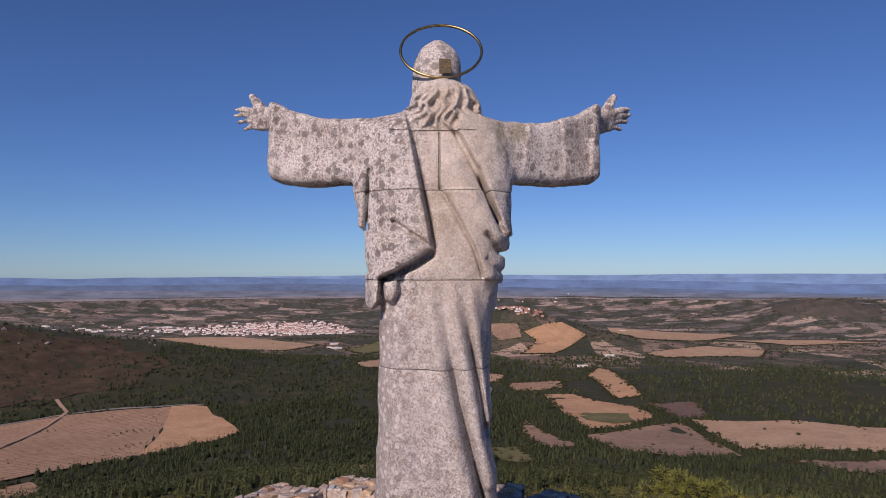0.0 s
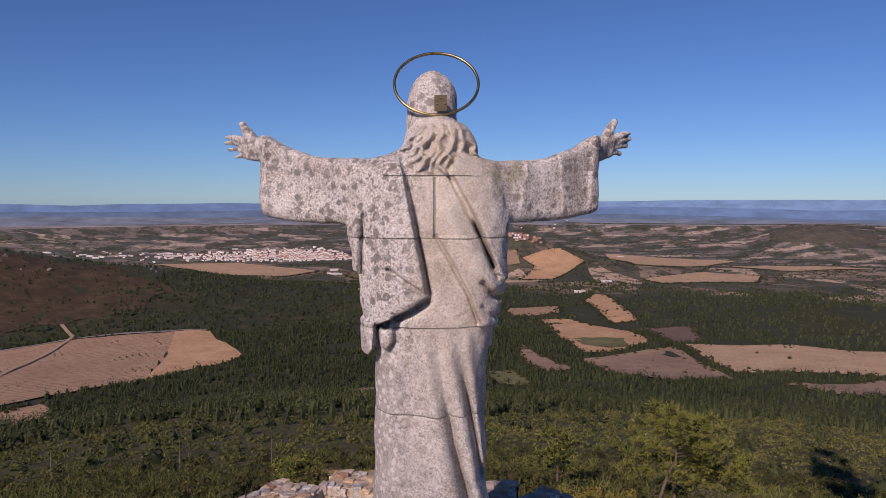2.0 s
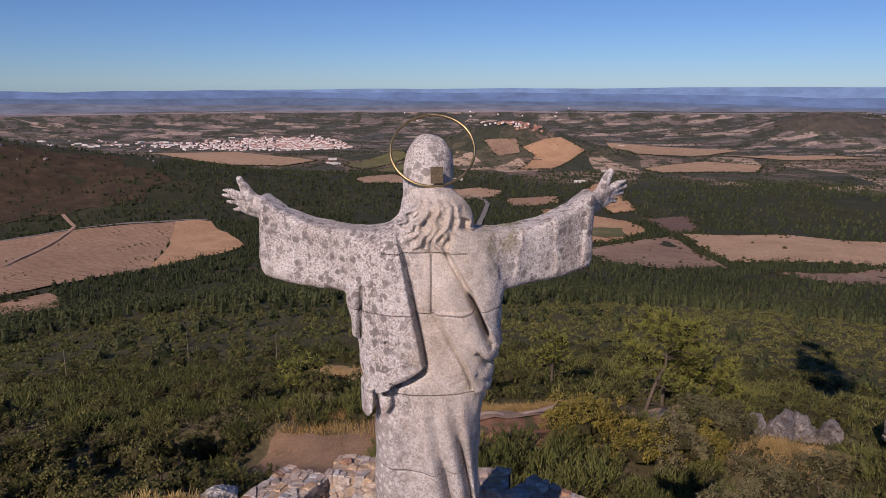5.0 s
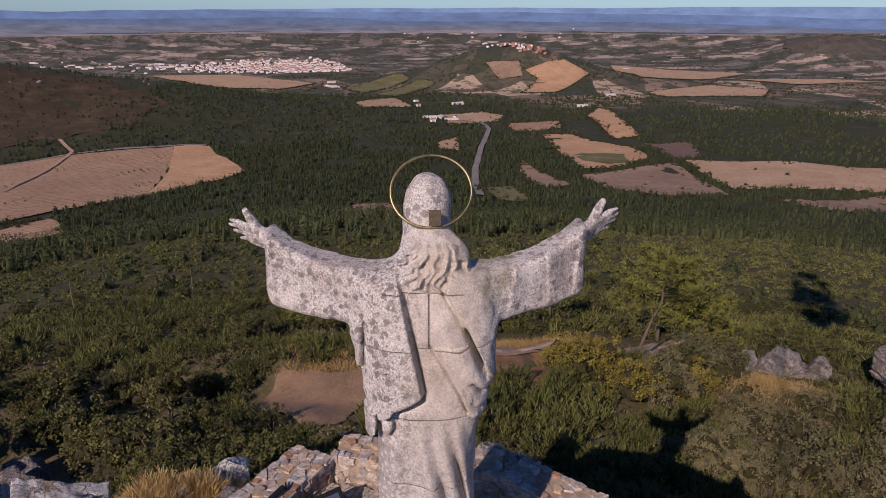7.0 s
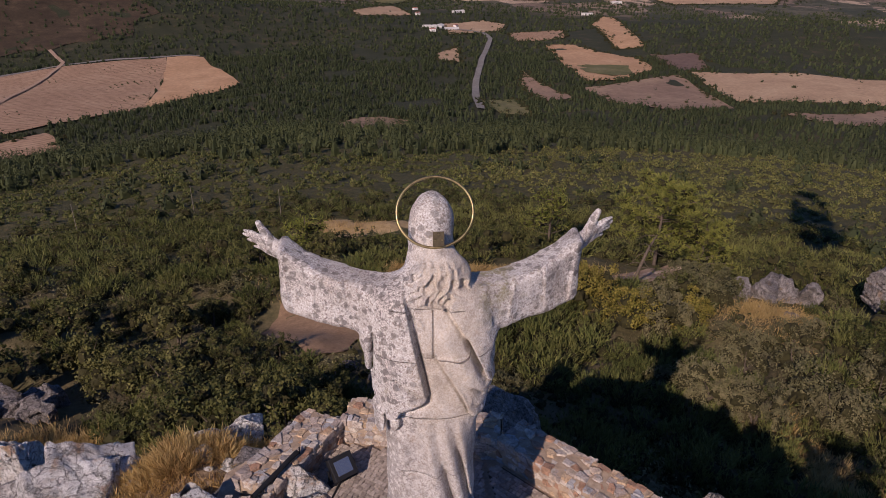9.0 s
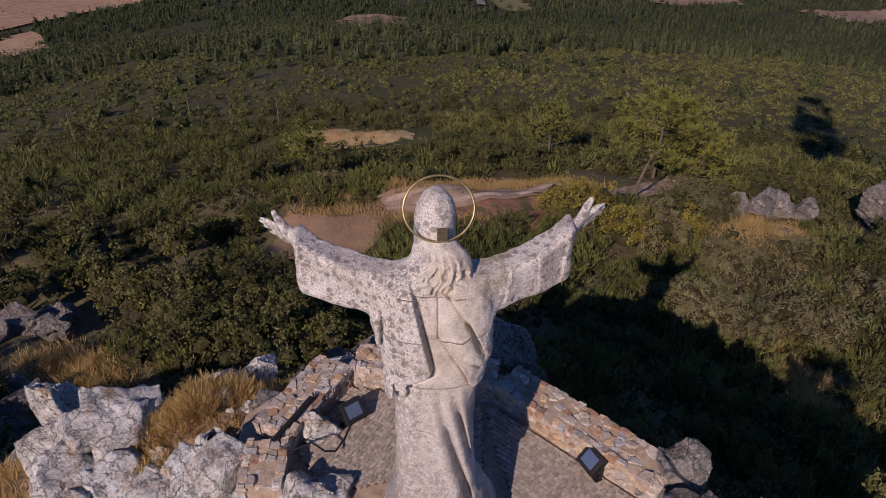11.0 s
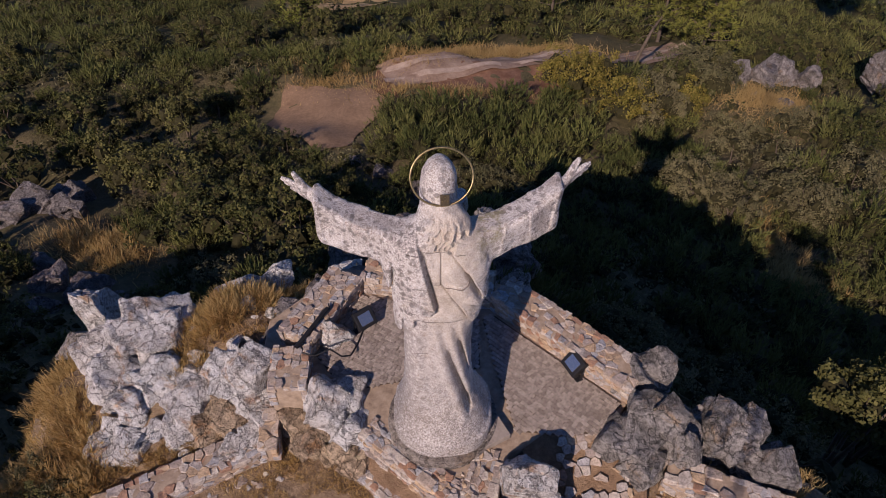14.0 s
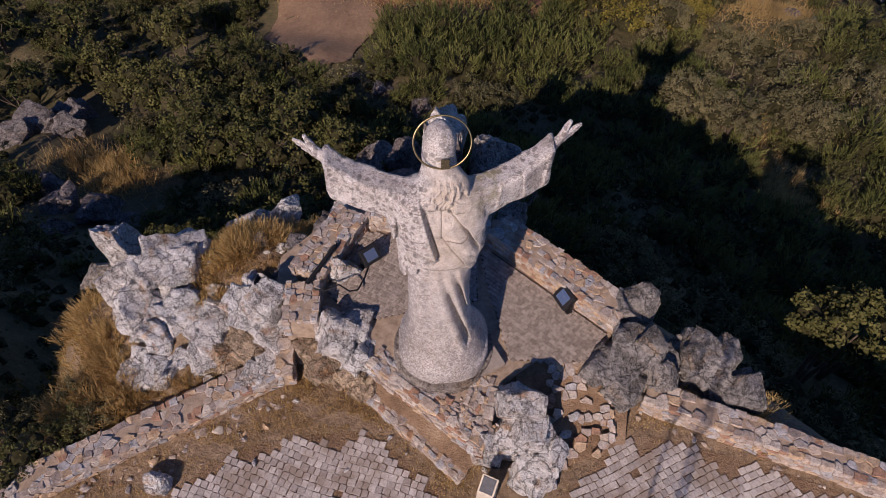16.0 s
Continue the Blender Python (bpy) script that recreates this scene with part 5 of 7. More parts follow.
# the lower kerb in front of the podium
kerb = wall_core("kerb", [(-2.15, 6.98), (-0.42, 5.38), (0.35, 4.78), (0.5, 4.92), (-0.28, 5.56), (-1.98, 7.12)], -0.2, 0.2, "rough stone kerb below the terrace wall")
lay(kerb, (-2.12, 6.98, 0.2), (0.735, -0.677, 0), (0.677, 0.735, 0), (0, 0, 1), 3.3, 0.2, 0.15, 81, 0.08, 0.025, 0.09)
lay(kerb, (-2.14, 6.97, 0.0), (0.735, -0.677, 0), (0, 0, 1), (-0.677, -0.735, 0), 3.3, 0.2, 0.15, 82, 0.1, 0.025, 0.08)

# dry soil filled in between kerb and terrace
bm = bmesh.new()
rows = [[bm.verts.new(Vector(low).lerp(Vector(up), q)) for q in (0, 0.5, 1)] for low, up in (((-2.05 + 2.5 * k, 7.08 - 2.2 * k, 0.2), (-1.6 + 2.38 * k, 7.2 - 1.95 * k, 0.46)) for k in np.linspace(0, 1, 22))]
for p, q in zip(rows, rows[1:]):
    for i in (0, 1):
        bm.faces.new((p[i], q[i], q[i + 1], p[i + 1]))
for v in bm.verts:
    v.co.z += 0.05 * noise.noise(v.co * 3.1) + 0.02 * noise.noise(v.co * 9)
tagged(new("soil_bank", from_bm("soil_bank", bm, DUST, True)), "dry soil banked between kerb and terrace", "ground", kind="structure")

# ramp of worn stones from the square up to the terrace
bm = bmesh.new()
bm.faces.new([bm.verts.new(q) for q in ((1.9, 4.75, -0.04), (3.9, 5.45, -0.04), (4.1, 7.2, 1.02), (1.5, 7.2, 1.02))])
bmesh.ops.subdivide_edges(bm, edges=bm.edges[:], cuts=10, use_grid_fill=True)
for v in bm.verts:
    v.co.z += 0.05 * noise.noise(v.co * 2.2) + 0.02 * noise.noise(v.co * 7)
ramp_ob = tagged(new("ramp", from_bm("ramp", bm, DUST, True)), "sloping path of reddish stones up to the terrace", "path", kind="structure")
lay(ramp_ob, (2.25, 5.0, 0.06), (1, 0.1, 0), (0, 0.9, 0.42), (0, -0.42, 0.9), 1.4, 2.2, 0.2, 91, 0.06, 0.012, 0.16, 0.45)

JOINT_SOIL = make_earth("dark_joint_soil", ((0.3, (0.07, 0.05, 0.038)), (0.7, (0.13, 0.095, 0.07))), 2.0)
pave("floor", [(0.9, 9.9), (1.15, 10.05), (3.6, 7.75), (3.3, 7.1), (2.5, 7.0), (1.45, 7.1), (1.2, 8.2)], 1.012, 0.092, -0.74, PAVER, "shrine floor of small grey stone pavers", 5, 0.0, 0, 0.0, JOINT_SOIL)
pave("floor", [(-2.7, 8.9), (-1.85, 10.6), (0.8, 10.15), (0.8, 8.6), (-1.2, 8.2), (-2.0, 8.0)], 1.012, 0.092, -0.5, PAVER, "shrine floor of small grey stone pavers", 6, 0.0, 0, 0.0, JOINT_SOIL)
pave("pavement", [(-8.5, -3.0), (-5.9, 4.4), (-4.5, 5.5), (-3.2, 5.8), (-1.7, 5.92), (-1.0, 5.4), (-0.3, 4.8), (0.5, 4.3), (1.0, 1.5), (1.0, -3.0)], 0.009, 0.155, -0.33, COBBLE, "square paved with pale granite setts", 7, 0.004, 300, 0.05)
pave("pavement", [(1.9, -3.0), (1.9, 1.5), (2.3, 4.4), (3.1, 5.05), (3.85, 5.75), (4.6, 5.75), (6.6, 5.15), (9.2, 4.2), (9.6, 1.5), (10.0, -3.0)], 0.009, 0.155, 0.42, COBBLE, "square paved with pale granite setts", 8, 0.004, 300, 0.05)

# plinth slab under the statue
bm = bmesh.new()
bmesh.ops.create_cone(bm, cap_ends=True, segments=40, radius1=1.10, radius2=1.07, depth=0.26)
bmesh.ops.bevel(bm, geom=[e for e in bm.edges if abs(e.verts[0].co.z - e.verts[1].co.z) < 0.01], offset=0.02, segments=2, affect="EDGES")
plinth = thing("plinth", (0, 7.4, 1.075), "round grey concrete plinth carrying the statue", "plinth", me=from_bm("plinth", bm, make_rock("worn_concrete", (0.34, 0.30, 0.265), (0.25, 0.215, 0.19), (0.30, 0.22, 0.15)), True))
part("corner_slab", from_bm("corner_slab", box_bm(0.75, 0.75, 0.16, 0.015), make_plain("flat_concrete", (0.33, 0.285, 0.25), 0.9, 0, 0.25, 5)), plinth, pose(0.82, -0.28, -0.09, 0, 0, 28), "flat concrete corner slab")

# ---- boulders ----
OCHRE_ROCK = make_rock("ochre_stained_rock", (0.44, 0.34, 0.24), (0.27, 0.19, 0.13), (0.45, 0.24, 0.11))
for at, size, seed, mat, label, turn in (
        ((-7.75, 7.75, -0.35), (0.85, 0.49, 0.61), 61, PALE_ROCK, "dark rock sunk in dry grass", 10),
        ((-8.5, 11.1, -0.2), (0.67, 0.61, 1.22), 10, PALE_ROCK, "pale rock at the edge of the slope", 40),
        ((-9.2, 10.9, -1.3), (0.9, 0.6, 0.9), 50, GREY_ROCK, "dark rock at the edge of the slope", 10),
        ((-6.2, 10.6, 0.2), (0.98, 0.55, 0.67), 51, PALE_ROCK, "pale cracked rock in the outcrop", -30),
        ((-5.1, 11.65, 0.0), (0.85, 0.55, 0.67), 11, PALE_ROCK, "small pale rock at the drop", 15),
        ((-4.25, 11.95, 0.0), (0.73, 0.49, 0.61), 12, PALE_ROCK, "small pale rock at the drop", 70),
        ((-2.35, 9.35, 1.2), (0.42, 0.32, 0.42), 15, PALE_ROCK, "white rock on the terrace beside a floodlight", 12),
        ((-5.95, 4.75, 0.12), (0.42, 0.30, 0.32), 24, PALE_ROCK, "loose white stone in front of the wall", -35),
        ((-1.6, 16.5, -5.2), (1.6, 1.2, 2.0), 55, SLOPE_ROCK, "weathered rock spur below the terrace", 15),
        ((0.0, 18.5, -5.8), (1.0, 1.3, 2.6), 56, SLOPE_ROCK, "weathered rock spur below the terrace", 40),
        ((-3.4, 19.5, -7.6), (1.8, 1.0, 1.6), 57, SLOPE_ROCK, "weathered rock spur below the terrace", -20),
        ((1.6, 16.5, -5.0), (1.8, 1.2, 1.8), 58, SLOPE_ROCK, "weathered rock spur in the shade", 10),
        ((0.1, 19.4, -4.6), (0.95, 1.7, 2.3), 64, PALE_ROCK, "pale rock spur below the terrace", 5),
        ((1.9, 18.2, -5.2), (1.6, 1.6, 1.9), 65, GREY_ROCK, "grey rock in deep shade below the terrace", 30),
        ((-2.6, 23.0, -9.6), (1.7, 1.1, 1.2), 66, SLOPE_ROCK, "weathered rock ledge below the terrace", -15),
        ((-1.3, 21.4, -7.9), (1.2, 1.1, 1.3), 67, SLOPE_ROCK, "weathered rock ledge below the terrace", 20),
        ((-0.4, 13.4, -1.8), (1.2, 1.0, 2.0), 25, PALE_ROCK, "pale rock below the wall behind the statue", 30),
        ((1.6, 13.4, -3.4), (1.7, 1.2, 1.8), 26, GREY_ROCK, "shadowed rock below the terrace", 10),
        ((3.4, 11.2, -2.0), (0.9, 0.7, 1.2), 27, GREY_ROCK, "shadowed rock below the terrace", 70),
        ((-2.6, 12.3, -0.6), (0.9, 0.7, 0.9), 28, PALE_ROCK, "pale rock slope beside the wall", 50),
        ((-1.6, 11.9, 0.35), (0.55, 0.45, 0.6), 29, PALE_ROCK, "stained rock outside the wall", 0)):
    rock(at, size, seed, mat, label, "rocks on the hilltop", turn, bed=Vector((0.55, 0.35, 0.75)).normalized() if mat is not GREY_ROCK else None)

for spine, seed, mat, label in (
        ([(-7.35, 9.75, 1.0, 0.75), (-6.75, 9.9, 1.35, 0.8), (-6.3, 9.55, 0.95, 0.55)], 3, PALE_ROCK, "large pale cracked quartzite boulder"),
        ([(-7.45, 9.0, 1.0, 0.6), (-7.0, 8.5, 1.0, 0.65), (-6.6, 8.05, 0.8, 0.55)], 4, PALE_ROCK, "long pale slab of rock with dark cracks"),
        ([(-6.1, 8.65, 0.95, 0.55), (-5.5, 8.35, 0.9, 0.6), (-5.5, 7.75, 0.6, 0.55)], 6, PALE_ROCK, "pale split slabs with orange stains"),
        ([(-4.75, 8.6, 1.3, 0.7), (-4.3, 8.55, 1.55, 0.6), (-4.05, 8.2, 1.0, 0.5)], 5, PALE_ROCK, "pointed pale boulder beside the wall"),
        ([(-6.9, 7.3, 0.5, 0.5), (-6.35, 7.35, 0.55, 0.45), (-6.0, 7.6, 0.5, 0.35)], 7, PALE_ROCK, "low pale boulders in dry grass"),
        ([(-5.0, 7.8, 0.65, 0.55), (-4.45, 7.75, 0.75, 0.5), (-4.85, 7.35, 0.4, 0.45)], 8, OCHRE_ROCK, "broken orange rock face below the boulder"),
        ([(-4.3, 7.05, 0.75, 0.38), (-4.0, 7.3, 0.6, 0.4)], 9, PALE_ROCK, "upright pale rock at the end of the wall"),
        ([(-3.05, 7.75, 0.95, 0.42), (-2.6, 7.45, 0.85, 0.42), (-2.15, 7.15, 0.7, 0.4), (-1.75, 6.95, 0.5, 0.35)], 44, OCHRE_ROCK, "ochre rock slope under the terrace"),
        ([(-2.65, 8.05, 1.55, 0.45), (-2.2, 7.8, 1.6, 0.5), (-1.75, 7.4, 1.3, 0.42)], 13, PALE_ROCK, "white rock built into the terrace corner"),
        ([(3.6, 7.1, 1.5, 0.6), (3.95, 7.25, 1.75, 0.5), (3.85, 6.8, 1.0, 0.5)], 16, GREY_ROCK, "large grey lichened boulder beside the ramp"),
        ([(4.6, 7.3, 1.6, 0.45), (4.65, 6.95, 1.2, 0.35)], 17, GREY_ROCK, "narrow upright grey rock"),
        ([(4.05, 8.35, 1.6, 0.5), (4.45, 8.45, 1.75, 0.42)], 18, GREY_ROCK, "ragged grey rock at the end of the wall"),
        ([(5.6, 7.55, 1.3, 0.55), (5.95, 7.25, 1.1, 0.55)], 19, GREY_ROCK, "leaning grey rock with flat face"),
        ([(6.35, 6.75, 0.85, 0.5)], 20, GREY_ROCK, "grey rock behind the boundary wall"),
        ([(1.3, 5.5, 1.2, 0.42), (1.6, 6.05, 1.8, 0.48), (1.75, 5.55, 1.45, 0.42), (1.4, 6.2, 1.3, 0.35)], 21, PALE_ROCK, "pale knobbly boulder in front of the terrace"),
        ([(1.8, 4.95, 0.75, 0.4), (2.1, 5.15, 0.9, 0.38), (1.95, 4.75, 0.55, 0.3)], 22, PALE_ROCK, "pale boulder beside the information stand"),
        ([(-3.75, 9.5, 0.75, 0.5), (-3.35, 10.3, 0.95, 0.55), (-2.8, 11.1, 1.0, 0.55), (-2.1, 11.55, 0.95, 0.45)], 24, LEDGE_ROCK, "grey weathered rock outside the wall"),
        ([(0.85, 5.35, 1.05, 0.32)], 23, PALE_ROCK, "white rock with green moss at the terrace corner")):
    crag(spine, seed, mat, label, 0.044 if len(spine) > 2 else 0.036, blocks=4)

# smaller broken stones lying about
rnd = random.Random(7)
small = [rock_mesh("loose_stone", 200 + k, PALE_ROCK, (1, 0.8, 0.6), 7, 0.2, 2) for k in range(5)]
for k in range(140):
    if k < 90:
        x, y = rnd.triangular(-8, -3.2, -5.2), rnd.triangular(6.8, 11, 7.6)
    else:
        x, y = rnd.choice(((rnd.uniform(-9, -2), rnd.uniform(4.8, 7)), (rnd.uniform(-1.5, 1.0), rnd.uniform(5.0, 6.5)), (rnd.uniform(3.5, 7), rnd.uniform(5.9, 7.5))))
    g = float(ground_z(x, y))
    r = rnd.uniform(0.03, 0.1) if k >= 90 else rnd.uniform(0.05, 0.2) if k % 5 else rnd.uniform(0.2, 0.34)
    if within([(-1.7, 7.2), (0.8, 5.2), (1.6, 8), (-1, 9)], np.array([x]), np.array([y]))[0]:
        g = 1.0
        r *= 0.5
    ob = thing("loose_stone", (x, y, g + r * 0.25), "small broken pale stone on dry soil", "stone", "loose stones", rnd.uniform(0, 360), rnd.choice(small))
    ob.scale = (r, r, r)

# rubble fallen from the walls, and broken stones on the podium
rnd = random.Random(17)
rubble = [rock_mesh("loose_stone", 230 + k, WALL_STONE, (1, 0.75, 0.45), 8, 0.2, 2) for k in range(5)]
for k in range(155):
    if k < 80:
        q = rnd.random()
        off = abs(rnd.gauss(0, 0.32))
        x, y, g = -9.4 + 5.9 * q + 0.48 * off, 3.75 + 3.2 * q - 0.88 * off, 0.0
    elif k < 100:
        q = rnd.random()
        x, y, g = 4.3 + 5.6 * q - 0.4 * abs(rnd.gauss(0, 0.2)), 6.3 - 2.4 * q - 0.9 * abs(rnd.gauss(0, 0.2)), 0.0
    else:
        q = rnd.random()
        x, y, g = -1.3 + 2.0 * q + rnd.uniform(0.05, 0.55), 6.75 - 1.55 * q + rnd.uniform(0.05, 0.5), 0.985
        if math.hypot(x, y - 7.4) < 1.12:
            continue
    r = rnd.uniform(0.035, 0.11) * (1.5 if k % 4 == 0 and k < 80 else 1.0)
    ob = thing("loose_stone", (x, y, g + r * 0.15), "flat broken stone fallen from the wall", "stone", "loose stones", rnd.uniform(0, 360), rnd.choice(rubble))
    ob.scale = (r, r, r)

# ---- floodlights, information stand, cable ----
BLACK = make_plain("black_painted_metal", (0.018, 0.018, 0.02), 0.45, 0.0, 0.2, 10)
GLASS, nt, s = material("floodlight_glass", 0.12)
colour(nt, s, (0.42, 0.45, 0.48))
s.inputs["Metallic"].default_value = 0.85
CREAM = make_plain("cream_concrete", (0.55, 0.49, 0.40), 0.85, 0, 0.15, 7)
SLATE = make_plain("dark_slate_panel", (0.035, 0.04, 0.055), 0.35, 0, 0.3, 9)


def floodlight(at, target, label):
    lamp_ob = thing("floodlight", at, label, "floodlight", "floodlights")
    d = (Vector(target) - Vector(at))
    yaw = math.degrees(math.atan2(d.x, -d.y))
    tilt = pose(0, 0, 0.30, 0, 0, yaw) @ pose(0, 0, 0, -42, 0, 0)
    housing = part("housing", from_bm("housing", box_bm(0.46, 0.15, 0.42, 0.02, False), BLACK), lamp_ob, tilt, "black metal housing")
    part("glass", from_bm("glass", box_bm(0.30, 0.012, 0.26, 0.004, False), GLASS), housing, pose(0, -0.078, 0.0), "pale reflective front glass")
    for k in range(7):
        part("fin", from_bm("fin", box_bm(0.012, 0.06, 0.34, 0.002, False), BLACK), housing, pose(-0.18 + 0.06 * k, 0.10, 0))
    for x in (-0.26, 0.26):
        part("bracket", from_bm("bracket", box_bm(0.02, 0.05, 0.32, 0.004), BLACK), lamp_ob, pose(0, 0, 0, 0, 0, yaw) @ pose(x, 0.02, 0))
    part("foot", from_bm("foot", box_bm(0.56, 0.16, 0.025, 0.004), BLACK), lamp_ob, pose(0, 0, 0, 0, 0, yaw))


floodlight((2.75, 8.5, 1.02), (0, 7.2, 4), "black floodlight with pale glass on the terrace floor")
floodlight((-1.72, 9.7, 1.02), (-0.1, 7.6, 4), "black floodlight with pale glass behind the wall")

stand = thing("information_stand", (0.86, 4.42, 0.02), "cream concrete information stand with dark sloping panel", "stand", "", -24)
bm = box_bm(0.34, 0.30, 0.92, 0.012)
for v in bm.verts:
    if v.co.z > 0.5:
        v.co.z += 0.30 * (v.co.y / 0.30) - 0.05
part("pillar", from_bm("pillar", bm, CREAM), stand)
part("panel", from_bm("panel", box_bm(0.27, 0.34, 0.014, 0.003, False), SLATE), stand, pose(0, 0.0, 0.885, 45, 0, 0), "dark slate panel")

pts = [(-3.0 + 0.35 * k / 9 + 0.06 * math.sin(k * 1.7), 8.75 + 0.09 * k + 0.05 * math.cos(k * 2.3), 1.56 + 0.02 * math.sin(k)) for k in range(14)]
verts, quads = rod(pts, 0.018, 6)
cable = thing("cable", (0, 0, 0), "black cable lying loose over the wall", "cable", me=quick("cable", verts, quads, BLACK, True))
pts = [(-2.9, 8.62, 1.55), (-2.65, 8.55, 1.54), (-2.35, 8.75, 1.5), (-2.1, 8.62, 1.42), (-1.95, 8.8, 1.2), (-1.85, 9.2, 1.05), (-1.75, 9.6, 1.05)]
verts, quads = rod(pts, 0.02, 6)
thing("cable", (0, 0, 0), "black cable leading to a floodlight", "cable", me=quick("cable", verts, quads, BLACK, True))
verts, quads = rod([(-3.05, 8.75, 1.56), (-2.5, 9.75, 1.62)], 0.05, 6)
thing("pipe", (0, 0, 0), "dark iron bar lying on the wall", "bar", me=quick("pipe", verts, quads, BLACK, True))

# ---- plants ----
def blades(rnd, base, aim, length, width, curl=0.15):
    """Arrays of narrow upright leaves: each one quad, tapered."""
    n = len(base)
    side = np.cross(aim, rnd.normal(size=(n, 3)))
    side /= np.linalg.norm(side, axis=1, keepdims=True) + 1e-9
    w, l = width[:, None] / 2, length[:, None]
    tip = base + aim * l + rnd.normal(size=(n, 3)) * l * curl
    verts = np.stack([base - side * w, base + side * w, tip + side * w * 0.35, tip - side * w * 0.35], 1).reshape(-1, 3)
    return verts, np.arange(4 * n).reshape(n, 4)


def leaves(rnd, at, normal, size):
    """Arrays of small leaves facing about along normal."""
    n = len(at)
    nn = normal + rnd.normal(size=(n, 3)) * 0.55
    nn /= np.linalg.norm(nn, axis=1, keepdims=True) + 1e-9
    a = np.cross(nn, rnd.normal(size=(n, 3)))
    a /= np.linalg.norm(a, axis=1, keepdims=True) + 1e-9
    b = np.cross(nn, a)
    s = size[:, None]
    verts = np.stack([at - a * s * 0.6, at + b * s * 0.38, at + a * s * 0.6, at - b * s * 0.38], 1).reshape(-1, 3)
    return verts, np.arange(4 * n).reshape(n, 4)


def ball(rnd, n):
    v = rnd.normal(size=(n, 3))
    return v / np.linalg.norm(v, axis=1, keepdims=True)


def lobes(rnd, count, spread, radius, height):
    """Centres and radii of the clumps of a crown."""
    c = np.stack([rnd.uniform(-1, 1, count) * spread, rnd.uniform(-1, 1, count) * spread, rnd.uniform(0.25, 1.0, count) * height], 1)
    k = np.hypot(c[:, 0], c[:, 1]) / (spread * 1.42)
    c[:, 2] *= 1 - 0.45 * k
    return c, radius * rnd.uniform(0.7, 1.25, count)


# near-black brown that stands in for the shade inside shrubs
SHADE_CORE = make_plain("shade_core", (0.036, 0.033, 0.013), 0.95, 0.0, 0.3, 5)


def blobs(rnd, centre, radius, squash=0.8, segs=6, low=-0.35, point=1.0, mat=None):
    """Cores inside shrubs, by default coloured dark for the shade in there: one small uneven mass for each centre."""
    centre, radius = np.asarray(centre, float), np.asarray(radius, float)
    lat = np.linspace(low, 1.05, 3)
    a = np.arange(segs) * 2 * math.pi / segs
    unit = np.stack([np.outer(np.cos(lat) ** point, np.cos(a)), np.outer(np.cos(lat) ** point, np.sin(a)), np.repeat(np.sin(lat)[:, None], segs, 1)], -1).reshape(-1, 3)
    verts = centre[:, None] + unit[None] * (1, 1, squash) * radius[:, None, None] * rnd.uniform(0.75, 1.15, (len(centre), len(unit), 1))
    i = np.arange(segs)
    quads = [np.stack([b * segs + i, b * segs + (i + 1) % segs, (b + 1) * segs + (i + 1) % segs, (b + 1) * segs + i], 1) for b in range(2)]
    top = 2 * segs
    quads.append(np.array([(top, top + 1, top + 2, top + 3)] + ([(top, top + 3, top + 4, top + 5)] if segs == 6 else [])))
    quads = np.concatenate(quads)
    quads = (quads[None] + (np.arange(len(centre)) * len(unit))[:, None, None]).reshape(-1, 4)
    return verts.reshape(-1, 3), quads, mat or SHADE_CORE


def broom_mesh(seed, n, wide=1.0, tall=1.25, mat=None, length=0.42, width=0.035, sprigs=44):
    """A dense shrub: many upright brush-like sprigs standing on a low dome."""
    rnd = np.random.RandomState(seed)
    a, q = rnd.uniform(0, 2 * math.pi, sprigs), np.sqrt(rnd.uniform(0, 1, sprigs))
    root = np.stack([q * wide * 0.9 * np.cos(a), q * wide * 0.9 * np.sin(a), tall * (0.12 + 0.42 * (1 - q ** 2)) * rnd.uniform(0.7, 1.15, sprigs)], 1)
    lean = np.stack([0.62 * q * np.cos(a), 0.62 * q * np.sin(a), np.ones(sprigs)], 1) + rnd.normal(size=(sprigs, 3)) * 0.13
    lean /= np.linalg.norm(lean, axis=1, keepdims=True)
    high = tall * rnd.uniform(0.4, 0.72, sprigs)
    t = rnd.randint(0, sprigs, n)
    s = rnd.uniform(0.0, 1.0, n)
    out = rnd.normal(size=(n, 3)) * (1, 1, 0.3)
    base = root[t] + lean[t] * (high[t] * s)[:, None] + out * (0.10 * wide * (1.05 - 0.95 * s))[:, None]
    aim = lean[t] + out * 0.26
    aim /= np.linalg.norm(aim, axis=1, keepdims=True)
    verts, quads = blades(rnd, base, aim, length * rnd.uniform(0.6, 1.25, n), width * rnd.uniform(0.7, 1.5, n))
    if sprigs < 30:
        return quick("blades", verts, quads, mat or BROOM)
    k = sprigs // 3
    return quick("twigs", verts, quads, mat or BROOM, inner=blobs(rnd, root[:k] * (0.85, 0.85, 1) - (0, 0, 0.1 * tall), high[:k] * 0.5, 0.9))


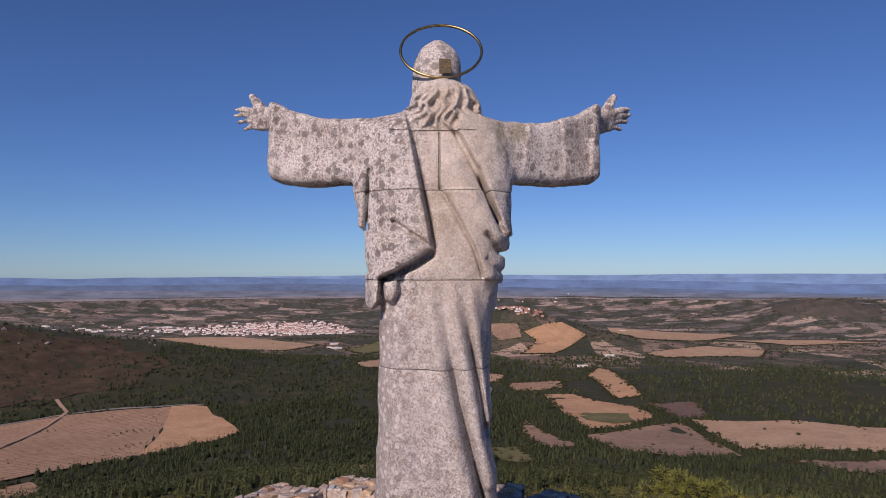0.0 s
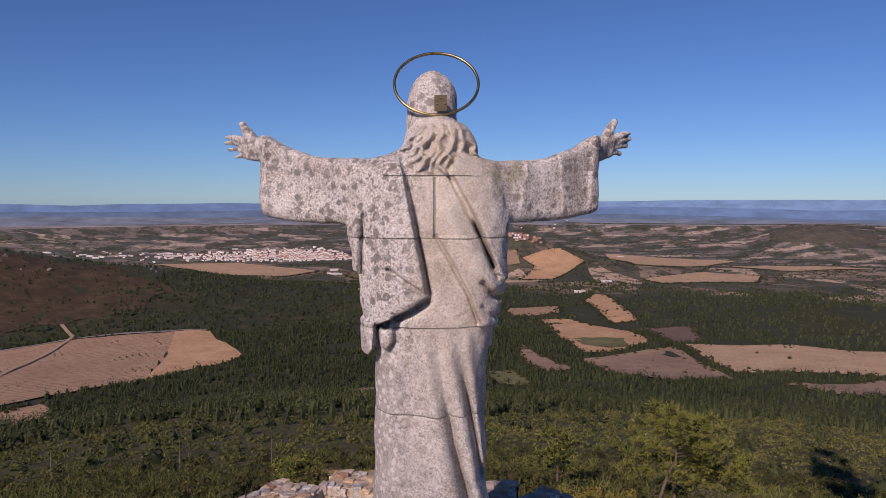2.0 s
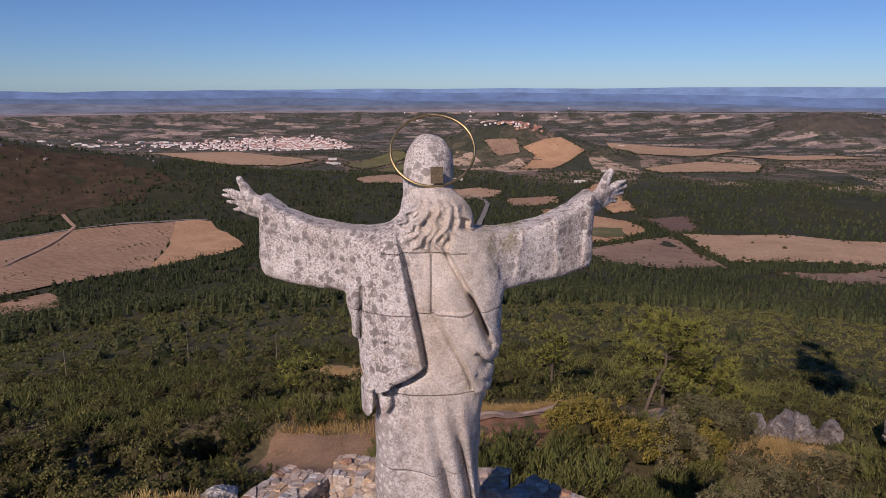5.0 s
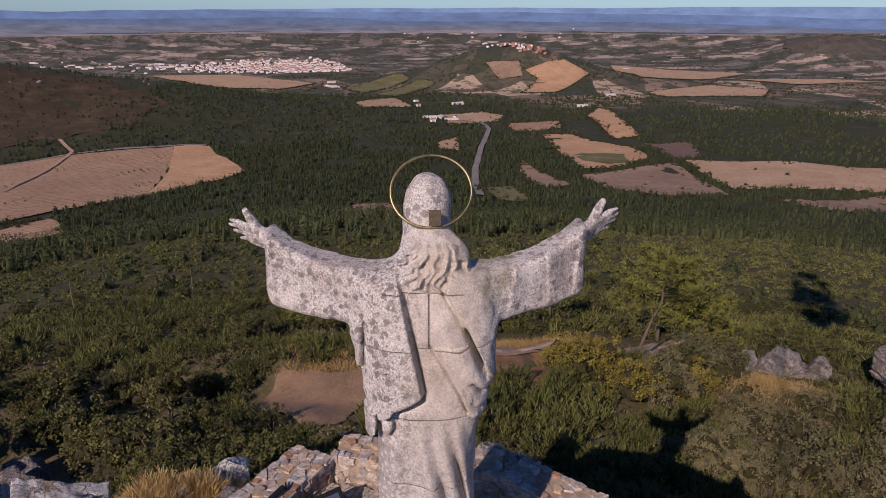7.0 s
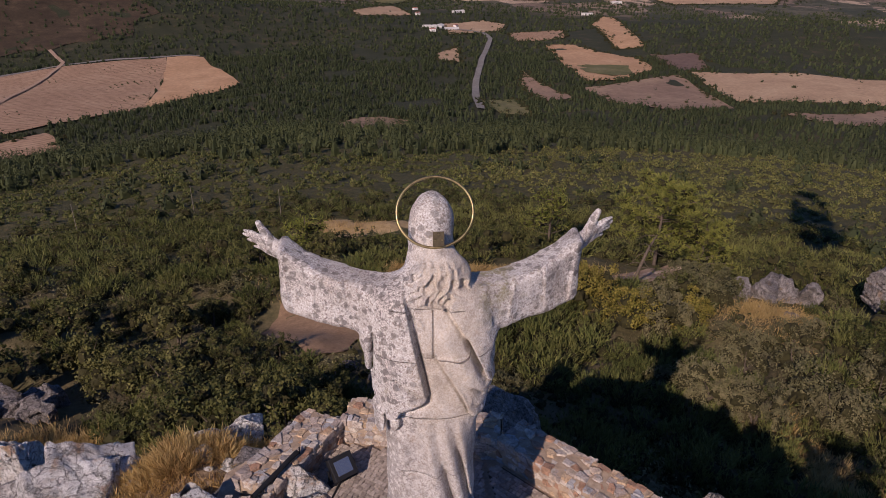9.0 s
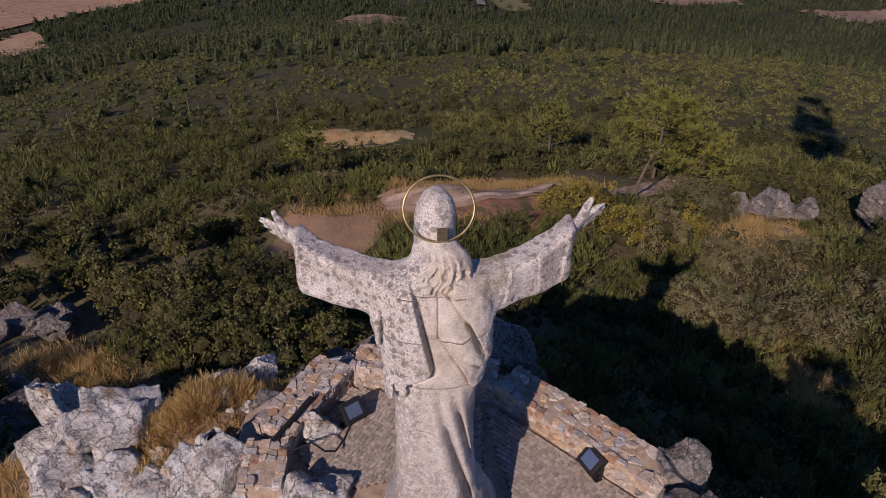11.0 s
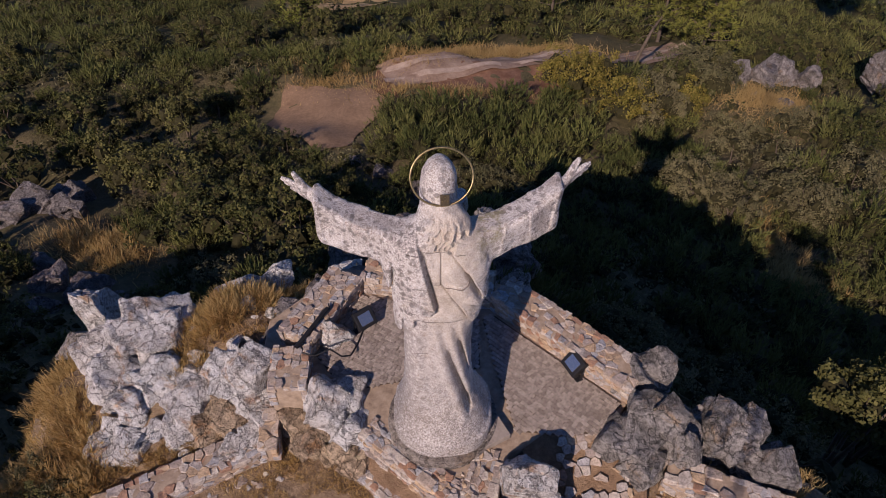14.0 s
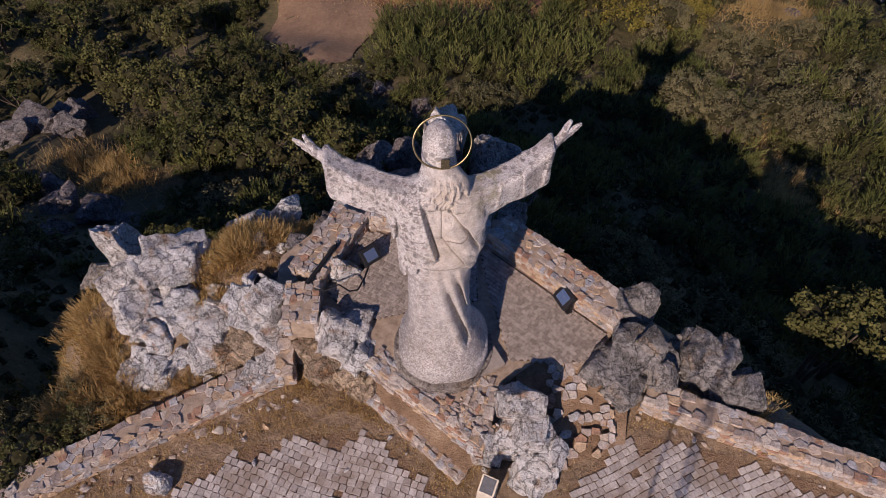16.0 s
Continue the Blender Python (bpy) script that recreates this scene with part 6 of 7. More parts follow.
def leafy_mesh(seed, n, spread=1.1, radius=0.72, height=2.0, size=0.15, mat=None, count=7, tips=7):
    """A crown of small leaves in many uneven tufts round shade-dark cores."""
    rnd = np.random.RandomState(seed)
    c, r = lobes(rnd, count, spread, radius, height)
    k = np.repeat(np.arange(count), tips)
    d = ball(rnd, count * tips)
    d[:, 2] = np.where(d[:, 2] < -0.25, -d[:, 2], d[:, 2])
    tuft = c[k] + d * (r[k] * rnd.uniform(0.6, 1.0, len(k)))[:, None]
    wide = r[k] * rnd.uniform(0.26, 0.46, len(k))
    t = rnd.randint(0, len(k), n)
    e = ball(rnd, n)
    e = e + 0.45 * d[t] + (0, 0, 0.15)
    e /= np.linalg.norm(e, axis=1, keepdims=True)
    at = tuft[t] + e * (wide[t] * rnd.uniform(0.45, 1.12, n))[:, None]
    verts, quads = leaves(rnd, at, e, size * rnd.uniform(0.6, 1.3, n))
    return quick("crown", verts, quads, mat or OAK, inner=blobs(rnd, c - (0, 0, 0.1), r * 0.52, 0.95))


def stems_mesh(seed, count, spread, height, thick, mat=None):
    rnd = np.random.RandomState(seed)
    verts, quads = [], []
    for _ in range(count):
        a, q = rnd.uniform(0, 2 * math.pi), rnd.uniform(0.3, 0.9)
        end = np.array((math.cos(a) * spread * q, math.sin(a) * spread * q, height * rnd.uniform(0.6, 0.95)))
        mid = end * (0.35, 0.35, 0.5) + rnd.normal(size=3) * 0.08
        v, f = rod([(0, 0, -0.5), tuple(mid * 0.4), tuple(mid), tuple(end)], [thick, thick * 0.85, thick * 0.6, thick * 0.25], 5)
        quads += [tuple(i + len(verts) for i in q4) for q4 in f]
        verts += v
    return quick("trunk", verts, quads, mat or BARK, True)


def plant(name, crown, trunk, label, category, group):
    ob = new(name)
    tagged(ob, label, category, group)
    if trunk is not None:
        part("trunk", trunk, ob)
    part("crown", crown, ob)
    return ob


OAKS = [plant("oak_tree", leafy_mesh(300 + k, 2050, 1.05 + 0.15 * k, 0.72, 1.9 + 0.2 * k, 0.11, OAK, 8 + k), stems_mesh(320 + k, 4, 0.9, 1.9, 0.07), "low evergreen oak with small dull green leaves", "tree", "oaks on the slope") for k in range(5)]
YOUNG = [plant("oak_tree", leafy_mesh(330 + k, 4200, 1.0, 0.78, 1.9, 0.10, YOUNG_OAK, 13), stems_mesh(335 + k, 4, 0.9, 1.9, 0.07), "rounded oak with fresh yellow-green leaves", "tree", "light oaks on the slope") for k in range(2)]
BROOMS = [plant("broom_shrub", broom_mesh(340 + k, 860, 1.05, 1.25, None, 0.22, 0.04, 54), None, "green broom shrub of upright twigs", "shrub", "brooms on the slope") for k in range(5)]
GORSES = [plant("gorse_shrub", leafy_mesh(360 + k, 1350, 0.85, 0.6, 1.1, 0.078, GORSE, 9), stems_mesh(365 + k, 3, 0.6, 1.0, 0.04), "grey-green rounded shrub with tiny leaves", "shrub", "grey shrubs on the slope") for k in range(3)]
BIG = [plant("oak_tree", leafy_mesh(372 + k, 6200, 1.6, 0.85, 2.7, 0.105, GORSE, 17, 9), stems_mesh(376 + k, 5, 1.2, 2.4, 0.09), "large rounded oak with grey-green leaves", "tree", "large oaks on the slope") for k in range(2)]
TUFTS = [plant("grass_tuft", broom_mesh(380 + k, 300, 0.55, 0.38, DRY, 0.22, 0.018, 26), None, "dry golden grass tuft", "grass", "dry grass tufts") for k in range(4)]
used = set()


def put(kind, k, x, y, size, turn, lift=0.0, z=None):
    at = float(ground_z(x, y)) if z is None else z
    fresh = [q for q in kind if id(q) not in used]
    src = fresh[0] if fresh else kind[k % len(kind)]
    m = pose(x, y, at + lift, 0, 0, turn)
    if id(src) not in used:
        used.add(id(src))
        src.matrix_basis = m
        ob = src
    else:
        ob = copy_thing(src, m)
    ob.scale = (size, size, size * random.uniform(0.85, 1.12))
    return ob


random.seed(11)
TAKEN = []
# plants that stand out: kind, x, y, size
for kind, x, y, size in ((YOUNG, 10.2, 46.0, 1.35), (YOUNG, 11.6, 47.4, 1.4), (YOUNG, 9.6, 47.6, 1.2), (YOUNG, 13.2, 42.6, 1.45), (BIG, 15.6, 42.2, 1.05), (BIG, 20.6, 48.4, 1.35), (YOUNG, 17.4, 43.8, 1.2), (OAKS, 17.6, 46.5, 1.4), (OAKS, 22.5, 51.5, 1.4),
                         (OAKS, -9.6, 25.0, 1.35), (OAKS, -7.0, 24.6, 1.3), (OAKS, -12.6, 27.0, 1.35), (OAKS, -10.6, 30.0, 1.3), (OAKS, -15.2, 32.0, 1.5), (OAKS, -18.2, 34.0, 1.4), (OAKS, -4.6, 23.8, 1.15), (OAKS, -7.6, 28.2, 1.2), (OAKS, -13.6, 30.2, 1.1),
                         (OAKS, -2.2, 22.6, 1.0), (OAKS, -22.0, 36.0, 1.5), (OAKS, -17.5, 39.5, 1.4), (OAKS, -26.0, 33.0, 1.6), (OAKS, -0.6, 24.5, 0.9), (OAKS, -24.5, 40.5, 1.5), (OAKS, -14.0, 36.5, 1.2), (OAKS, -29.0, 38.5, 1.5),
                         (BIG, 14.8, 31.2, 0.9), (BIG, 17.0, 30.2, 0.85), (GORSES, 13.2, 33.2, 1.2), (BIG, 21.4, 30.5, 0.75), (GORSES, 22.0, 49.8, 0.7), (GORSES, 27.4, 50.0, 0.7), (BROOMS, 31.5, 51.0, 0.8), (GORSES, 34.6, 53.0, 1.0), (BROOMS, 35.5, 56.5, 1.0), (GORSES, 25.4, 54.5, 0.8), (GORSES, 22.5, 36.5, 1.7), (GORSES, 19.2, 36.5, 1.5), (OAKS, 28.5, 38.5, 1.3), (OAKS, -8.3, 5.75, 0.36), (GORSES, -7.5, 6.2, 0.45), (OAKS, -9.2, 5.2, 0.42), (GORSES, -8.9, 6.3, 0.5), (OAKS, -10.0, 4.9, 0.45), (GORSES, -9.8, 6.0, 0.55), (OAKS, -10.8, 7.4, 0.5), (GORSES, -8.2, 6.7, 0.4), (OAKS, 13.8, 11.4, 1.35),
                         (BROOMS, -3.2, 36.5, 1.5), (BROOMS, -1.2, 37.5, 1.6), (BROOMS, 0.8, 37.2, 1.7), (BROOMS, 2.8, 37.8, 1.6), (BROOMS, -2.4, 38.8, 1.5), (BROOMS, -0.2, 39.8, 1.6), (BROOMS, 2.0, 40.0, 1.5), (BROOMS, 4.4, 39.6, 1.6), (BROOMS, 6.4, 38.6, 1.6), (BROOMS, 5.2, 36.4, 1.5), (BROOMS, 7.8, 36.8, 1.5), (BROOMS, 3.4, 35.4, 1.4), (BROOMS, 1.0, 34.8, 1.3), (BROOMS, -1.4, 34.8, 1.3), (BROOMS, 9.6, 38.0, 1.4), (BROOMS, 7.4, 41.0, 1.3), (GORSES, 21.5, 33.0, 1.7), (BROOMS, 23.5, 34.5, 1.7), (GORSES, 25.5, 33.0, 1.6), (GORSES, 22.5, 30.5, 1.5), (BROOMS, 24.8, 30.0, 1.6), (GORSES, 27.0, 35.5, 1.6), (OAKS, -28.0, 55.0, 1.3), (OAKS, -23.0, 62.0, 1.5), (OAKS, 4.5, 66.0, 1.5), (OAKS, 8.0, 68.0, 1.6), (OAKS, 1.0, 67.0, 1.3), (OAKS, 31.0, 58.0, 1.6), (OAKS, 34.0, 60.0, 1.3), (OAKS, 40.0, 66.0, 1.5),
                         (OAKS, -11.0, 60.0, 1.2), (OAKS, -16.5, 57.0, 1.1), (OAKS, -33.0, 48.0, 1.3), (OAKS, -38.0, 56.0, 1.4), (OAKS, 38.0, 50.0, 1.2)):
    put(kind, random.randrange(9), x, y, size, random.uniform(0, 360))
    TAKEN.append((x, y, 1.4 * size))

tall_crown = leafy_mesh(336, 5600, 1.1, 0.62, 2.8, 0.115, OAK, 13)
tall_crown.transform(Matrix.Translation((0, 0, 2.9)))
tall_oak = plant("oak_tree", tall_crown, stems_mesh(337, 3, 0.8, 5.4, 0.11), "tall oak with small leaves rising past the wall", "tree", "oaks on the slope")
tall_oak.matrix_basis = pose(11.2, 9.7, float(ground_z(11.2, 9.7)), 0, 0, 40)

OPEN = [[(-12.6, 47.5), (-5.5, 48.6), (-1, 54), (2, 57.6), (10.5, 60.0), (22, 63.5), (24, 58), (19, 50.5), (14.5, 50.0), (10.5, 45.4), (4, 43.2), (-3.3, 42.0), (-4.6, 39.7), (-5.5, 36), (-8.6, 35.2), (-13, 41)],
        [(-21, 84), (-16, 96), (-2, 92), (-1, 83), (-6, 75), (-18, 72)], [(21.5, 41.5), (21.5, 49), (24, 54), (33, 57), (34, 50), (30, 44), (25, 40.5)], [(17.6, 24), (17.2, 29), (18.3, 32.5), (20.4, 32.5), (20.3, 27), (19.8, 23.5)], [(-26, 26.5), (-26, 31), (-23.5, 34.5), (-20.5, 33), (-17.5, 28.5), (-16.5, 25), (-21, 25)], [(-20.5, 21), (-19.5, 25.5), (-15.5, 27), (-12.8, 24.6), (-12.8, 20), (-16, 18.5)]]
DISK = np.array(TAKEN)


def free_spots(count, near, far, gap, seed, widen=40):
    """Scattered spots on the slope ahead, clear of paths, plots and each other."""
    rnd, out, grid = random.Random(seed), [], {}
    tries = 0
    while len(out) < count and tries < count * 60:
        tries += 1
        r, a = math.sqrt(rnd.uniform(near ** 2, far ** 2)), radians(rnd.uniform(-widen, widen))
        x, y = r * math.sin(a), r * math.cos(a)
        g = gap * (0.75 + 0.25 * r / far)
        key = (int(x / gap), int(y / gap))
        if any((x - u) ** 2 + (y - v) ** 2 < g * g for i in (-1, 0, 1) for j in (-1, 0, 1) for u, v in grid.get((key[0] + i, key[1] + j), ())):
            continue
        px, py = np.array([x]), np.array([y])
        if (top_distance(px, py)[0] < 1.3 and x > -11) or any(within(q, px, py)[0] for q in OPEN) or ((DISK[:, 0] - x) ** 2 + (DISK[:, 1] - y) ** 2 < DISK[:, 2] ** 2).any():
            continue
        grid.setdefault(key, []).append((x, y))
        out.append((x, y))
    return out


slope = free_spots(420, 9, 56, 1.7, 3, 60)
rnd = random.Random(9)
for i, (x, y) in enumerate(sorted(slope, key=lambda q: q[1])):
    patch = float(waves(np.array(x), np.array(y), 23, 77))
    left = x < -2
    if left and patch > -0.25 and y < 45:
        kind, size = OAKS, rnd.uniform(0.5, 1.0)
    elif patch < -0.45:
        kind, size = GORSES, rnd.uniform(0.6, 1.25)
    else:
        kind, size = BROOMS, rnd.uniform(0.75, 1.35)
    if kind is OAKS and rnd.random() < 0.45:
        kind = BROOMS
    put(kind, rnd.randrange(9), x, y, size, rnd.uniform(0, 360), -0.1)

under = free_spots(2300, 8, 58, 0.85, 13, 62)
under = np.array(under)
pick = waves(under[:, 0], under[:, 1], 17, 78)
UNDERGROWTH = [under[pick > 0.1], under[pick <= 0.1]]

# dry grass: along the track, on the outcrop, at the walls
for cx, cy, rx, ry, n, size in ((-5.2, 10.2, 0.9, 0.6, 24, 0.65), (-5.6, 9.0, 0.5, 0.4, 10, 0.45), (-7.9, 8.0, 0.5, 0.6, 14, 0.6), (-4.9, 7.4, 0.7, 0.3, 10, 0.35), (-3.3, 7.0, 0.6, 0.4, 12, 0.3), (-6.0, 7.0, 0.8, 0.3, 10, 0.4), (-8.8, 8.9, 0.5, 0.8, 14, 0.6), (-3.8, 11.0, 0.5, 0.4, 10, 0.6), (-4.4, 10.7, 0.7, 0.5, 18, 0.7), (-3.4, 11.2, 0.5, 0.4, 8, 0.7), (-5.7, 8.9, 0.4, 0.4, 6, 0.5), (-7.7, 7.0, 0.6, 0.5, 10, 0.7), (-8.6, 6.6, 0.7, 0.5, 12, 0.75), (-6.9, 6.7, 0.6, 0.3, 8, 0.5),
                               (-7.4, 6.3, 0.5, 0.3, 10, 0.8), (-9.0, 9.4, 0.7, 0.6, 14, 0.8), (-2.2, 11.75, 0.4, 0.3, 5, 0.8), (5.2, 6.3, 0.4, 0.2, 4, 0.6), (6.9, 5.9, 0.5, 0.3, 5, 0.7),
                               (18.5, 25.5, 1.2, 2.0, 12, 1.6)):
    for _ in range(n):
        put(TUFTS, rnd.randrange(9), cx + rnd.gauss(0, 0.5) * rx, cy + rnd.gauss(0, 0.5) * ry, size * rnd.uniform(0.6, 1.2), rnd.uniform(0, 360), -0.03)

def turf(name, patches, length, mat, label, seed, width=0.012):
    """Fine dry grass as one mesh: patches of (x, y, spread x, spread y, blades)."""
    r = np.random.RandomState(seed)
    at = np.concatenate([np.stack([x + r.normal(size=n) * sx, y + r.normal(size=n) * sy], 1) for x, y, sx, sy, n in patches])
    gone = np.zeros(len(at), bool)
    for q in KEEP_CLEAR:
        gone |= within(q, at[:, 0], at[:, 1])
    at = at[~gone]
    clump = waves(at[:, 0], at[:, 1], 1.1, seed) > -0.35
    at = at[clump]
    n = len(at)
    base = np.stack([at[:, 0], at[:, 1], ground_z(at[:, 0], at[:, 1]) - 0.01], 1)
    aim = r.normal(size=(n, 3)) * 0.45 + (0, 0, 1)
    aim /= np.linalg.norm(aim, axis=1, keepdims=True)
    verts, quads = blades(r, base, aim, length * r.uniform(0.5, 1.4, n), np.full(n, width) * r.uniform(0.6, 1.6, n), 0.3)
    tagged(new(name, quick(name, verts, quads, mat)), label, "grass", kind="stuff")


KEEP_CLEAR = [[(-5.7, 4.4), (-4.3, 5.3), (-3.2, 5.6), (-1.8, 5.7), (-0.4, 4.7), (0.3, 4.0), (-6.5, 2.0)], [(2.5, 4.5), (3.9, 5.5), (6.4, 5.0), (9.0, 4.0), (9, 1), (2, 1)], [(-1.7, 7.1), (0.8, 5.2), (1.3, 6.6), (2.2, 7.0), (3.5, 7.2), (4.2, 8.4), (1.6, 11), (-2.4, 11.4), (-3.8, 9.8), (-3.3, 8.1)]]
turf("dry_grass", [(-0.9, 6.15, 0.75, 0.12, 900), (-3.4, 6.3, 0.9, 0.35, 5200), (-5.2, 5.6, 0.9, 0.35, 3500), (-1.9, 6.4, 0.35, 0.35, 2400), (0.2, 4.9, 0.5, 0.3, 2600), (-7.0, 4.6, 1.0, 0.3, 2500), (-0.9, 5.6, 0.6, 0.25, 900), (4.6, 6.1, 0.5, 0.15, 700), (6.8, 5.4, 1.2, 0.2, 1100), (2.5, 4.9, 0.3, 0.3, 500), (-5.5, 7.0, 1.4, 0.5, 2400), (-6.3, 9.0, 1.4, 1.2, 3200)], 0.07, DRY, "fine dry grass on the trodden soil", 71, 0.010)
turf("dry_grass", [(-4.6, 10.4, 0.8, 0.55, 5200), (-3.3, 11.2, 0.5, 0.35, 1800), (-5.8, 10.3, 0.6, 0.5, 2200), (-8.3, 7.4, 0.6, 0.6, 2200), (-9.3, 6.4, 0.9, 0.5, 2400), (-9.4, 9.0, 0.8, 0.9, 2600), (-16.5, 24.5, 1.2, 1.0, 2200)], 0.15, DRY, "dense golden grass between the rocks", 72, 0.016)
turf("dry_grass", [(1.5, 44.6, 4.0, 0.6, 2600), (2.5, 55.2, 4.0, 1.1, 9000), (8.5, 57.2, 3.5, 1.2, 8000), (-4.0, 51.2, 2.5, 0.8, 3500), (-8.5, 46.6, 2.0, 0.5, 1200), (-1.6, 44, 2.0, 0.9, 2200), (24, 44.6, 2.0, 2.0, 5200), (28, 48.6, 2.8, 2.2, 5600), (23, 49.4, 1.6, 0.8, 2400), (-18.6, 26.6, 1.3, 0.9, 4500), (-16.5, 24.5, 0.9, 0.8, 1800), (18.7, 27.5, 0.7, 2.4, 4600), (8, 57, 3, 0.9, 2200), (-13, 87, 3, 1.8, 2600), (-6.5, 49.2, 3.0, 0.6, 3000)], 0.42, DRY, "tall dry grass beside the track", 73, 0.03)

# ---- the leaning dead pine, the live pine behind it and a dry snag ----
def pine_tree(x, y, height, spread, seed, label, lean=(0, 0), leaves_n=2600):
    r = np.random.RandomState(seed)
    z = float(ground_z(x, y))
    ob = thing("pine_tree", (x, y, z - 0.1), label, "tree")
    v, f = rod([(lean[0] * k * k, lean[1] * k * k, height * k) for k in np.linspace(0, 0.95, 7)], np.linspace(0.2, 0.05, 7), 7)
    part("trunk", quick("trunk", v, f, BARK, True), ob)
    tuft, wide = [], []
    for k in range(30):
        s = r.uniform(0.16, 1.0)
        a = k * 2.4 + r.uniform(-0.5, 0.5)
        reach = spread * (0.25 + 0.75 * math.sqrt(max(0.0, 1 - s * s))) * r.uniform(0.6, 1.05)
        root = np.array((lean[0] * s * s, lean[1] * s * s, height * s * 0.85))
        end = root + np.array((math.cos(a) * reach, math.sin(a) * reach, reach * 0.25))
        v, f = rod([tuple(root), tuple((root + end) / 2 - (0, 0, 0.1)), tuple(end)], [0.06, 0.045, 0.02], 5)
        part("limb", quick("limb", v, f, BARK, True), ob)
        for q in (0.45, 0.7, 0.88, 1.0):
            tuft.append(root + (end - root) * q + r.normal(size=3) * 0.3)
            wide.append(spread * r.uniform(0.11, 0.19))
    tuft, wide = np.array(tuft), np.array(wide)
    t = r.randint(0, len(tuft), leaves_n)
    d = ball(r, leaves_n) + (0, 0, 0.25)
    at = tuft[t] + d * (1, 1, 0.7) * (wide[t] * r.uniform(0.3, 1.0, leaves_n))[:, None]
    verts, quads = blades(r, at, d / np.linalg.norm(d, axis=1, keepdims=True), r.uniform(0.18, 0.4, leaves_n), r.uniform(0.05, 0.11, leaves_n))
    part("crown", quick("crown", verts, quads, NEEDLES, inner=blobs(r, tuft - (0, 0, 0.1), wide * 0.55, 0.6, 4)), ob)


NEEDLES = make_leaf("light_pine_needles", ((0.0, (0.095, 0.120, 0.022)), (0.5, (0.175, 0.195, 0.040)), (1.0, (0.255, 0.245, 0.060))))
pine_tree(21.6, 63.5, 10.4, 5.0, 5, "light green broad pine with spreading limbs", (0.4, 0.2), 11000)
pine_tree(26.5, 64.0, 6.0, 3.6, 6, "light green bushy pine on the slope", (0, 0), 6000)
pine_tree(12.5, 74.0, 7.5, 3.0, 7, "green pine with a bare lower trunk")
pine_tree(28.0, 76.0, 6.0, 3.0, 8, "green pine above the heath")
pine_tree(-14.0, 66.0, 4.5, 2.6, 9, "light green young pine above the shrubs")
z = float(ground_z(16.6, 53.4))
snag = thing("dead_tree", (16.6, 53.4, z - 0.2), "leaning dead pine with bare grey branches", "tree")
v, f = rod([(0, 0, 0), (0.4, 0, 1.6), (0.9, 0.1, 3.2), (1.5, 0.1, 4.6)], [0.17, 0.15, 0.12, 0.05], 8)
part("trunk", quick("trunk", v, f, BARK, True), snag)
for k in range(10):
    h = 1.6 + 0.33 * k
    a = k * 2.4
    root = Vector((0.28 * h, 0.02 * h, h))
    v, f = rod([root, root + Vector((math.cos(a) * 0.7, math.sin(a) * 0.7, -0.1)), root + Vector((math.cos(a + 0.3) * 1.5, math.sin(a + 0.3) * 1.4, -0.55))], [0.04, 0.028, 0.01], 5)
    part("branch", quick("branch", v, f, BARK, True), snag)

# rocks breaking out of the slope
for k, (x, y, s, z) in enumerate((
                                  (-16.5, 21.5, 1.5, None), (-14.5, 20.5, 1.2, None), (-18.5, 22.0, 1.4, None), (-20.0, 24.0, 1.2, None), (-17.5, 19.5, 1.0, None),
                                  (-13.0, 18.5, 0.8, None), (-8.2, 32.8, 0.7, None), (-5.6, 34.4, 0.9, None), (-3.5, 33.0, 1.0, None), (-1.2, 31.5, 1.1, None), (-10.5, 17.5, 0.9, None), (0.5, 30.5, 0.8, None))):
    rock((x, y, float(ground_z(x, y)) + 0.12 * s if z is None else z), (s, s * 0.8, s * 0.66), 400 + k, SLOPE_ROCK, "grey lichened rock outcrop among shrubs", "rocks on the slope", k * 47, 5 if z else 4)

for spine, seed, mat, label in (
        ([(23.2, 51.0, -18.4, 1.0), (25.2, 52.1, -18.2, 1.15), (27.4, 52.6, -18.6, 1.0), (29.6, 53.8, -18.7, 1.2), (31.9, 53.2, -19.1, 0.9)], 401, LEDGE_ROCK, "low split ledges of grey rock among shrubs"),
        ([(22.6, 47.8, -18.3, 0.8), (24.6, 47.0, -18.1, 0.9), (27.0, 46.6, -18.0, 0.8), (28.4, 45.0, -17.8, 0.6)], 402, LEDGE_ROCK, "lower ledge of grey rock with dry grass"),
        ([(-24.4, 28.9, -12.9, 1.1), (-23.3, 30.2, -13.1, 1.1), (-22.4, 31.8, -13.9, 1.0), (-21.5, 29.8, -13.2, 0.8)], 404, LEDGE_ROCK, "grey rock ledge above the oak scrub"),
        ([(39.2, 55.0, -18.8, 1.1), (40.8, 55.6, -18.4, 1.3), (42.6, 56.8, -18.4, 1.4)], 403, LEDGE_ROCK, "pale rounded crag on the slope")):
    crag(spine, seed, mat, label, 0.11, (0.2, -0.3, 0.93), 4, "rocks on the slope", 0.5)

# cores of the far heath, a dull green standing in for shaded insides
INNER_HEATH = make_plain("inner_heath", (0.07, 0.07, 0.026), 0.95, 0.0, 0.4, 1)


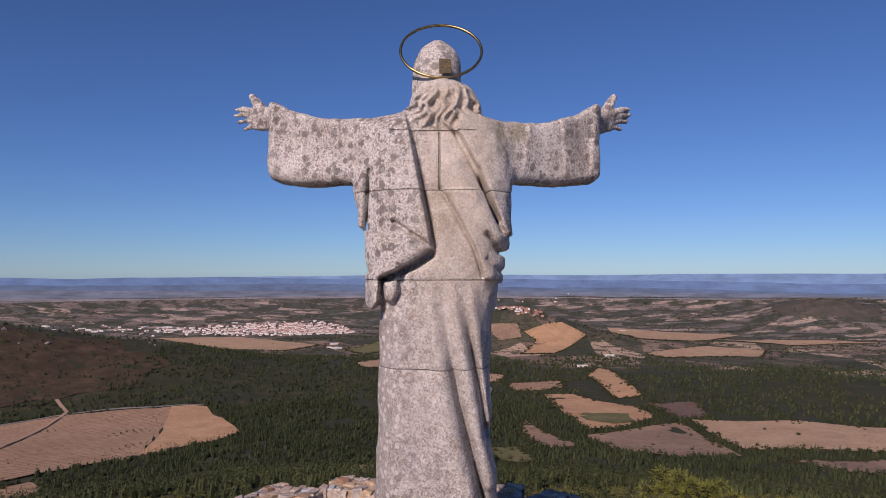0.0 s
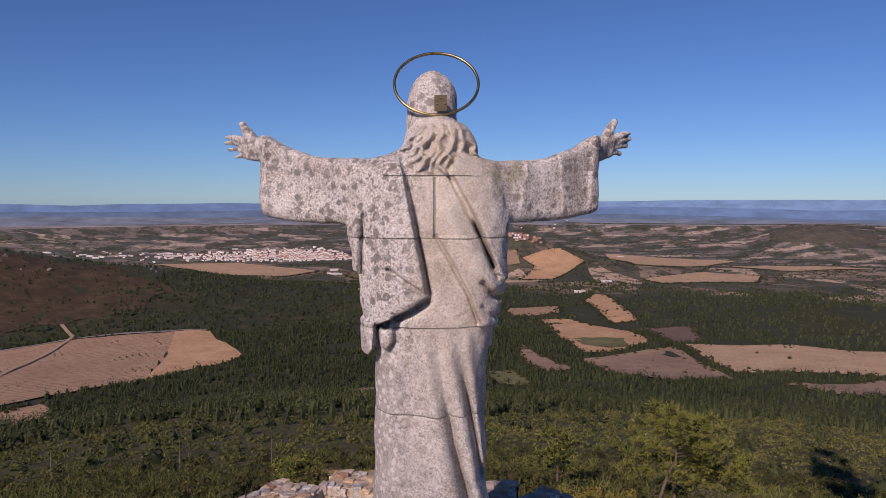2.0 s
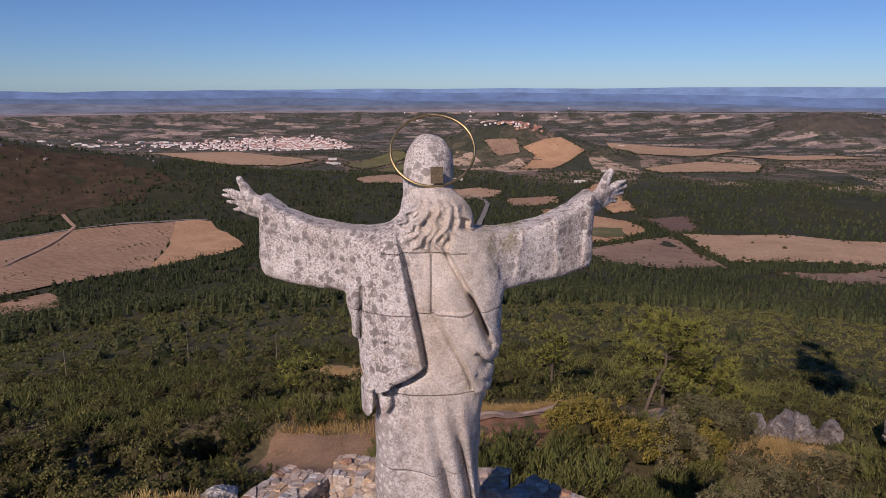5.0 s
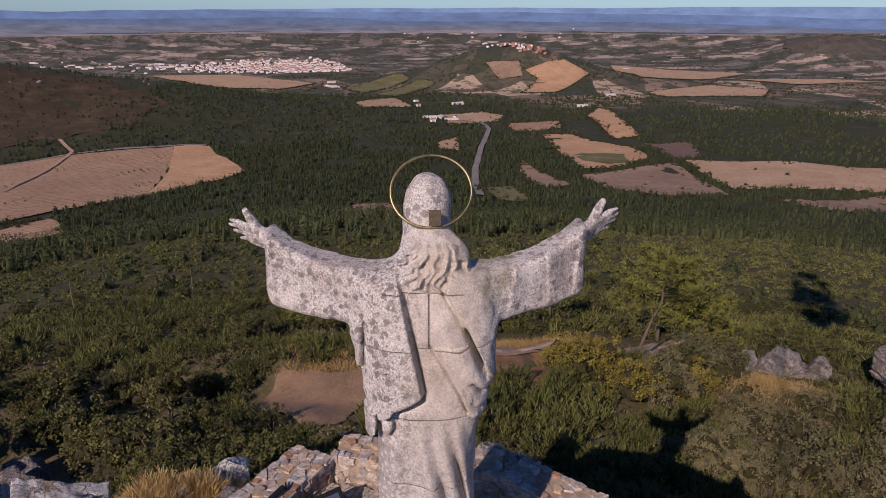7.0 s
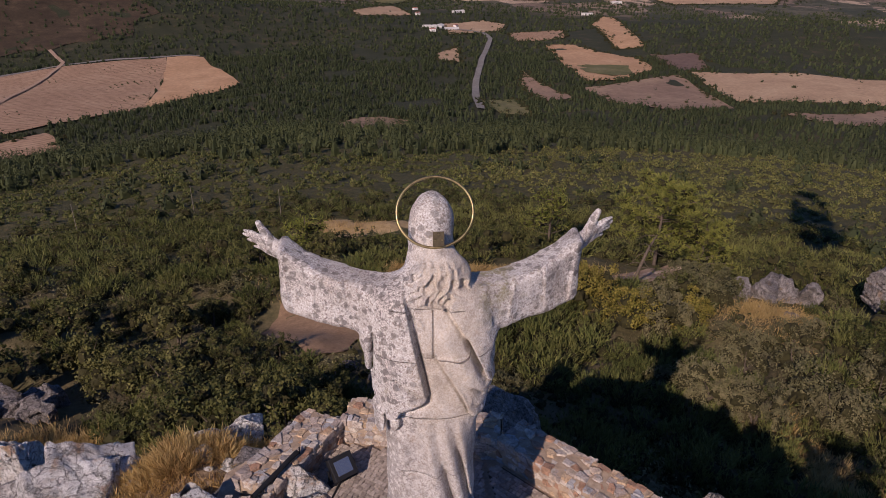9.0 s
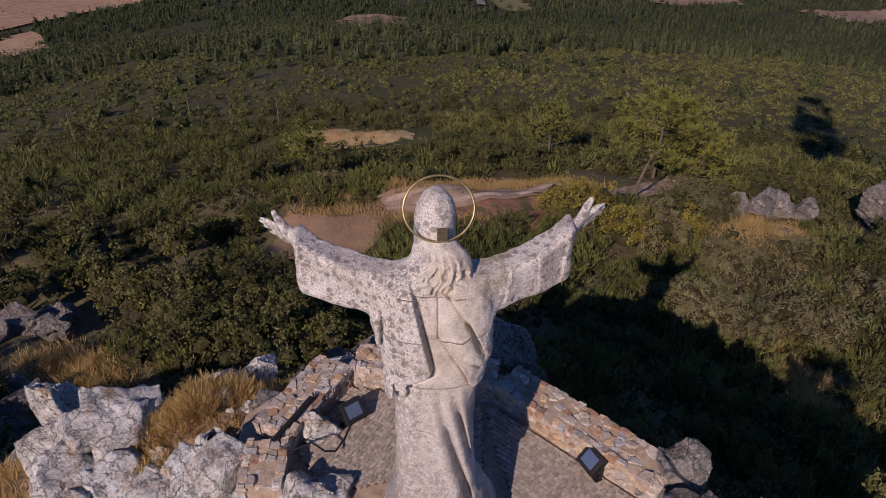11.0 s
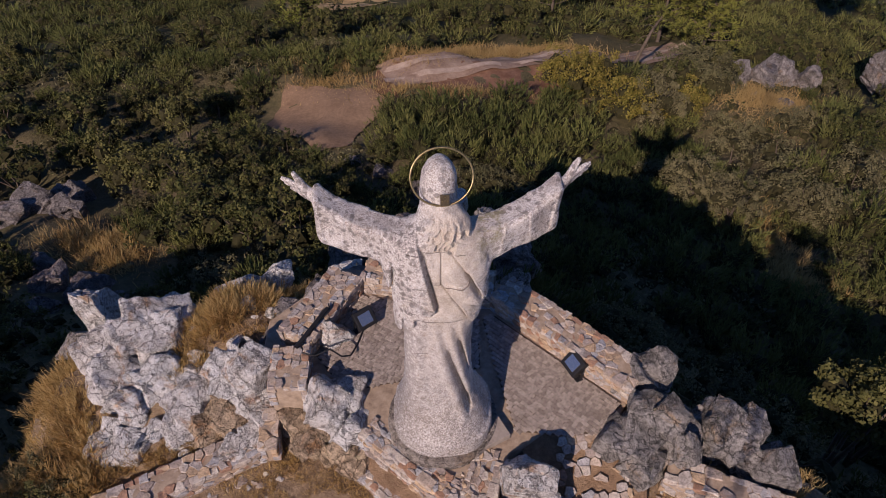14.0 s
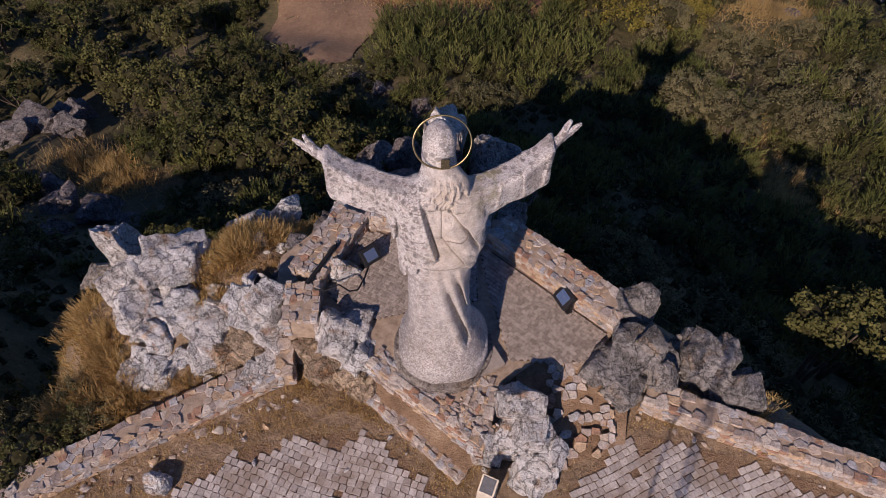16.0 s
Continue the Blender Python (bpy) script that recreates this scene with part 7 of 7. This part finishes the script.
# ---- heath and woods farther off ----
def thicket(name, spots, sizes, seed, per, mat, label, tall=1.0, width=0.34, upright=1.0, leafy=0.0, cone=False, core=0.66, far_off=False):
    """Many small clumps of twigs or needles in one mesh."""
    r = np.random.RandomState(seed)
    n = len(spots)
    x, y = np.array(spots).T
    z = ground_z(x, y)
    i = np.repeat(np.arange(n), per)
    d = ball(r, n * per)
    d[:, 2] = np.abs(d[:, 2])
    s = np.asarray(sizes)[i][:, None]
    base = np.stack([x[i], y[i], z[i]], 1) + d * s * (1, 1, tall) * r.uniform(0.25, 0.85, (n * per, 1)) * 0.95
    aim = d * (0.8, 0.8, 0.6) + (0, 0, upright) + r.normal(size=d.shape) * 0.3
    aim /= np.linalg.norm(aim, axis=1, keepdims=True)
    if cone:
        h = r.uniform(0.06, 1.0, (n * per, 1)) ** 0.85
        flat = d * (1, 1, 0) / (np.hypot(d[:, 0], d[:, 1])[:, None] + 1e-6)
        wide = (1.08 - h) ** 0.65 * (0.45 + 0.55 * np.minimum(1, h * 3)) * r.uniform(0.55, 1.1, (n * per, 1))
        at = np.stack([x[i], y[i], z[i]], 1) + s * (flat * wide + (0, 0, 1) * h * tall)
        verts, quads = leaves(r, at, flat + (0, 0, 0.45), s[:, 0] * leafy * r.uniform(0.6, 1.4, n * per) * (1.15 - 0.6 * h[:, 0]))
    elif leafy:
        at = np.stack([x[i], y[i], z[i]], 1) + d * s * (1, 1, tall) * r.uniform(0.72, 1.08, (n * per, 1)) * np.where(r.uniform(size=(n * per, 1)) < 0.12, 1.15, 0.92)
        verts, quads = leaves(r, at, d * (1, 1, 0.9), s[:, 0] * leafy * r.uniform(0.6, 1.4, n * per))
    else:
        verts, quads = blades(r, base, aim, s[:, 0] * r.uniform(0.35, 0.75, n * per), s[:, 0] * width * r.uniform(0.6, 1.4, n * per))
    foot = np.stack([x, y, z], 1)
    inner = None
    if core:
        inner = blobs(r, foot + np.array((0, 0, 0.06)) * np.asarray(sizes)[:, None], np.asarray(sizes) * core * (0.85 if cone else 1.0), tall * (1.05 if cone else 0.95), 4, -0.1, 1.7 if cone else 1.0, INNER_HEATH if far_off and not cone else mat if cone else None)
    tagged(new(name, quick(name, verts, quads, mat, inner=inner)), label, "vegetation", kind="stuff")


def scatter(count, near, far, seed, widen=39, power=1.0, keep=None):
    r = np.random.RandomState(seed)
    rad = near + (far - near) * r.uniform(0, 1, count) ** power
    a = np.radians(r.uniform(-widen, widen, count))
    x, y = rad * np.sin(a), rad * np.cos(a)
    ok = np.ones(count, bool)
    for q in PLOTS + OPEN:
        ok &= ~within(q, x, y)
    for line, width, *_ in PATHS:
        for (ax, ay), (bx, by) in zip(line, line[1:]):
            k = np.clip(((x - ax) * (bx - ax) + (y - ay) * (by - ay)) / ((bx - ax) ** 2 + (by - ay) ** 2), 0, 1)
            ok &= np.hypot(x - ax - k * (bx - ax), y - ay - k * (by - ay)) > width * 0.6
    if keep is not None:
        ok &= keep(x, y, r)
    return np.stack([x[ok], y[ok]], 1)


def sizes_for(spots, lo, hi, seed):
    return np.random.RandomState(seed).uniform(lo, hi, len(spots))


thicket("undergrowth", UNDERGROWTH[0], sizes_for(UNDERGROWTH[0], 0.45, 1.0, 51), 52, 34, OAK, "low green scrub between the shrubs", 0.9, leafy=0.17, core=0.42)
thicket("undergrowth", UNDERGROWTH[1], sizes_for(UNDERGROWTH[1], 0.45, 0.95, 53), 54, 32, GORSE, "low dull scrub between the shrubs", 0.9, leafy=0.17, core=0.42)
BELT = ([-40, -34, -30, -25, -21, -16, -9, 0, 12, 19, 25, 33, 40], [203, 205, 213, 236, 248, 210, 203, 213, 250, 264, 273, 288, 300])


def belt(x, y):
    """How far off the lower pine belt begins."""
    return np.interp(np.degrees(np.arctan2(x, y)), *BELT)


spots = scatter(950, 54, 105, 21, 42, 0.6)
side = spots[:, 0] + 8 * waves(spots[:, 0], spots[:, 1], 40, 87) > 0
thicket("heath", spots[side], sizes_for(spots[side], 0.8, 1.7, 1), 31, 90, BROOM, "dense green broom and heather on the slope", 0.95, 0.062, 0.6)
thicket("heath", spots[~side], sizes_for(spots[~side], 0.8, 1.7, 1), 31, 90, HEATH, "dense dark broom and heather on the slope", 0.95, 0.062, 0.6)
spots = scatter(620, 52, 125, 41, 42, 0.8)
thicket("heath", spots, sizes_for(spots, 0.9, 1.9, 8), 42, 110, OAK, "low rounded oak scrub on the slope", 1.15, leafy=0.17)
spots = scatter(8200, 95, 345, 22, 40, 0.62, lambda x, y, r: (waves(x, y, 60, 91) > -0.8) & (np.hypot(x, y) < belt(x, y) + 15))
side = spots[:, 0] + 22 * waves(spots[:, 0], spots[:, 1], 70, 88) > 15
thicket("heath", spots[~side], sizes_for(spots[~side], 0.6, 1.35, 2), 32, 14, HEATH, "rolling dark green heath shrubs on the slope", 0.85, leafy=0.42, far_off=True)
thicket("heath", spots[side], sizes_for(spots[side], 0.6, 1.35, 2), 32, 14, HEATH_LIGHT, "rolling olive and tan heath on the slope", 0.85, leafy=0.42, far_off=True)
spots = scatter(2200, 90, 330, 43, 40, 0.62, lambda x, y, r: (waves(x, y, 45, 92) > 0.0) & (np.hypot(x, y) < belt(x, y) + 15))
thicket("heath", spots, sizes_for(spots, 0.8, 1.6, 9), 44, 18, BROOM, "upright broom tufts on the heath", 1.0, 0.2, far_off=True)
spots = scatter(420, 110, 330, 23, 40, 0.6, lambda x, y, r: waves(x, y, 90, 93) > 0.35)
thicket("wood", spots, sizes_for(spots, 1.5, 2.6, 3), 33, 70, PINE, "scattered small dark pines on the heath", 2.2, leafy=0.34, cone=True, far_off=True)
# dark pine belt at the foot of the slope, then the wide woods
spots = scatter(3000, 200, 480, 24, 40, 0.9, lambda x, y, r: np.hypot(x, y) + 9 * waves(x, y, 60, 94) > belt(x, y))
thicket("wood", spots, sizes_for(spots, 1.7, 3.0, 4), 34, 32, PINE, "belt of dark green pines below the heath", 2.9, leafy=0.3, cone=True, far_off=True)


def woods(x, y, r):
    rad = np.hypot(x, y)
    bare = (waves(x, y, 260, 95) < -0.62) | ((rad > 1150) & (waves(x, y, 480, 96) < -0.45) & (x > -150)) | ((x < -620) & (rad > 1350) & (r.uniform(size=len(x)) < 0.72))
    return ~bare


spots = scatter(19000, 440, 1250, 25, 39, 0.8, woods)
thicket("wood", spots, sizes_for(spots, 2.2, 3.9, 5), 35, 5, PINE, "dark green pine woods on the plain", 2.9, leafy=0.5, cone=True, far_off=True)
spots = scatter(12000, 1200, 2250, 26, 39, 0.9, woods)
thicket("wood", spots, sizes_for(spots, 3.0, 5.4, 6), 36, 4, PINE, "distant dark pine woods", 2.0, leafy=0.6, cone=True, far_off=True)
spots = scatter(21000, 2050, 4300, 27, 39, 0.75, lambda x, y, r: (waves(x, y, 420, 97) + 0.6 * waves(x, y, 130, 98) + np.where(x > 300, 0.42, 0.0) - np.clip((y - 2900) / 3500, 0, 0.4) > 0.32) | (r.uniform(size=len(x)) < 0.10))
thicket("wood", spots, sizes_for(spots, 3.0, 6.0, 7), 37, 6, PINE, "groves and hedges on the far plain", 1.0, leafy=0.8, core=0)



spots = scatter(9000, 1000, 1750, 28, 39, 1.0, lambda x, y, r: (x < -480) & (y > 1000) & (waves(x, y, 90, 89) > -0.4))
thicket("heath", spots, sizes_for(spots, 0.9, 2.3, 10), 38, 4, PINE, "dark low heath shrubs on the far hill", 0.8, leafy=0.7, core=0.7, far_off=True)

# hedges along the plots, lone trees in them and rows of young trees
def along(outlines, step, spread, seed, share=0.8):
    r = np.random.RandomState(seed)
    out = []
    for line in outlines:
        line = np.asarray(line, float)
        for p, q in zip(line, np.roll(line, -1, 0)):
            n = int(np.hypot(*(q - p)) / step)
            if n and np.hypot(*p) < 2900:
                k = r.uniform(0, 1, n)
                keep = waves(p[0] + (q - p)[0] * k, p[1] + (q - p)[1] * k, 140, 99) > 0.6 - 2 * share
                out.append((p + (q - p) * k[:, None] + r.normal(size=(n, 2)) * spread)[keep])
    return np.concatenate(out)


big = [q for q in PLOTS[2:] if np.hypot(*np.mean(q, 0)) > 500]
spots = along(big, 4.4, 5.0, 61, 0.62)
thicket("hedge", spots, sizes_for(spots, 2.4, 5.0, 62), 63, 18, PINE, "dark hedges and tree rows round the fields", 1.25, leafy=0.34, far_off=False)
r = np.random.RandomState(64)
lone = []
for q in big:
    q = np.asarray(q)
    lo, hi = q.min(0), q.max(0)
    n = max(3, int((hi - lo).prod() / 5200))
    at = lo + (hi - lo) * r.uniform(0, 1, (n, 2))
    lone.append(at[within(q, at[:, 0], at[:, 1])])
spots = np.concatenate(lone)
spots = spots[(spots[:, 0] > 0) | (spots[:, 1] > 1500)]
thicket("hedge", spots, sizes_for(spots, 2.4, 4.4, 65), 66, 40, PINE, "lone round trees standing in the fields", 1.3, leafy=0.3)
u, v = np.meshgrid(np.arange(-40, 40) * 9.0, np.arange(-60, 60) * 7.0)
c, s = math.cos(0.62), math.sin(0.62)
rows = np.stack([-520 + c * u - s * v, 850 + s * u + c * v], -1).reshape(-1, 2) + r.normal(size=(u.size, 2)) * 0.7
rows = rows[within(PLOTS[0], rows[:, 0], rows[:, 1]) & (r.uniform(size=len(rows)) < 0.8)]
thicket("orchard_rows", rows, sizes_for(rows, 1.1, 1.9, 67), 68, 4, PINE, "rows of young trees on red earth", 1.0, leafy=0.8, far_off=True)
# ---- the town, the old village on its hill, farms ----
WHITE = make_plain("whitewash", (0.76, 0.73, 0.71), 0.85, 0, 0.12, 0.3)
STONE_HOUSE = make_plain("brown_stone_house", (0.36, 0.24, 0.17), 0.9, 0, 0.25, 0.3)
ROOF = make_plain("clay_tile_roof", (0.36, 0.175, 0.14), 0.85, 0, 0.25, 0.5)
SHED = make_plain("pale_metal_roof", (0.62, 0.60, 0.58), 0.6, 0, 0.1, 0.2)
PANE = make_plain("dark_window", (0.05, 0.055, 0.06), 0.3, 0, 0.2, 1.0)


def house_meshes(w, d, h, rise, wall, roof):
    bm = box_bm(w, d, h)
    walls = from_bm("wall", bm, wall)
    o = 0.4
    verts = [(-w / 2 - o, -d / 2 - o, h), (w / 2 + o, -d / 2 - o, h), (w / 2 + o, d / 2 + o, h), (-w / 2 - o, d / 2 + o, h), (-w / 2 - o, 0, h + rise), (w / 2 + o, 0, h + rise)]
    return walls, solid("roof", verts, [(0, 1, 5, 4), (2, 3, 4, 5), (1, 2, 5), (3, 0, 4), (3, 2, 1, 0)], roof)


KINDS = [house_meshes(9, 7, 5.8, 1.7, WHITE, ROOF), house_meshes(12, 7, 6.2, 1.7, WHITE, ROOF), house_meshes(7, 6, 8.0, 1.4, WHITE, ROOF), house_meshes(16, 9, 9, 1.6, WHITE, SHED), house_meshes(13, 10, 6, 2.5, STONE_HOUSE, ROOF), house_meshes(30, 14, 6, 1.6, SHED, SHED)]
window_me = from_bm("window", box_bm(1.3, 0.12, 1.5, 0, False), PANE)


def house(k, x, y, turn, label, group, lift=0.0):
    wall, roof = KINDS[k]
    ob = thing("house", (x, y, float(ground_z(x, y)) - 0.8 + lift), label, "house", group, turn)
    part("wall", wall, ob)
    part("roof", roof, ob)
    for q in (-1, 1):
        part("window", window_me, ob, pose(q * 2.6, -wall.vertices[0].co.y * 0 - max(v.co.y for v in wall.vertices) - 0.02, 3.4))


rnd = random.Random(4)
made = 0
while made < 190:
    x, y = rnd.gauss(-760, 230), rnd.gauss(3330, 165)
    if not within([(-1330, 3150), (-1180, 3120), (-900, 3080), (-470, 3120), (-400, 3260), (-520, 3560), (-700, 3700), (-900, 3600), (-1250, 3400)], np.array([x]), np.array([y]))[0]:
        continue
    house(rnd.choice((0, 0, 1, 1, 2, 3)), x, y, rnd.choice((0, 90)) + rnd.gauss(12, 9), "white house with a red tiled roof in the town", "houses of the town")
    made += 1
verts, faces = {"w": [], "r": []}, {"w": [], "r": []}
made = 0
while made < 620:
    x, y = rnd.gauss(-740, 240), rnd.gauss(3370, 150)
    if not within([(-1330, 3150), (-1180, 3120), (-900, 3080), (-470, 3120), (-400, 3260), (-520, 3560), (-700, 3700), (-900, 3600), (-1250, 3400)], np.array([x]), np.array([y]))[0]:
        continue
    made += 1
    m = pose(x, y, float(ground_z(x, y)) - 0.8, 0, 0, rnd.choice((0, 90)) + rnd.gauss(12, 9))
    for key, me in zip("wr", KINDS[rnd.choice((0, 1, 1, 2, 3))]):
        faces[key] += [[len(verts[key]) + i for i in q.vertices] for q in me.polygons]
        verts[key] += [m @ v.co for v in me.vertices]
town = tagged(new("town_walls", solid("town_walls", verts["w"], faces["w"], WHITE)), "dense white houses of the town", "town", kind="stuff")
tagged(new("town_roofs", solid("town_roofs", verts["r"], faces["r"], ROOF)), "dense red roofs of the town", "town", kind="stuff")
r = np.random.RandomState(69)
spots = np.stack([r.normal(-760, 270, 520), r.normal(3340, 190, 520)], 1)
thicket("town_trees", spots, sizes_for(spots, 2.0, 4.5, 70), 71, 6, PINE, "dark garden trees between the houses", 1.3, leafy=0.6, core=0)
for k in range(60):
    x, y = rnd.gauss(-1330, 190), rnd.gauss(3290, 60)
    house(rnd.choice((0, 1, 5)), x, y, rnd.gauss(10, 20), "white house at the edge of the town", "houses of the town")
for x, y, t in ((-1050, 3560, 5), (-960, 3545, 8), (-410, 2660, 20), (-385, 2520, 15), (-372, 2490, 30), (-28, 1574, 10), (-5, 1600, 80), (20, 1565, 12), (41, 1880, 30), (378, 1920, 0), (520, 2210, 10), (840, 3300, 15)):
    house(5, x, y, t, "pale farm shed with a low metal roof", "farm sheds")
for x, y, t in ((-20, 1530, 20), (30, 1630, 70), (-410, 2540, 10), (-60, 1790, 40), (-70, 1900, 40)):
    house(1, x, y, t, "white farmhouse with a red roof", "farmhouses")
for k in range(40):
    x, y = rnd.gauss(265, 42), rnd.gauss(2705, 26)
    house(rnd.choice((4, 4, 0, 2)), x, y, rnd.uniform(0, 180), "old stone house with a red roof on the hill", "houses of the old village")
for k in range(14):
    x, y = rnd.gauss(330, 40), rnd.gauss(2660, 20)
    house(4, x, y, rnd.uniform(0, 180), "old stone house with a red roof on the hill", "houses of the old village")
for k in range(14):
    x, y = rnd.gauss(330, 260), rnd.gauss(4150, 60)
    house(rnd.choice((0, 1)), x, y, rnd.uniform(0, 180), "far white house on the plain", "far houses")

# thin poles standing in the heath
POLE = make_plain("weathered_pole_wood", (0.20, 0.175, 0.15), 0.9, 0, 0.2, 3)
for x, y in ((-52.5, 92.2), (-42, 110), (-24.2, 97.5)):
    v, f = rod([(0, 0, -0.3), (0.02, 0, 2.5), (0.05, 0, 5.2)], [0.055, 0.048, 0.035], 7)
    thing("pole", (x, y, float(ground_z(x, y))), "thin grey wooden pole in the heath", "pole", "poles", me=quick("pole", v, f, POLE, True))

# unseen lattice masts added behind the square, to throw shadows down the slope
STEEL = make_plain("galvanised_steel", (0.34, 0.35, 0.36), 0.5, 0.6, 0.15, 2)
def lattice_mast(x, y, tall, wide, drums, label):
    """A three-legged lattice mast, added out of view for its shadow, with drums near its top."""
    mast = thing("antenna_mast", (x, y, 0), label, "mast")
    legs = [Vector((wide * math.cos(a), wide * math.sin(a), 0)) for a in (0.4, 2.5, 4.6)]
    for leg in legs:
        v, f = rod([leg, leg * 0.55 + Vector((0, 0, tall))], 0.028, 6)
        part("leg", quick("leg", v, f, STEEL, True), mast)
    verts, quads = [], []
    steps = int(tall)
    for k in range(steps):
        for i in range(3):
            a, b = legs[i] * (1 - 0.45 * k / steps), legs[(i + 1) % 3] * (1 - 0.45 * k / steps)
            v, f = rod([a + Vector((0, 0, tall * k / steps)), b + Vector((0, 0, tall * (k + 1) / steps))], 0.010, 4)
            quads += [tuple(j + len(verts) for j in q) for q in f]
            verts += v
    part("bracing", quick("bracing", verts, quads, STEEL), mast)
    # oversized drums, added only to broaden the shadow on the slope
    for h, a, r in drums:
        bm = bmesh.new()
        bmesh.ops.create_cone(bm, cap_ends=True, segments=20, radius1=r * 0.9, radius2=r, depth=0.8)
        part("antenna_drum", from_bm("antenna_drum", bm, WHITE, True), mast, pose(math.cos(a) * 2.8, math.sin(a) * 2.8, h, 90, 0, math.degrees(a) + 90), "white drum added to broaden the mast's shadow")


lattice_mast(0.3, -4.4, 24.0, 0.45, (), "unseen galvanised lattice mast added for its thin shadow")
lattice_mast(6.2, -7.0, 74.0, 0.8, ((60.0, 1.0, 1.9), (63.0, 3.2, 1.8), (66.0, 5.0, 1.6), (69.5, 2.2, 1.4), (73.0, 0.5, 1.2), (57.0, 0.3, 2.0), (55.0, 2.3, 2.4), (52.0, 4.4, 2.6), (49.5, 1.2, 2.8), (47.0, 3.4, 2.8), (44.5, 5.2, 2.8), (42.0, 0.6, 2.6), (45.5, 2.8, 2.6), (53.5, 5.8, 2.2), (40.0, 3.9, 2.4), (50.5, 3.0, 2.4), (43.0, 1.8, 2.6), (41.0, 5.0, 2.4), (48.0, 0.2, 2.4)), "tall unseen mast with white drums, added to shade the slope")

# rocks on the dark hill
for k, (x, y, s) in enumerate(((-905, 1455, 9), (-895, 1420, 6), (-800, 1430, 7), (-840, 1400, 5), (-660, 1590, 6), (-640, 1570, 4))):
    rock((x, y, float(ground_z(x, y)) + 1), (s, s * 0.7, s * 0.7), 500 + k, SLOPE_ROCK, "grey crag on the dark hill", "crags", k * 30, 3)

# ---- glowing strips for the ridges at the horizon, haze in their colour ----
def backdrop(radius, crest, seed, rough, tone, lean=0.0, streak=1.0):
    m, nt, s = material("glowing_haze_ridge", 1.0)
    squash = node(nt, "ShaderNodeMapping")
    squash.inputs["Scale"].default_value = (1, 1, 2.0 * streak)
    nt.links.new(place_of(nt), squash.inputs["Vector"])
    # the tone holds the haze and glows by itself, hardly taking sunlight
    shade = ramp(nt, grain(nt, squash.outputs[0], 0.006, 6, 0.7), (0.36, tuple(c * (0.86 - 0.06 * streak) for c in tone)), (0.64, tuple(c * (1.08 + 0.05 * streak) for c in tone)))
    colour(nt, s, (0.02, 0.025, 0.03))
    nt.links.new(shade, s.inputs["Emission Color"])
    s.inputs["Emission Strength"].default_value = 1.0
    az = np.radians(np.linspace(-64, 64, 320))
    x, y = radius * np.sin(az), radius * np.cos(az)
    top = 4.8 - radius * np.tan(np.radians(crest + lean * np.degrees(az) / 32)) + rough * waves(x, y, 1900, seed, 5)
    verts = np.concatenate([np.stack([x, y, np.full_like(x, -260)], 1), np.stack([x * 1.01, y * 1.01, top], 1)])
    n = len(az)
    quads = [(i, i + 1, n + i + 1, n + i) for i in range(n - 1)]
    tagged(new("backdrop", quick("backdrop", verts, quads, m, True)), "glowing backdrop of far ridges with haze in its colour", "backdrop", kind="structure")


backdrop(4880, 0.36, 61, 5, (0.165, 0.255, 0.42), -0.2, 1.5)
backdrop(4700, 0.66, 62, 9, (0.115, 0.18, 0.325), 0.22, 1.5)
# the next two strips carry the mauve haze of the far plain
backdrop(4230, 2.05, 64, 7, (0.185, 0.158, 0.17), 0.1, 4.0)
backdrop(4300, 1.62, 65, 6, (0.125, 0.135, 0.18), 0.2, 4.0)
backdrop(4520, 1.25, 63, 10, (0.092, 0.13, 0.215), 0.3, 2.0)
